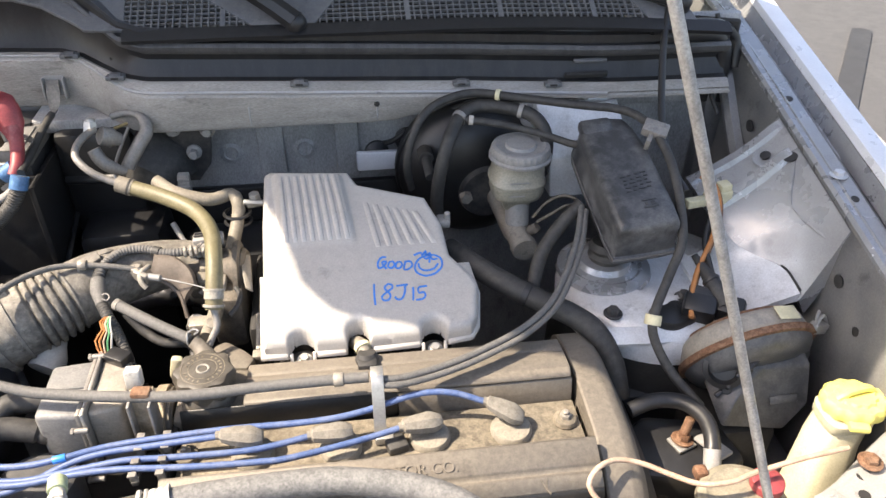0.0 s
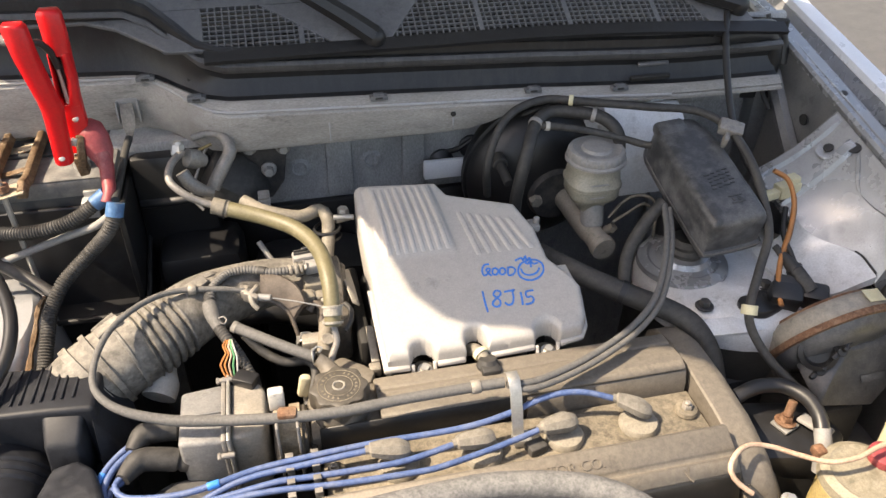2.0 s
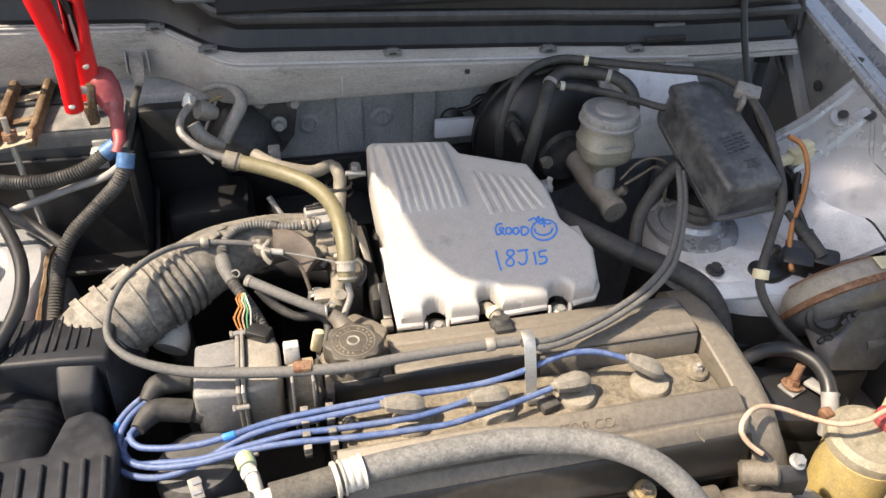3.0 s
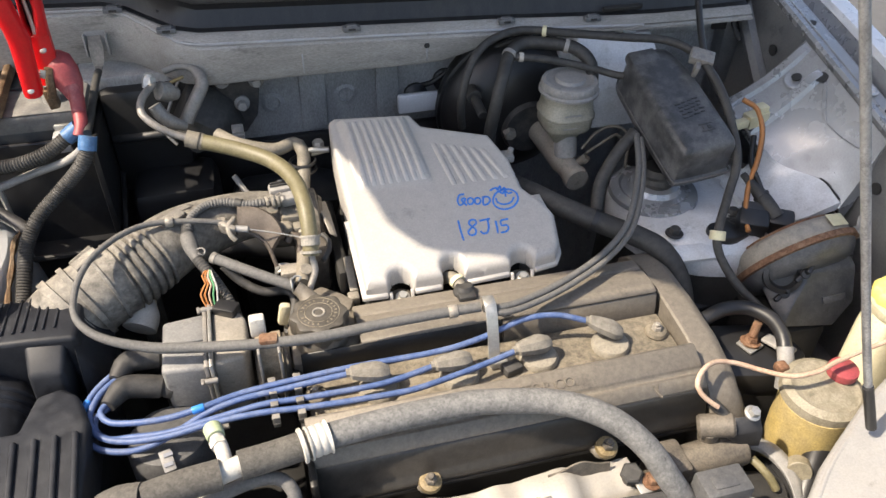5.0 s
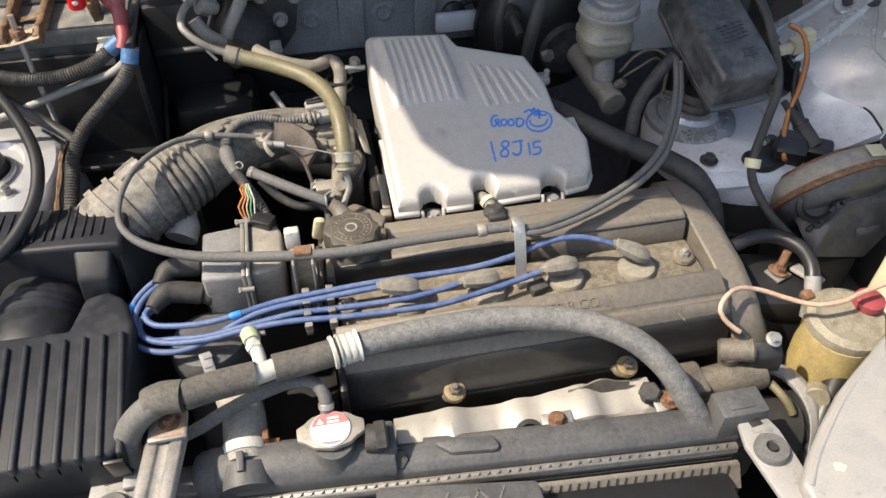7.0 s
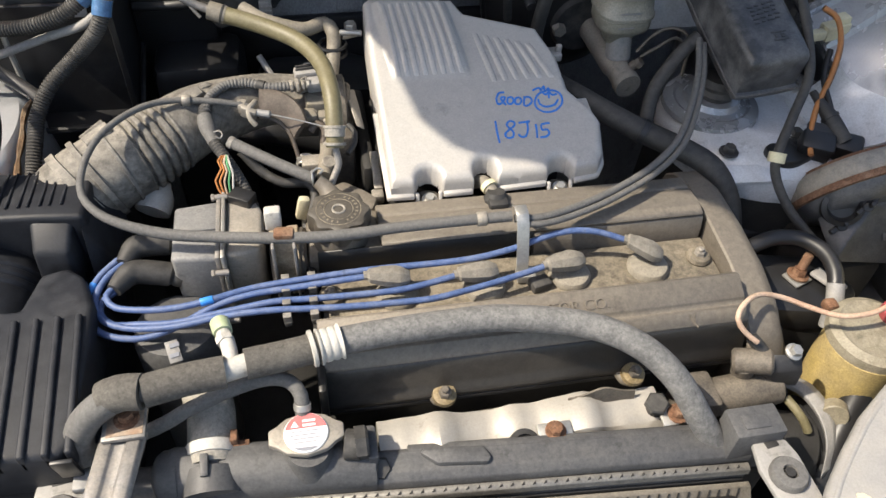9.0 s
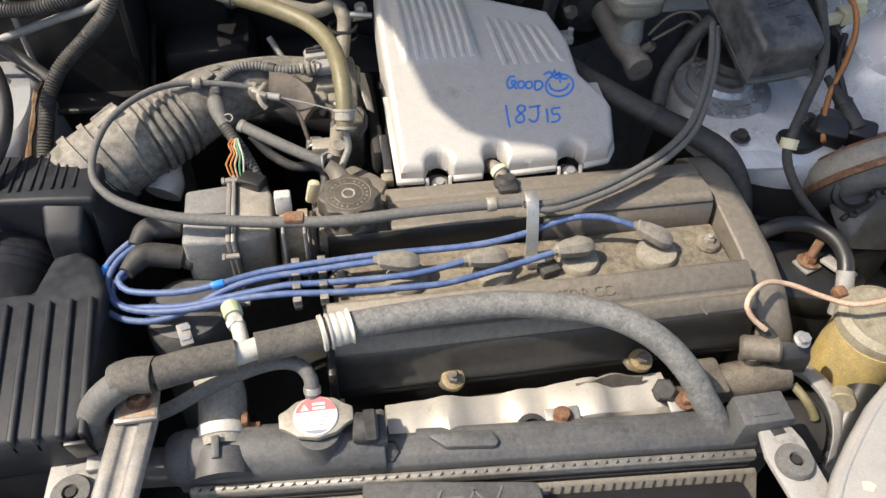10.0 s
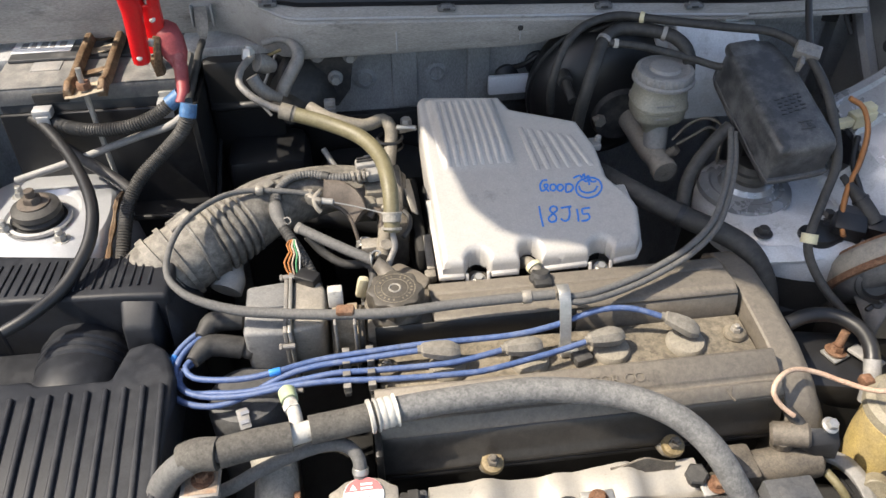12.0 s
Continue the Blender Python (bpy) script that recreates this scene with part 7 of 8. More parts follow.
skew_part("crimp_strip", along_x([(0.3625, 0.8145), (0.3632, 0.8222), (0.3665, 0.8242), (0.3705, 0.8240), (0.3725, 0.8195), (0.3700, 0.8145)], -0.308, 0.222, 0.0006, 1), CRIMP, rad, "pale crimped metal strip")
notches = [moved(loft([[(-0.0016, 0, 0), (0.0018, 0.0006, 0), (0.0018, 0.0034, 0)], [(-0.0016, 0, 0.0016), (0.0018, 0.0006, 0.0016), (0.0018, 0.0034, 0.0016)]]), pose(-0.300 + 0.0104 * k, 0.3650, 0.8232)) for k in range(50)]
tagged(skew_part("crimp_notch", join(*notches), UNDER, rad), kind="stuff")
skew_part("core", box(-0.305, 0.22, 0.362, 0.405, 0.40, 0.806, 0.002), UNDER, rad)
skew_part("fin_plate", along_x([(0.338, 0.7835), (0.3545, 0.8055), (0.360, 0.8055), (0.360, 0.780)], -0.305, 0.224, 0.0005, 1), FIN, rad, "tan finned core edge")
slits = []
for k in range(52):
    x = -0.302 + 0.0100 * k + 0.0006 * math.sin(5 * k)
    slits.append(loft([[(x - 0.005, 0.3388, 0.7850), (x - 0.0037, 0.3388, 0.7850), (x - 0.0037, 0.3380, 0.7862), (x - 0.005, 0.3380, 0.7862)], [(x + 0.003, 0.3540, 0.8052), (x + 0.0043, 0.3540, 0.8052), (x + 0.0043, 0.3532, 0.8064), (x + 0.003, 0.3532, 0.8064)]]))
tagged(skew_part("fin_slit", join(*slits), UNDER, rad), kind="stuff")
skew_part("fin_bar", along_x([(0.338, 0.780), (0.352, 0.800), (0.356, 0.800), (0.356, 0.77), (0.338, 0.77)], -0.31, 0.222), RUBBER, rad)
part("end_block", join(box(0.199, 0.250, 0.374, 0.406, 0.80, 0.868, 0.003), box(0.210, 0.236, 0.381, 0.395, 0.866, 0.8695, 0.001)), TANK, rad)
skew_part("top_rail", along_x([(0.398, 0.825), (0.408, 0.823), (0.409, 0.836), (0.400, 0.8395)], -0.10, 0.20, 0.002), TANK, rad)
RC = Vector((-0.190, 0.437, 0.866))
RCM = Matrix.Translation(RC) @ Matrix.Scale(0.88, 4)
wing = [(-0.038, -0.008), (-0.030, -0.012), (-0.020, -0.020), (0, -0.0245), (0.020, -0.020), (0.030, -0.012), (0.038, -0.008), (0.038, 0.008), (0.030, 0.012), (0.020, 0.020), (0, 0.0245), (-0.020, 0.020), (-0.030, 0.012), (-0.038, 0.008)]
rcap = part("filler_cap", moved(prism(wing, 0.0, 0.008, 0.0022, 2), RCM), ALU, rad, "silver cap with a red and white warning disc")
part("disc", moved(lathe([(0.0225, 0.0062), (0.0225, 0.0095), (0.0215, 0.0105), (0.005, 0.0108)], (0, 0, 0), (0, 0, 1), 40), RCM), PAPER, rcap)
red = [(0.0212 * math.cos(radians(a)), 0.0212 * math.sin(radians(a))) for a in range(12, 169, 12)]
part("red_field", moved(prism(red, 0.0105, 0.0112), RCM), RED_PRINT, rcap)
part("black_field", moved(prism([(0.0212 * math.cos(radians(a)), 0.0212 * math.sin(radians(a))) for a in range(232, 309, 12)], 0.0105, 0.0112), RCM), PRINT, rcap)
part("warning_sign", moved(prism([(-0.015, 0.006), (-0.007, 0.006), (-0.011, 0.013)], 0.0112, 0.0117), RCM), PAPER, rcap)
part("print_bar", moved(join(*[box(-0.003 + 0.0 * k, 0.010, 0.006 + 0.005 * k, 0.0085 + 0.005 * k, 0.0112, 0.0117, 0) for k in range(2)]), RCM), PAPER, rcap)
part("print_bar", moved(join(*[box(-0.016 + 0.0015 * abs(k - 1), 0.016 - 0.0015 * abs(k - 1) - 0.003 * (k % 2), 0.0005 - 0.0042 * k, 0.0016 - 0.0042 * k, 0.0107, 0.0111, 0) for k in range(4)]), RCM), PRINT, rcap)
part("neck_spout", join(rod((-0.157, 0.428, 0.860), (-0.142, 0.425, 0.860), 0.014, 20), hexagon((-0.148, 0.426, 0.862), (1, 0, 0), 0.016, 0.012)), RUBBER, rcap)

strut = thing("support_bracket", (-0.345, 0.43, 0.84), "zinc steel support strip with a rusty bolt", "bracket")
part("strip", round_edges(loft([[(x, y, z) for x, z in ((-0.360 + 0.16 * (y - 0.47), 0.888 + 0.06 * (y - 0.47)), (-0.357 + 0.16 * (y - 0.47), 0.893 + 0.06 * (y - 0.47)), (-0.347 + 0.16 * (y - 0.47), 0.893 + 0.06 * (y - 0.47)), (-0.345 + 0.16 * (y - 0.47), 0.890 + 0.06 * (y - 0.47)), (-0.336 + 0.16 * (y - 0.47), 0.890 + 0.06 * (y - 0.47)), (-0.334 + 0.16 * (y - 0.47), 0.893 + 0.06 * (y - 0.47)), (-0.324 + 0.16 * (y - 0.47), 0.893 + 0.06 * (y - 0.47)), (-0.321 + 0.16 * (y - 0.47), 0.888 + 0.06 * (y - 0.47)), (-0.321 + 0.16 * (y - 0.47), 0.882), (-0.360 + 0.16 * (y - 0.47), 0.882))] for y in (0.452, 0.40, 0.34, 0.28, 0.24)]), 0.0008, 1), LINE_METAL, strut)
part("end_plate", block((-0.341, 0.456, 0.894), (0.036, 0.030, 0.005), 0.001), LINE_METAL, strut)
part("rust_patch", block((-0.340, 0.457, 0.8967), (0.030, 0.026, 0.0008), 0.0003), RUST_STAIN, strut)
part("bolt", bolt_bm((-0.339, 0.460, 0.897), (0, 0, 1), 0.0068, 0.009), RUST, strut)
part("leg", box(-0.372, -0.366, 0.24, 0.30, 0.3, 0.885, 0.001), GREY_PART, strut)
for x, y, s, lab in ((0.236, 0.339, 1, ""), (-0.399, 0.402, -1, "")):
    mb = thing("radiator_mount", (x, y, 0.84), "silver pressed bracket with a round rubber bush", "bracket", "radiator mounts")
    part("arm", prism([(x - 0.016, y + 0.043), (x + 0.016, y + 0.036), (x + 0.021, y + 0.020), (x + 0.022, y), (x + 0.024, y - 0.05), (x + 0.05, y - 0.12), (x - 0.005, y - 0.12), (x - 0.016, y - 0.04), (x - 0.022, y + 0.01)] if s > 0 else
                      [(x - 0.030, y - 0.12), (x + 0.028, y - 0.12), (x + 0.026, y + 0.01), (x + 0.020, y + 0.065), (x - 0.020, y + 0.068), (x - 0.024, y + 0.02)], 0.845, 0.852, 0.002, 2), LAMP_PANEL, mb)
    if s < 0:
        part("lug", block((x + 0.016, y + 0.030, 0.856), (0.014, 0.024, 0.008), 0.002), GREY_PART, mb)
    part("bush", lathe([(0.0172, 0), (0.0175, 0.006), (0.0155, 0.009), (0.0070, 0.010), (0.0055, 0.004)], (x, y, 0.851), (0, 0, 1), 36), HOSE_GREY, mb)
    part("square_hole", block((x if s > 0 else x - 0.004, y + 0.034, 0.8523), (0.013, 0.010, 0.001), 0.0003, 0, 0, 8), UNDER, mb)
    part("stud", lathe([(0.005, 0), (0.0045, 0.002)], (x, y, 0.8585), (0, 0, 1), 20), UNDER, mb)
    part("leg", box(x - 0.02, x + 0.02, y - 0.118, y - 0.112, 0.27, 0.846, 0.001), SILVER_DUSTY, mb)
fan = thing("fan_motor_cover", (-0.10, 0.30, 0.30), "black plastic condenser fan shroud", "fan shroud")
skew_part("shroud", box(-0.31, 0.21, 0.24, 0.351, 0.30, 0.802, 0.006), BLACK, fan)
skew_part("top_cover", prism([(-0.155, 0.362), (0.005, 0.350), (0.008, 0.29), (-0.158, 0.29)], 0.79, 0.834, 0.006), TANK, fan)
for k, (dx, rz) in enumerate(((-0.09, 60), (-0.075, 0), (-0.06, 55), (-0.052, -55), (-0.035, 60))):
    skew_part("emblem_bar", block((dx, 0.338, 0.8345), (0.018, 0.0022, 0.0012), 0.0, 0, 0, rz), HOSE_GREY, fan)
for x in (0.09, 0.125):
    skew_part("clip_slot", box(x, x + 0.022, 0.310, 0.337, 0.790, 0.800, 0.003), BLACK, fan)

# front panels beside the lamps
right = thing("lamp_support_panel", (0.45, 0.36, 0.30), "dusty silver lamp support panel with a sticker", "car panel")
rp = [(0.236, 0.18), (0.240, 0.296), (0.262, 0.322), (0.294, 0.352), (0.330, 0.382), (0.366, 0.405), (0.433, 0.446), (0.504, 0.480), (0.556, 0.511), (0.66, 0.57), (0.69, 0.18)]
part("pan", prism(rp, 0.850, lambda x, y: 0.868 + 0.02 * ease((x - 0.45) / 0.2), 0.006, 3), LAMP_PANEL, right)
part("raised_edge", tube([(x + 0.006, y - 0.006, 0.866 + 0.02 * ease((x - 0.45) / 0.2)) for x, y in rp[1:9]], 0.0035, 10, 0.01), LAMP_PANEL, right)
part("leg", box(0.40, 0.60, 0.2, 0.24, 0.27, 0.855, 0.004), SILVER_DUSTY, right)
part("sticker", block((0.376, 0.350, 0.8692), (0.110, 0.026, 0.0008), 0.0003, 0, 0, 35), PAPER, right)
lines = [block((-0.048 + 0.0055 * k, 0, 0), (0.0016, 0.021 - 0.004 * (k % 3), 0.0008), 0) for k in range(18) if k % 6 != 5]
part("print_bar", moved(join(*lines), pose(0.376, 0.350, 0.8697, 0, 0, 35)), PRINT, right)
part("latch_window", round_edges(loft([[(0.472, 0.450, 0.8815), (0.484, 0.454, 0.8825), (0.506, 0.405, 0.8825), (0.494, 0.401, 0.8815)], [(0.472, 0.450, 0.8835), (0.484, 0.454, 0.8845), (0.506, 0.405, 0.8845), (0.494, 0.401, 0.8835)]]), 0.001, 1), STEEL, right)
part("lamp_top", box(0.535, 0.66, 0.30, 0.435, 0.84, 0.898, 0.008), DUSTY_BLACK, right)
part("leaf_scrap", prism([(0.276, 0.300), (0.283, 0.296), (0.289, 0.301), (0.284, 0.306), (0.278, 0.307)], 0.868, 0.8705, 0.0005, 1), CREAM, right)
part("rubber_stop", lathe([(0.024, 0), (0.025, 0.008), (0.016, 0.022), (0.010, 0.024)], (0.605, 0.518, 0.882), (0, 0, 1), 28), RUBBER, right)
for x, y in ((0.542, 0.488), (0.630, 0.50)):
    part("bolt", bolt_bm((x, y, 0.882), (0, 0, 1), 0.008, 0.008), RUST, right)
for x, y in ((0.519, 0.456), (0.53, 0.478)):
    part("hole_plug", lathe([(0.006, 0), (0.006, 0.001)], (x, y, 0.8735), (0, 0, 1), 16), UNDER, right)
part("latch_plate", round_edges(loft([[(0.462, 0.458, 0.872), (0.488, 0.466, 0.874), (0.520, 0.40, 0.874), (0.494, 0.392, 0.872)], [(0.462, 0.458, 0.880), (0.488, 0.466, 0.882), (0.520, 0.40, 0.882), (0.494, 0.392, 0.880)]]), 0.004, 2), GREY_PART, right)
left = thing("lamp_support_panel", (-0.60, 0.34, 0.30), "dusty silver lamp support panel beside the filter box", "car panel")
part("pan", prism([(-0.76, 0.18), (-0.438, 0.18), (-0.436, 0.33), (-0.446, 0.375), (-0.470, 0.408), (-0.52, 0.43), (-0.60, 0.448), (-0.76, 0.47)], 0.835, 0.852, 0.006, 3), SILVER_DUSTY, left)
part("leg", box(-0.74, -0.60, 0.2, 0.24, 0.27, 0.84, 0.004), SILVER_DUSTY, left)


# ---- right side ----
brake = thing("brake_master_cylinder", (0.245, 0.98, 0.90), "aluminium brake master cylinder with cloudy fluid reservoir", "brake cylinder")
part("barrel", lathe([(0.014, 0), (0.0165, 0.004), (0.0165, 0.03), (0.019, 0.04), (0.019, 0.15), (0.022, 0.16), (0.022, 0.20)], (0.264, 0.884, 0.898), (-0.10, 1.0, 0.10), 26), ALU, brake)
part("end_cap", lathe([(0.0175, -0.006), (0.0185, -0.004), (0.0185, 0.006), (0.0165, 0.008)], (0.264, 0.884, 0.898), (-0.10, 1.0, 0.10), 26), ALU, brake)
part("flange", join(lathe([(0.030, 0), (0.031, 0.010), (0.026, 0.012)], (0.247, 1.02, 0.912), (-0.10, 1.0, 0.1), 26), block((0.215, 1.012, 0.916), (0.046, 0.014, 0.030), 0.008)), ALU, brake)
part("stud_nut", hexagon((0.200, 1.004, 0.915), (0, -1, 0), 0.010, 0.012), ALU, brake)
part("neck", rod((0.262, 0.925, 0.912), (0.262, 0.938, 0.958), 0.017, 20), GREY_PART, brake)
part("outlet", join(rod((0.272, 0.905, 0.905), (0.281, 0.902, 0.918), 0.007, 14), hexagon((0.280, 0.90, 0.916), (0.5, -0.2, 0.8), 0.0075, 0.008)), ALU_DARK, brake)
def squarish(cx, cy, a, b, z, p=0.65, n=40):
    return [(cx + a * abs(math.cos(q)) ** p * math.copysign(1, math.cos(q)), cy + b * abs(math.sin(q)) ** p * math.copysign(1, math.sin(q)), z) for q in (2 * math.pi * (i + 0.5) / n for i in range(n))]


res = part("reservoir", loft([squarish(0.260, 0.940, *q) for q in ((0.018, 0.018, 0.935), (0.022, 0.022, 0.948), (0.034, 0.034, 0.958), (0.0365, 0.0365, 0.964), (0.0365, 0.0365, 0.976), (0.0385, 0.0385, 0.978), (0.0385, 0.0385, 0.982), (0.0365, 0.0365, 0.984))]
                             + [squarish(0.262, 0.944, *q) for q in ((0.0355, 0.0355, 0.996, 0.75), (0.036, 0.036, 1.002, 0.9), (0.037, 0.037, 1.008, 1.0))]), RESERVOIR, brake, "cloudy stained plastic reservoir")
part("level_mark", block((0.256, 0.9035, 0.990), (0.026, 0.001, 0.0018), 0.0003), GREY_PART, res)
part("level_mark", block((0.254, 0.9030, 0.970), (0.022, 0.001, 0.0018), 0.0003), GREY_PART, res)
part("cap_skirt", lathe([(0.041, 0), (0.0435, 0.002), (0.0435, 0.005), (0.041, 0.007)], (0.265, 0.948, 1.006), (0, 0, 1), 48), GREY_PART, res)
part("screw_cap", loft([[(0.265 + (r + (0.0007 * math.cos(30 * a) if 0 < k < 3 else 0)) * math.cos(a), 0.948 + (r + (0.0007 * math.cos(30 * a) if 0 < k < 3 else 0)) * math.sin(a), z) for a in (2 * math.pi * i / 120 for i in range(120))]
                        for k, (r, z) in enumerate(((0.039, 1.011), (0.0405, 1.013), (0.0405, 1.021), (0.039, 1.0245), (0.034, 1.0255), (0.032, 1.024), (0.022, 1.024), (0.020, 1.028), (0.006, 1.029)))]), GREY_PART, res, "dusty grey ribbed cap")
for k, pts in enumerate(([(0.285, 0.905, 0.925), (0.305, 0.902, 0.94), (0.33, 0.905, 0.95), (0.35, 0.90, 0.93)], [(0.28, 0.91, 0.93), (0.30, 0.91, 0.955), (0.325, 0.91, 0.962), (0.345, 0.90, 0.95), (0.345, 0.89, 0.90)])):
    hose("brake_pipe", pts, 0.0022, ALU_DARK, "thin steel brake pipe", "pipe", group="brake pipes")
booster = thing("brake_booster", (0.205, 1.08, 0.90), "black round brake servo on the bulkhead", "brake servo")
part("drum", lathe([(0.03, -0.075), (0.07, -0.07), (0.100, -0.052), (0.112, -0.03), (0.116, -0.02), (0.116, 0.0), (0.10, 0.03)], (0.218, 1.085, 0.932), (-0.05, 1, 0.05), 44), BLACK, booster)
part("rim", lathe([(0.1165, -0.022), (0.1195, -0.020), (0.1195, -0.010), (0.1165, -0.008)], (0.218, 1.085, 0.932), (-0.05, 1, 0.05), 44), BLACK, booster)
part("boss", lathe([(0.040, -0.082), (0.044, -0.074), (0.044, -0.06)], (0.230, 1.085, 0.920), (-0.05, 1, 0.05), 30), DUSTY_BLACK, booster)
part("hose_valve", join(rod((0.14, 1.02, 0.985), (0.14, 0.995, 0.985), 0.011, 18), rod((0.14, 1.0, 0.985), (0.142, 0.96, 0.975), 0.007, 14)), RUBBER, booster)

fuse = thing("fuse_box", (0.375, 0.85, 0.93), "dusty black relay box with a rounded lid", "fuse box")
FM = pose(0.380, 0.852, 1.003, 18, -4, 3) @ Matrix.Diagonal((0.78, 1, 1, 1))
outline_ = soften([(-0.054, -0.088), (-0.046, -0.094), (0.046, -0.094), (0.054, -0.088), (0.054, -0.02), (0.053, 0.045), (0.042, 0.088), (0.030, 0.102), (-0.030, 0.102), (-0.046, 0.094), (-0.054, 0.07)], 1)
lid = [[(x * q, y * t, z) for x, y in outline_] for q, t, z in ((1.02, 1.01, -0.026), (1.04, 1.03, -0.024), (1.04, 1.03, -0.017), (0.995, 0.99, -0.015), (0.965, 0.972, 0.020), (0.945, 0.958, 0.028), (0.885, 0.922, 0.0345), (0.80, 0.87, 0.0362), (0.5, 0.6, 0.0365))]
part("lid", moved(loft(lid), FM), FUSE, fuse, "dusty black rounded lid", 50)
part("bead", moved(tube([(x * 1.045, y * 1.035, -0.016) for x, y in outline_[-3:] + outline_[:7]], 0.0014, 8, 0.006), FM), HOSE_GREY, fuse)
part("corner_step", moved(box(-0.046, 0.010, 0.070, 0.098, 0.020, 0.0380, 0.006), FM), FUSE, fuse)
part("base", moved(box(-0.034, 0.034, -0.036, 0.084, -0.046, -0.018, 0.008), FM), BLACK, fuse)
part("ribbed_boot", lathe([(0.024, 0), (0.022, 0.006), (0.025, 0.012), (0.022, 0.018), (0.025, 0.024), (0.021, 0.032)], (0.362, 0.828, 0.905), (0.05, 0.1, 1), 28), RUBBER, fuse)
part("pedestal", box(0.36, 0.41, 0.86, 0.92, 0.88, 0.97, 0.01), BLACK, fuse)
bars = []
for k in range(5):
    for c in range(4):
        bars.append(block((-0.014 + 0.012 * c + 0.002 * (k % 2), -0.010 - 0.006 * k + 0.0015 * c, 0.0366), (0.009 - 0.002 * ((k + c) % 3), 0.0018, 0.0016), 0))
part("moulded_bar", moved(join(*bars), FM), DUSTY_BLACK, fuse)
part("moulded_plate", moved(join(box(0.000, 0.024, -0.062, -0.060, 0.0360, 0.0371, 0), box(0.000, 0.024, -0.051, -0.049, 0.0360, 0.0371, 0), box(0.004, 0.008, -0.058, -0.053, 0.0360, 0.0371, 0), box(0.014, 0.020, -0.058, -0.053, 0.0360, 0.0371, 0)), FM), DUSTY_BLACK, fuse)
part("latch", moved(box(0.048, 0.060, -0.02, 0.01, -0.03, 0.006, 0.002), FM), BLACK, fuse)

pod = thing("canister", (0.47, 0.64, 0.80), "round grey canister with a rusty band and moulded front", "canister")
PD = Vector((0.10, -0.86, -0.44)).normalized()
PA = Vector((0.499, 0.675, 0.866)) - PD * 0.029
part("rear_drum", lathe([(0.05, -0.004), (0.070, 0.0), (0.076, 0.006), (0.079, 0.022), (0.079, 0.030)], PA, PD, 48), DRUM_SAND, pod)
part("rust_band", lathe([(0.079, 0.024), (0.0835, 0.025), (0.084, 0.033), (0.079, 0.034)], PA, PD, 48), RUST, pod)
part("rust_rim", lathe([(0.055, -0.006), (0.066, -0.004), (0.070, 0.002), (0.06, 0.004)], PA, PD, 48), RUST, pod)
part("front_cover", lathe([(0.079, 0.032), (0.076, 0.040), (0.068, 0.050), (0.05, 0.056), (0.01, 0.058)], PA, PD, 48), DRUM_GREY, pod, "dusty grey moulded front")
box_face = [Vector(p) for p in ((0.490, 0.632, 0.884), (0.556, 0.630, 0.884), (0.552, 0.606, 0.840), (0.524, 0.598, 0.808), (0.442, 0.600, 0.822), (0.456, 0.606, 0.846))]
part("front_box", round_edges(loft([[p - PD * 0.06 for p in box_face], box_face]), 0.005, 3), DRUM_GREY, pod)
cheek = [Vector(p) for p in ((0.508, 0.642, 0.908), (0.548, 0.642, 0.906), (0.570, 0.650, 0.880), (0.560, 0.640, 0.862), (0.512, 0.628, 0.872))]
part("smooth_cheek", round_edges(loft([[p - PD * 0.05 for p in cheek], cheek]), 0.010, 3), DRUM_GREY, pod)
part("dark_socket", lathe([(0.026, -0.004), (0.024, 0.008), (0.018, 0.010), (0.015, 0.002)], (0.452, 0.640, 0.880), (-0.45, -0.75, 0.45), 24), BLACK, pod)
for dx, dz in ((0.020, 0.012), (0.004, -0.022)):
    c_ = Vector((0.452 + dx, 0.632 - 0.3 * dx, 0.878 + dz))
    part("cross_rib", join(block(c_, (0.034, 0.006, 0.008), 0.002, 30, -25, 20), block(c_, (0.008, 0.006, 0.034), 0.002, 30, -25, 20), rod(c_, c_ + Vector((-0.004, -0.007, 0.004)), 0.006)), BLACK, pod)
part("moulded_bar", block((0.520, 0.611, 0.849), (0.034, 0.010, 0.003), 0.0012, 60, -2, 0), DRUM_GREY, pod)
YT = Vector((0.16, 0.36, 0.9)).normalized()
YT = (YT - PD * YT.dot(PD)).normalized()
part("yellow_tag", moved(box(-0.017, 0.017, -0.009, 0.009, 0, 0.001, 0.0003), Matrix.Translation(PA + PD * 0.011 + YT * 0.0785) @ Matrix((PD.cross(YT), -PD, YT)).transposed().to_4x4() @ pose(0, 0, 0, -9, 0, 0)), CREAM, pod)
part("side_clip", join(block((0.578, 0.668, 0.905), (0.026, 0.012, 0.014), 0.002, 0, 20, 20), tube([(0.566, 0.66, 0.91), (0.582, 0.672, 0.920), (0.592, 0.674, 0.905)], 0.0025, 6), tube([(0.57, 0.664, 0.908), (0.578, 0.676, 0.924), (0.585, 0.68, 0.91)], 0.002, 6)), STEEL, pod)
part("stand", box(0.43, 0.52, 0.60, 0.70, 0.50, 0.81, 0.01), UNDER, pod)
relay = thing("relay", (0.46, 0.765, 0.88), "black relay with wires on the tower", "relay")
part("case", block((0.449, 0.720, 0.900), (0.040, 0.030, 0.050), 0.006, 22, 0, -28), BLACK, relay)
part("case", block((0.486, 0.712, 0.899), (0.034, 0.028, 0.050), 0.006, 22, 0, -32), BLACK, relay)
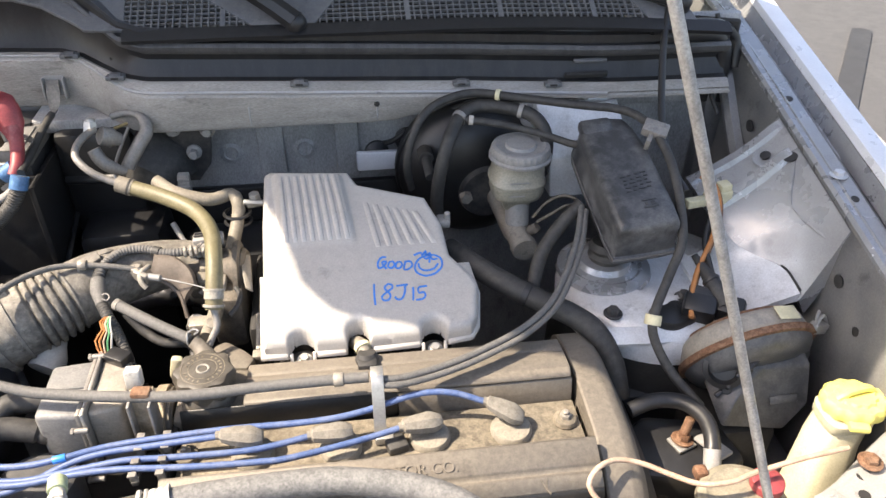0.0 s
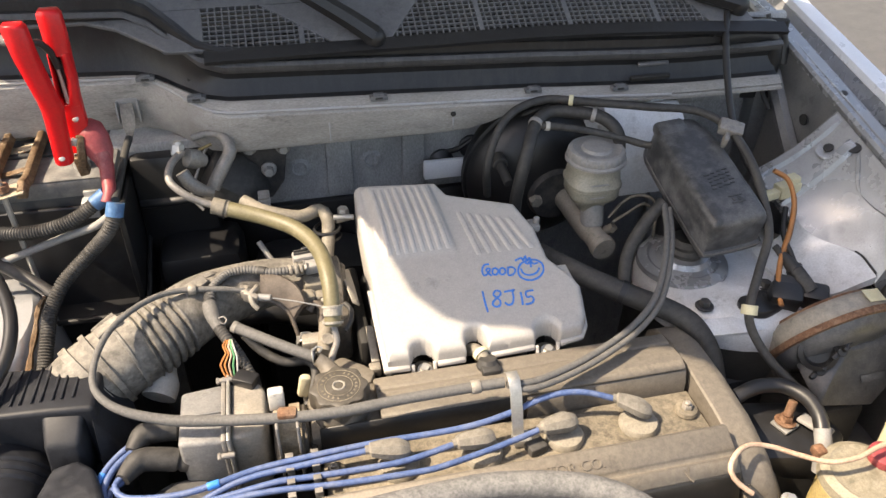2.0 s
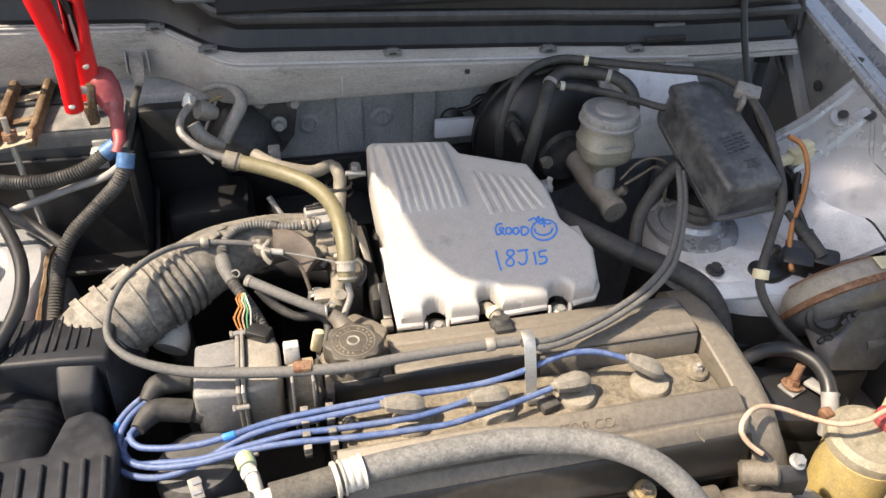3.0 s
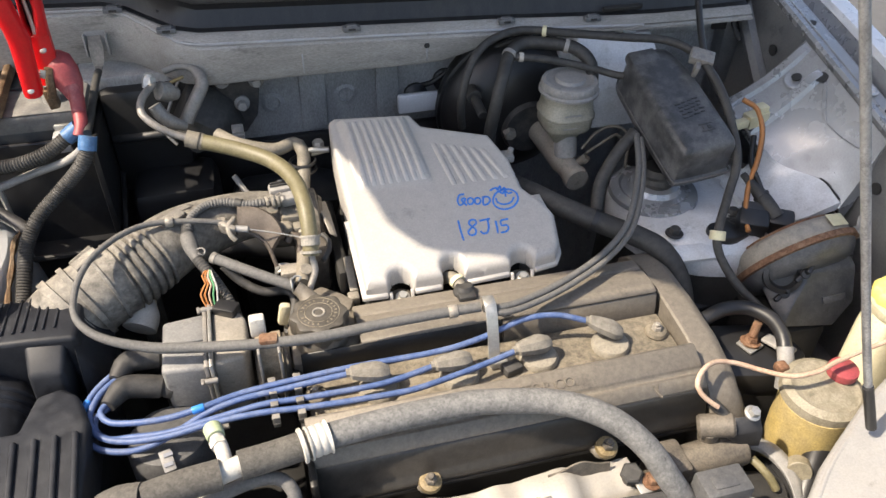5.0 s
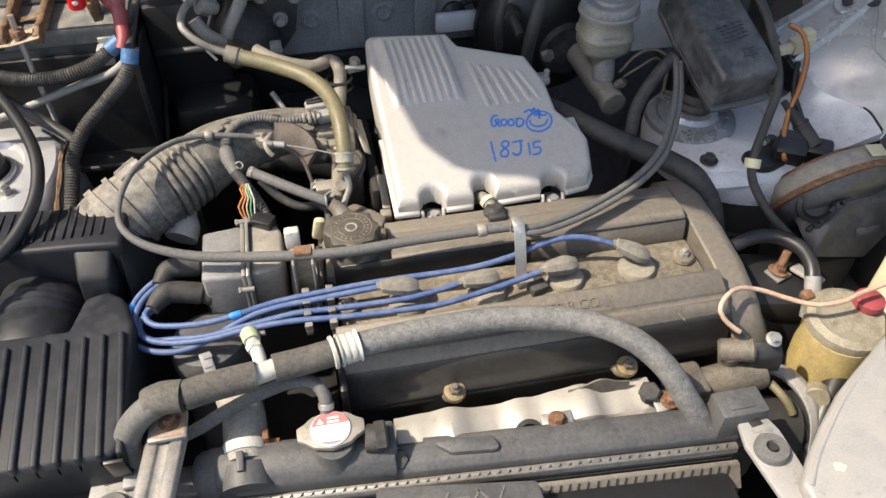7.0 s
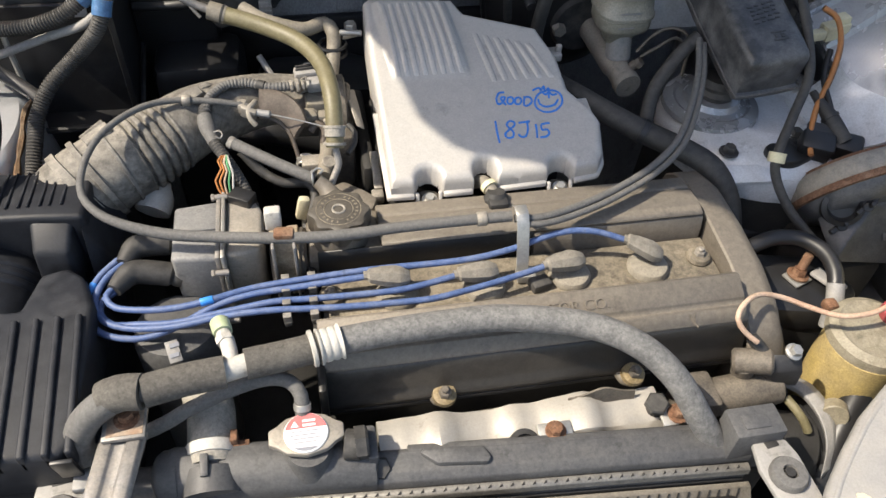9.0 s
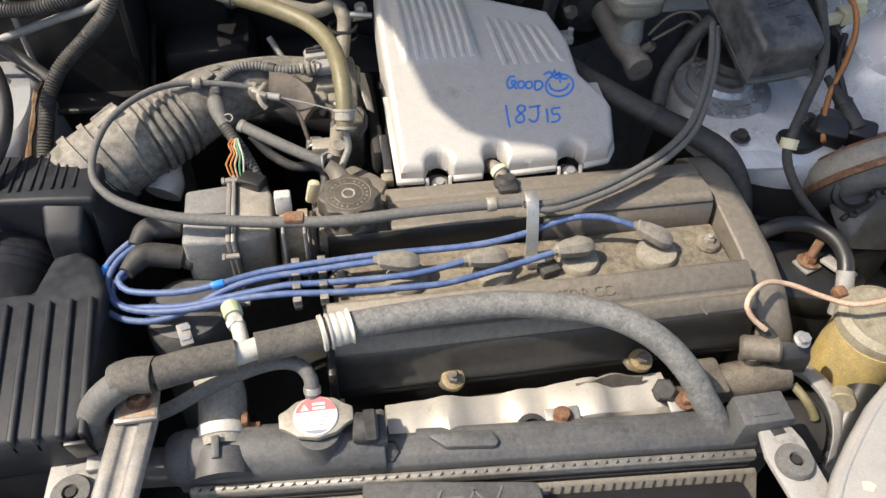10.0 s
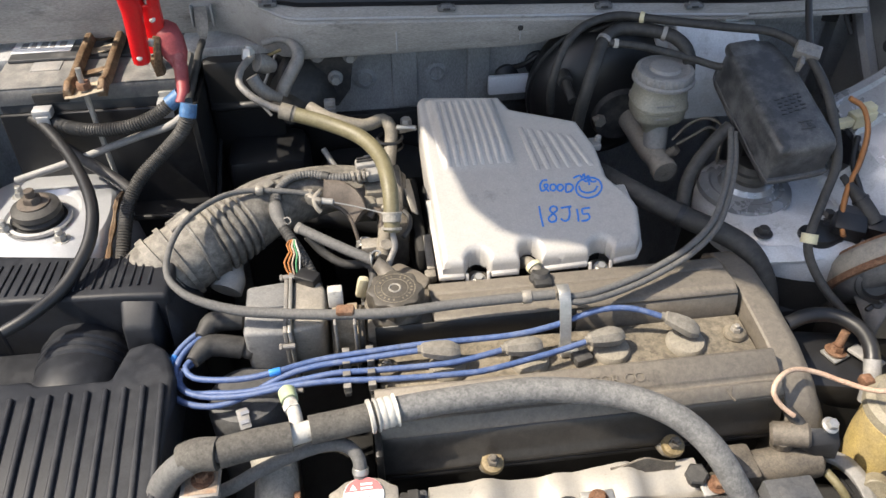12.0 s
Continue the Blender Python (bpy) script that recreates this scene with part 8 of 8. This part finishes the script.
part("case_lip", block((0.450, 0.725, 0.9235), (0.030, 0.022, 0.008), 0.003, 22, 0, -28), DUSTY_BLACK, relay)
part("socket", tube([(0.456, 0.772, 0.948), (0.462, 0.750, 0.940), (0.469, 0.728, 0.930), (0.476, 0.708, 0.918)], 0.010, 14, swell=lambda t: 0.0045 + 0.0055 * ease(t * 1.6)), RUBBER, relay)
part("socket_ring", band([(0.456, 0.772, 0.948), (0.462, 0.750, 0.940), (0.469, 0.728, 0.930), (0.476, 0.708, 0.918)], 0.55, 0.0112, 0.004), RUBBER_CLEAN, relay)
disc_ = thing("rubber_plate", (0.415, 0.720, 0.895), "black rubber plate with two holes clipped to the tower", "plate")
part("sheet", prism(soften([(0.386, 0.728), (0.390, 0.708), (0.410, 0.698), (0.428, 0.702), (0.444, 0.708), (0.450, 0.722), (0.440, 0.740), (0.424, 0.746), (0.412, 0.736), (0.398, 0.738)], 2), 0.888, 0.902, 0.003), RUBBER_CLEAN, disc_)
for x, y in ((0.430, 0.732), (0.441, 0.722)):
    part("hole_rim", lathe([(0.0055, 0), (0.0055, 0.0015), (0.0035, 0.0018), (0.0030, 0.0002)], (x, y, 0.9015), (0, 0, 1), 16), DUSTY_BLACK, disc_)
conn = thing("wire_connector", (0.505, 0.845, 0.975), "cream plastic wire connector clipped to the panel", "connector")
part("shell", join(block((0.512, 0.848, 0.985), (0.034, 0.018, 0.020), 0.002, 0, -5, 8), block((0.520, 0.852, 0.997), (0.016, 0.016, 0.012), 0.002, 0, -5, 8), block((0.478, 0.838, 0.985), (0.030, 0.012, 0.012), 0.002, 0, 0, 10)), CREAM, conn)
hose("orange_wire", [(0.48, 0.845, 1.02), (0.497, 0.834, 1.01), (0.496, 0.809, 0.99), (0.479, 0.781, 0.965), (0.453, 0.751, 0.94), (0.436, 0.72, 0.92), (0.43, 0.699, 0.91)], 0.0033, ORANGE, "orange wire hanging from the connector", "wire")
hose("orange_wire", [(x + 0.004, y + 0.002, z - 0.004) for x, y, z in [(0.48, 0.845, 1.02), (0.497, 0.834, 1.01), (0.496, 0.809, 0.99), (0.479, 0.781, 0.965), (0.453, 0.751, 0.94), (0.436, 0.72, 0.92), (0.43, 0.699, 0.91)]], 0.0028, RUST, "brown wire hanging from the connector", "wire")
hose("black_wire", [(0.488, 0.812, 0.98), (0.472, 0.783, 0.96), (0.469, 0.753, 0.945), (0.467, 0.73, 0.935)], 0.0038, RUBBER_CLEAN, "black wire from the connector", "wire")
hose("salmon_wire", [(0.512, 0.491, 0.905), (0.464, 0.489, 0.898), (0.413, 0.483, 0.892), (0.386, 0.478, 0.888), (0.355, 0.481, 0.886), (0.328, 0.497, 0.886), (0.305, 0.509, 0.890), (0.277, 0.511, 0.898), (0.254, 0.501, 0.901), (0.242, 0.488, 0.894), (0.250, 0.478, 0.882), (0.262, 0.470, 0.874)], 0.0028, PALE_WIRE, "faded salmon wire across the belt cover", "wire")
sn = thing("sensor_plug", (0.275, 0.47, 0.845), "black sensor plug on the belt cover", "plug")
part("sleeve", tube([(0.264, 0.482, 0.866), (0.272, 0.472, 0.860), (0.280, 0.464, 0.85)], 0.0065, 14), RUBBER, sn)

ps = thing("power_steering_reservoir", (0.405, 0.475, 0.70), "amber stained fluid reservoir with dusty lid and red cap", "fluid reservoir")
part("bottle", loft([[(0.402 + r * w * math.cos(a), 0.472 + r * math.sin(a), z) for a in (2 * math.pi * i / 32 for i in range(32))] for r, w, z in ((0.028, 1, 0.70), (0.039, 1, 0.72), (0.042, 1, 0.76), (0.0435, 1.02, 0.80), (0.043, 1.02, 0.845))]), AMBER, ps)
part("lid", lathe([(0.045, 0), (0.047, 0.003), (0.046, 0.014), (0.038, 0.019), (0.036, 0.018), (0.030, 0.018), (0.012, 0.021)], (0.405, 0.476, 0.843), (0.0, -0.03, 1), 40), LID_TAN, ps)
part("red_cap", lathe([(0.0165, 0), (0.0175, 0.003), (0.0165, 0.010), (0.012, 0.012)], (0.432, 0.486, 0.864), (0, -0.05, 1), 28), RED_DULL, ps)
part("spout", rod((0.362, 0.43, 0.79), (0.354, 0.417, 0.795), 0.014, 20), LID_TAN, ps)
part("bracket_ear", block((0.375, 0.515, 0.858), (0.014, 0.014, 0.012), 0.003), RUST, ps)
hose("steering_hose", [(0.402, 0.440, 0.772), (0.404, 0.446, 0.797), (0.388, 0.434, 0.792), (0.362, 0.407, 0.772), (0.346, 0.386, 0.750), (0.325, 0.360, 0.70)], 0.0145, RUBBER_CLEAN, "thick black hose below the fluid reservoir", seg=18)
hose("steering_pipe", [(0.403, 0.545, 0.848), (0.408, 0.560, 0.856), (0.409, 0.585, 0.860), (0.400, 0.608, 0.858), (0.386, 0.620, 0.855), (0.362, 0.624, 0.852), (0.335, 0.620, 0.845)], 0.0092, RUBBER_CLEAN, "black hose curving behind the belt cover")
hose("steering_pipe", [(0.396, 0.520, 0.81), (0.400, 0.532, 0.835), (0.404, 0.548, 0.852)], 0.0098, GREY_PART, "short grey metal pipe stub", "pipe")
wash = thing("washer_bottle", (0.545, 0.55, 0.55), "ivory washer bottle neck with a bright yellow cap", "washer bottle")
part("neck", loft([[(0.556 + (x - 0.01) * q + dx, 0.556 + y * q + dy, z) for x, y in soften([(-0.045, -0.03), (-0.03, -0.042), (0.025, -0.04), (0.045, -0.02), (0.045, 0.02), (0.02, 0.04), (-0.03, 0.038), (-0.045, 0.02)], 1)] for q, dx, dy, z in ((0.95, -0.05, -0.05, 0.55), (0.78, -0.028, -0.035, 0.76), (0.62, -0.006, -0.006, 0.85), (0.60, 0.003, 0.0, 0.872), (0.66, 0.004, 0.0, 0.876), (0.66, 0.004, 0.0, 0.886))]), IVORY, wash)
part("cap", loft([[(0.561 + (r + 0.0012 * math.cos(12 * a)) * math.cos(a), 0.558 + (r + 0.0012 * math.cos(12 * a)) * math.sin(a) * 0.95, z - 0.10 * r * math.sin(a)) for a in (2 * math.pi * i / 72 for i in range(72))] for r, z in ((0.032, 0.886), (0.034, 0.890), (0.034, 0.899), (0.031, 0.903), (0.022, 0.904), (0.020, 0.907), (0.006, 0.908))]), YELLOW, wash)
part("cap_tab", block((0.593, 0.562, 0.896), (0.016, 0.020, 0.007), 0.003, 0, 10), YELLOW, wash)
part("cap_tab", block((0.548, 0.524, 0.893), (0.022, 0.012, 0.008), 0.003, 0, 0, -15), YELLOW, wash)
part("cap_bridge", tube([(0.538, 0.556, 0.904), (0.550, 0.556, 0.912), (0.572, 0.560, 0.912), (0.584, 0.562, 0.904)], 0.004, 8), YELLOW, wash)

mount = thing("engine_mount", (0.40, 0.58, 0.60), "black engine mount with a rusty bolt", "engine mount")
part("arm", prism([(0.335, 0.55), (0.42, 0.53), (0.46, 0.56), (0.45, 0.62), (0.36, 0.64), (0.335, 0.62)], 0.77, 0.815, 0.01), BLACK, mount)
part("body", box(0.345, 0.45, 0.54, 0.63, 0.5, 0.79, 0.015), UNDER, mount)
part("washer_plate", block((0.391, 0.588, 0.818), (0.026, 0.024, 0.004), 0.002, 0, 0, 20), STEEL, mount)
part("bolt", join(lathe([(0.013, 0), (0.013, 0.002), (0.011, 0.003)], (0.392, 0.590, 0.820), (0.15, 0.1, 1), 20), hexagon((0.392, 0.590, 0.822), (0.15, 0.1, 1), 0.0085, 0.008), rod((0.393, 0.591, 0.829), (0.400, 0.597, 0.848), 0.0055)), RUST, mount)
part("steel_tongue", block((0.423, 0.575, 0.823), (0.024, 0.040, 0.006), 0.008, 0, 15, 30), GREY_PART, mount)

# hoses at the bulkhead
v = hose("vacuum_hose", [(0.116, 0.977, 0.95), (0.11, 0.965, 0.995), (0.119, 0.971, 1.035), (0.138, 0.987, 1.06), (0.168, 1.006, 1.07), (0.212, 1.015, 1.074), (0.273, 0.988, 1.075), (0.344, 0.958, 1.075), (0.393, 0.939, 1.075), (0.416, 0.911, 1.073), (0.426, 0.875, 1.065), (0.433, 0.836, 1.045), (0.433, 0.794, 1.015), (0.426, 0.755, 0.985), (0.401, 0.722, 0.955), (0.377, 0.691, 0.925), (0.377, 0.677, 0.9), (0.393, 0.65, 0.87), (0.423, 0.62, 0.84)], 0.0058, RUBBER, "long dusty hose arching along the bulkhead to the belt end", clamps=((0.285, 0.0078, 0.006), (0.86, 0.010, 0.012)), clamp_mtl=CREAM)
part("steel_clip", join(block((0.424, 0.882, 1.071), (0.032, 0.022, 0.013), 0.002, 20, 10, -30), block((0.414, 0.874, 1.060), (0.006, 0.018, 0.018), 0.001, 20, 10, -30)), LINE_METAL, v)
hose("heater_hose", [(0.152, 0.954, 0.90), (0.150, 0.949, 0.95), (0.155, 0.946, 0.995), (0.166, 0.956, 1.03), (0.187, 0.991, 1.05), (0.215, 1.006, 1.058), (0.261, 0.992, 1.058), (0.287, 0.978, 1.052), (0.301, 0.962, 1.036), (0.305, 0.960, 1.0), (0.300, 0.972, 0.955)], 0.0092, RUBBER, "thick dusty heater hose looping past the servo", clamps=((0.45, 0.0108, 0.006), (0.68, 0.0108, 0.006)), clamp_mtl=GREY_PART)
hose("servo_hose", [(0.193, 0.983, 1.05), (0.239, 0.974, 1.045), (0.293, 0.959, 1.035), (0.336, 0.931, 1.03), (0.343, 0.923, 1.045)], 0.0052, RUBBER, "thin rubber hose to the servo", clamps=((0.05, 0.0066, 0.006),), clamp_mtl=WHITE)
hose("bonnet_cable", [(0.072, 1.119, 0.95), (0.097, 1.094, 0.965), (0.128, 1.084, 0.99), (0.162, 1.061, 1.02), (0.206, 1.044, 1.045), (0.236, 1.036, 1.06)], 0.0042, RUBBER_CLEAN, "thin black cable through a bulkhead grommet", "cable")
hose("washer_hose", [(0.527, 1.126, 1.22), (0.496, 1.066, 1.19), (0.471, 1.01, 1.145), (0.456, 0.959, 1.1), (0.444, 0.906, 1.062), (0.445, 0.861, 1.03), (0.454, 0.826, 1.01)], 0.0048, RUBBER_CLEAN, "thin black hose dropping from the scuttle", "hose")
hose("black_wire", [(0.566, 1.060, 1.158), (0.572, 1.048, 1.13), (0.578, 1.042, 1.09), (0.570, 1.036, 1.05), (0.580, 1.02, 1.02)], 0.0035, RUBBER, "dusty wire hanging in the bulkhead corner", "wire")
hose("coolant_hose", [(0.156, 0.864, 0.92), (0.179, 0.82, 0.925), (0.212, 0.784, 0.92), (0.254, 0.754, 0.91), (0.29, 0.734, 0.9), (0.315, 0.71, 0.89), (0.333, 0.687, 0.86), (0.34, 0.666, 0.82)], 0.0145, RUBBER, "dusty black coolant hose passing behind the belt cover", clamps=((0.42, 0.0162, 0.008),), clamp_mtl=RUBBER_CLEAN, seg=18)
hose("tower_hose", [(0.328, 0.853, 0.985), (0.298, 0.841, 0.96), (0.271, 0.822, 0.93), (0.254, 0.79, 0.9)], 0.009, RUBBER, "dusty rubber hose beside the tower")
for x, y, z in ((0.075, 1.103, 0.945), (0.122, 1.103, 0.965)):
    g = thing("bulkhead_grommet", (x, y, z), "black rubber grommet in the bulkhead", "grommet", "bulkhead grommets")
    part("cup", lathe([(0.019, 0), (0.019, 0.006), (0.013, 0.010), (0.006, 0.018)], (x, y, z), (0, -1, 0), 26), RUBBER_CLEAN, g)
tag = thing("foil_patch", (0.075, 1.08, 0.905), "bare bright metal plate on the bulkhead", "plate")
part("sheet", box(0.042, 0.110, 1.076, 1.087, 0.925, 0.957, 0.004), WHITE_EDGE, tag)
tag = thing("foil_patch", (0.34, 1.05, 1.02), "bare bright bulkhead panel beside the servo", "plate")
part("sheet", box(0.285, 0.385, 1.040, 1.062, 0.95, 1.062, 0.006), WHITE_EDGE, tag)
part("strut_rod", tube([(0.378, 1.03, 1.072), (0.37, 1.028, 1.04), (0.352, 1.03, 1.0)], 0.006, 10), GREY_PART, tag)
corner = thing("corner_gusset", (0.52, 1.03, 0.9), "dark pressed corner of bulkhead and fender", "car panel")
part("sheet", box(0.44, 0.62, 1.085, 1.10, 0.7, 1.15, 0.006), FIREWALL, corner)
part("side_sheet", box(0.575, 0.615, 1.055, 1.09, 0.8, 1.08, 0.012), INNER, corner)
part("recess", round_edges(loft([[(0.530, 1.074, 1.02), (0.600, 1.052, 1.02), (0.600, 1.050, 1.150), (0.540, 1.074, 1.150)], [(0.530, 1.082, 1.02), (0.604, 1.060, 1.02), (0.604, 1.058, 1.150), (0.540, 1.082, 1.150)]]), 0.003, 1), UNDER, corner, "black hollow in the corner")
part("seal_end", tube([(0.48, 1.035, 1.138), (0.53, 1.040, 1.138), (0.566, 1.045, 1.130), (0.580, 1.046, 1.10), (0.582, 1.046, 1.06)], 0.013, 12, 0.008), RUBBER_CLEAN, corner)
part("seal_end", tube([(0.46, 1.03, 1.15), (0.53, 1.04, 1.150), (0.572, 1.05, 1.142), (0.60, 1.06, 1.12), (0.605, 1.05, 1.08)], 0.009, 10), RUBBER_CLEAN, corner)

# evaporator corner
ev = thing("evaporator_bracket", (-0.22, 1.06, 0.95), "dusty black pressed bracket with three bolts", "bracket")
part("plate", round_edges(loft([[(x, 1.066, z) for x, z in ((-0.258, 1.044), (-0.158, 1.034), (-0.170, 0.962), (-0.190, 0.935), (-0.285, 0.935), (-0.300, 0.975))], [(x, 1.061, z) for x, z in ((-0.258, 1.044), (-0.158, 1.034), (-0.170, 0.962), (-0.190, 0.935), (-0.285, 0.935), (-0.300, 0.975))]]), 0.001, 1), DUSTY_BLACK, ev)
part("pressing", round_edges(loft([[(-0.252, 1.060, 1.036), (-0.222, 1.060, 1.012), (-0.200, 1.060, 0.990), (-0.186, 1.060, 0.952), (-0.285, 1.060, 0.940), (-0.296, 1.060, 0.975)],
                                    [(-0.262, 1.038, 1.018), (-0.240, 1.034, 1.000), (-0.216, 1.034, 0.980), (-0.205, 1.036, 0.950), (-0.276, 1.036, 0.938), (-0.288, 1.036, 0.968)],
                                    [(-0.268, 1.014, 0.996), (-0.252, 1.010, 0.986), (-0.226, 1.014, 0.966), (-0.222, 1.012, 0.948), (-0.262, 1.010, 0.936), (-0.276, 1.012, 0.958)]]), 0.005, 2), RUBBER, ev)
part("pressing_edge", tube([(-0.160, 1.060, 1.035), (-0.205, 1.060, 1.040), (-0.256, 1.058, 1.045), (-0.274, 1.048, 1.024), (-0.292, 1.034, 0.990), (-0.298, 1.028, 0.968), (-0.286, 1.022, 0.950)], 0.0022, 8), GREY_PART, ev)
for x, z in ((-0.213, 1.022), (-0.166, 1.018), (-0.190, 0.984)):
    part("bolt", join(lathe([(0.011, 0), (0.011, 0.004), (0.008, 0.006)], (x, 1.060, z), (0, -1, 0.1), 18), hexagon((x, 1.056, z), (0, -1, 0.1), 0.0075, 0.012)), GREY_PART, ev)
part("grey_stub", join(block((-0.201, 1.01, 0.958), (0.016, 0.012, 0.036), 0.002), *[block((-0.201, 1.0035, 0.946 + 0.006 * k), (0.0165, 0.002, 0.002), 0.0004) for k in range(5)]), GREY_PART, ev)
fit_ = hose("ac_line", [(-0.294, 0.987, 1.062), (-0.307, 0.961, 1.058), (-0.31, 0.941, 1.048), (-0.294, 0.926, 1.035), (-0.275, 0.924, 1.022), (-0.247, 0.919, 1.012)], 0.0048, LINE_METAL, "bare metal line with a nut at the bulkhead", "pipe")
part("union_nut", join(hexagon((-0.300, 0.986, 1.058), (0.15, 0.35, 0.9), 0.0088, 0.014), lathe([(0.006, 0), (0.006, 0.003), (0.004, 0.005)], (-0.2975, 0.992, 1.0705), (0.15, 0.35, 0.9), 16)), STEEL, fit_)
part("block_fitting", lathe([(0.006, -0.004), (0.0125, 0.0), (0.0130, 0.014), (0.0105, 0.018), (0.008, 0.026)], (-0.290, 0.992, 1.050), (0.75, 0.35, -0.45), 20), LINE_METAL, fit_)
part("lower_tube", tube([(-0.297, 0.972, 1.040), (-0.290, 0.968, 1.026), (-0.278, 0.968, 1.014), (-0.266, 0.975, 1.004)], 0.0088, 14, swell=lambda t: 0.0088 - 0.002 * ease((t - 0.6) / 0.3)), LINE_METAL, fit_)
part("brass_pin", rod((-0.276, 1.006, 1.052), (-0.258, 1.012, 1.056), 0.0022), BRASS, fit_)
hose("ac_line", [(-0.284, 1.035, 1.056), (-0.262, 1.036, 1.060), (-0.243, 1.028, 1.056), (-0.236, 1.014, 1.044), (-0.246, 1.000, 1.030), (-0.258, 0.990, 1.014), (-0.264, 0.985, 1.004)], 0.0085, LINE_METAL, "bent aluminium line in the bulkhead corner", "pipe", swell=lambda t: 0.0048 + 0.0042 * ease((t - 0.25) / 0.25))
y_ = hose("brake_vacuum_hose", [(-0.248, 0.919, 1.012), (-0.201, 0.898, 1.005), (-0.162, 0.869, 1.0), (-0.14, 0.829, 0.995), (-0.133, 0.784, 0.985), (-0.133, 0.756, 0.965), (-0.135, 0.742, 0.945)], 0.0098, YELLOW_HOSE, "olive yellow rubber hose bending down to the manifold", seg=18, clamps=((0.93, 0.0112, 0.012),), clamp_mtl=HOSE_TAN)
part("white_sleeve", tube([(-0.262, 0.922, 1.016), (-0.243, 0.917, 1.011)], 0.0108, 18), BEIGE_HOSE, y_)
part("sleeve_ring", band([(-0.262, 0.922, 1.016), (-0.243, 0.917, 1.011)], 0.85, 0.0116, 0.0022), RUBBER, y_)
part("clamp_rib", band([(-0.133, 0.756, 0.965), (-0.135, 0.742, 0.945)], 0.15, 0.0125, 0.003), HOSE_TAN, y_)
part("clamp_rib", band([(-0.133, 0.756, 0.965), (-0.135, 0.742, 0.945)], 0.85, 0.0125, 0.003), HOSE_TAN, y_)
part("tip_pipe", tube([(-0.135, 0.742, 0.945), (-0.1324, 0.7332, 0.930), (-0.138, 0.7252, 0.920), (-0.143, 0.718, 0.912)], 0.0040, 12), LINE_METAL, y_)
e_ = hose("breather_pipe", [(-0.227, 0.968, 0.99), (-0.199, 0.943, 0.985), (-0.156, 0.937, 0.975), (-0.13, 0.948, 0.975), (-0.12, 0.934, 0.97), (-0.122, 0.917, 0.95), (-0.134, 0.859, 0.92), (-0.142, 0.782, 0.91), (-0.149, 0.74, 0.905)], 0.0088, BEIGE_HOSE, "dusty beige breather pipe with an elbow", seg=14)
for o in (0.0, 0.012):
    part("spring_clamp", tube([(-0.122 + 0.017 * math.cos(a), 0.928 + 0.015 * math.sin(a), 0.957 - o) for a in (2 * math.pi * k / 14 for k in range(15))], 0.0024, 6, 0.004), RUBBER_CLEAN, e_)
part("side_union", join(rod((-0.11, 0.935, 0.965), (-0.09, 0.94, 0.965), 0.006), hexagon((-0.098, 0.938, 0.968), (0, 0, 1), 0.008, 0.012), rod((-0.112, 0.93, 0.972), (-0.085, 0.925, 0.972), 0.004)), STEEL, e_)

# shadowed bulk low in the bay
low = thing("heater_pipes", (-0.20, 0.98, 0.60), "black plastic ducting low against the bulkhead", "ducting")
part("duct_a", box(-0.36, -0.24, 0.98, 1.08, 0.60, 0.90, 0.02), BLACK, low)
part("upper_case", box(-0.378, -0.268, 1.048, 1.095, 0.86, 1.026, 0.014), BLACK, low)
part("case_lip", along_x([(1.046, 0.948), (1.040, 0.952), (1.040, 0.958), (1.048, 0.962)], -0.372, -0.275, 0.001, 1), BLACK, low)
part("duct_b", box(-0.23, -0.06, 0.97, 1.08, 0.60, 0.86, 0.03), BLACK, low)
part("pipe", tube([(-0.30, 0.95, 0.80), (-0.22, 0.94, 0.82), (-0.14, 0.93, 0.80)], 0.018, 14), BLACK, low)
part("bright_edge", tube([(-0.215, 0.955, 0.93), (-0.195, 0.93, 0.905), (-0.175, 0.92, 0.89)], 0.004, 8), GREY_PART, low)
cross = thing("bay_crossmember", (0.35, 0.62, 0.35), "dark oily frame rail along the bay", "frame rail")
part("rail_beam", box(0.45, 0.58, 0.25, 1.05, 0.45, 0.72, 0.02), INNER, cross)
part("tower_apron", box(0.34, 0.50, 0.68, 0.78, 0.60, 0.80, 0.02), BLACK, cross)
cross = thing("bay_crossmember", (-0.66, 0.62, 0.35), "dark oily frame rail along the bay", "frame rail")
part("rail_beam", box(-0.74, -0.66, 0.25, 1.05, 0.45, 0.72, 0.02), SILVER, cross)

# yard
# long narrow patch, darker than the concrete round it
stain = thing("dark_patch", (2.62, 3.48, 0.0), "dark elongated patch on the concrete", "stain")
along = [(0.055 * math.cos(a), 0.60 * (1 if math.sin(a) > 0 else -1) + 0.055 * math.sin(a)) for a in (2 * math.pi * (k + 0.5) / 28 for k in range(28))]
part("patch", moved(prism(along, -0.008, 0.005), pose(2.62, 3.48, 0, 0, 0, -35)), DARK_GROUND, stain)
# thin bar, paler than the concrete
stick = thing("pale_bar", (2.34, 2.95, 0.0), "thin pale bar on the ground", "pipe")
part("stem", rod((2.39, 3.50, 0.012), (2.24, 2.58, 0.012), 0.012, 12), WHITE, stick)
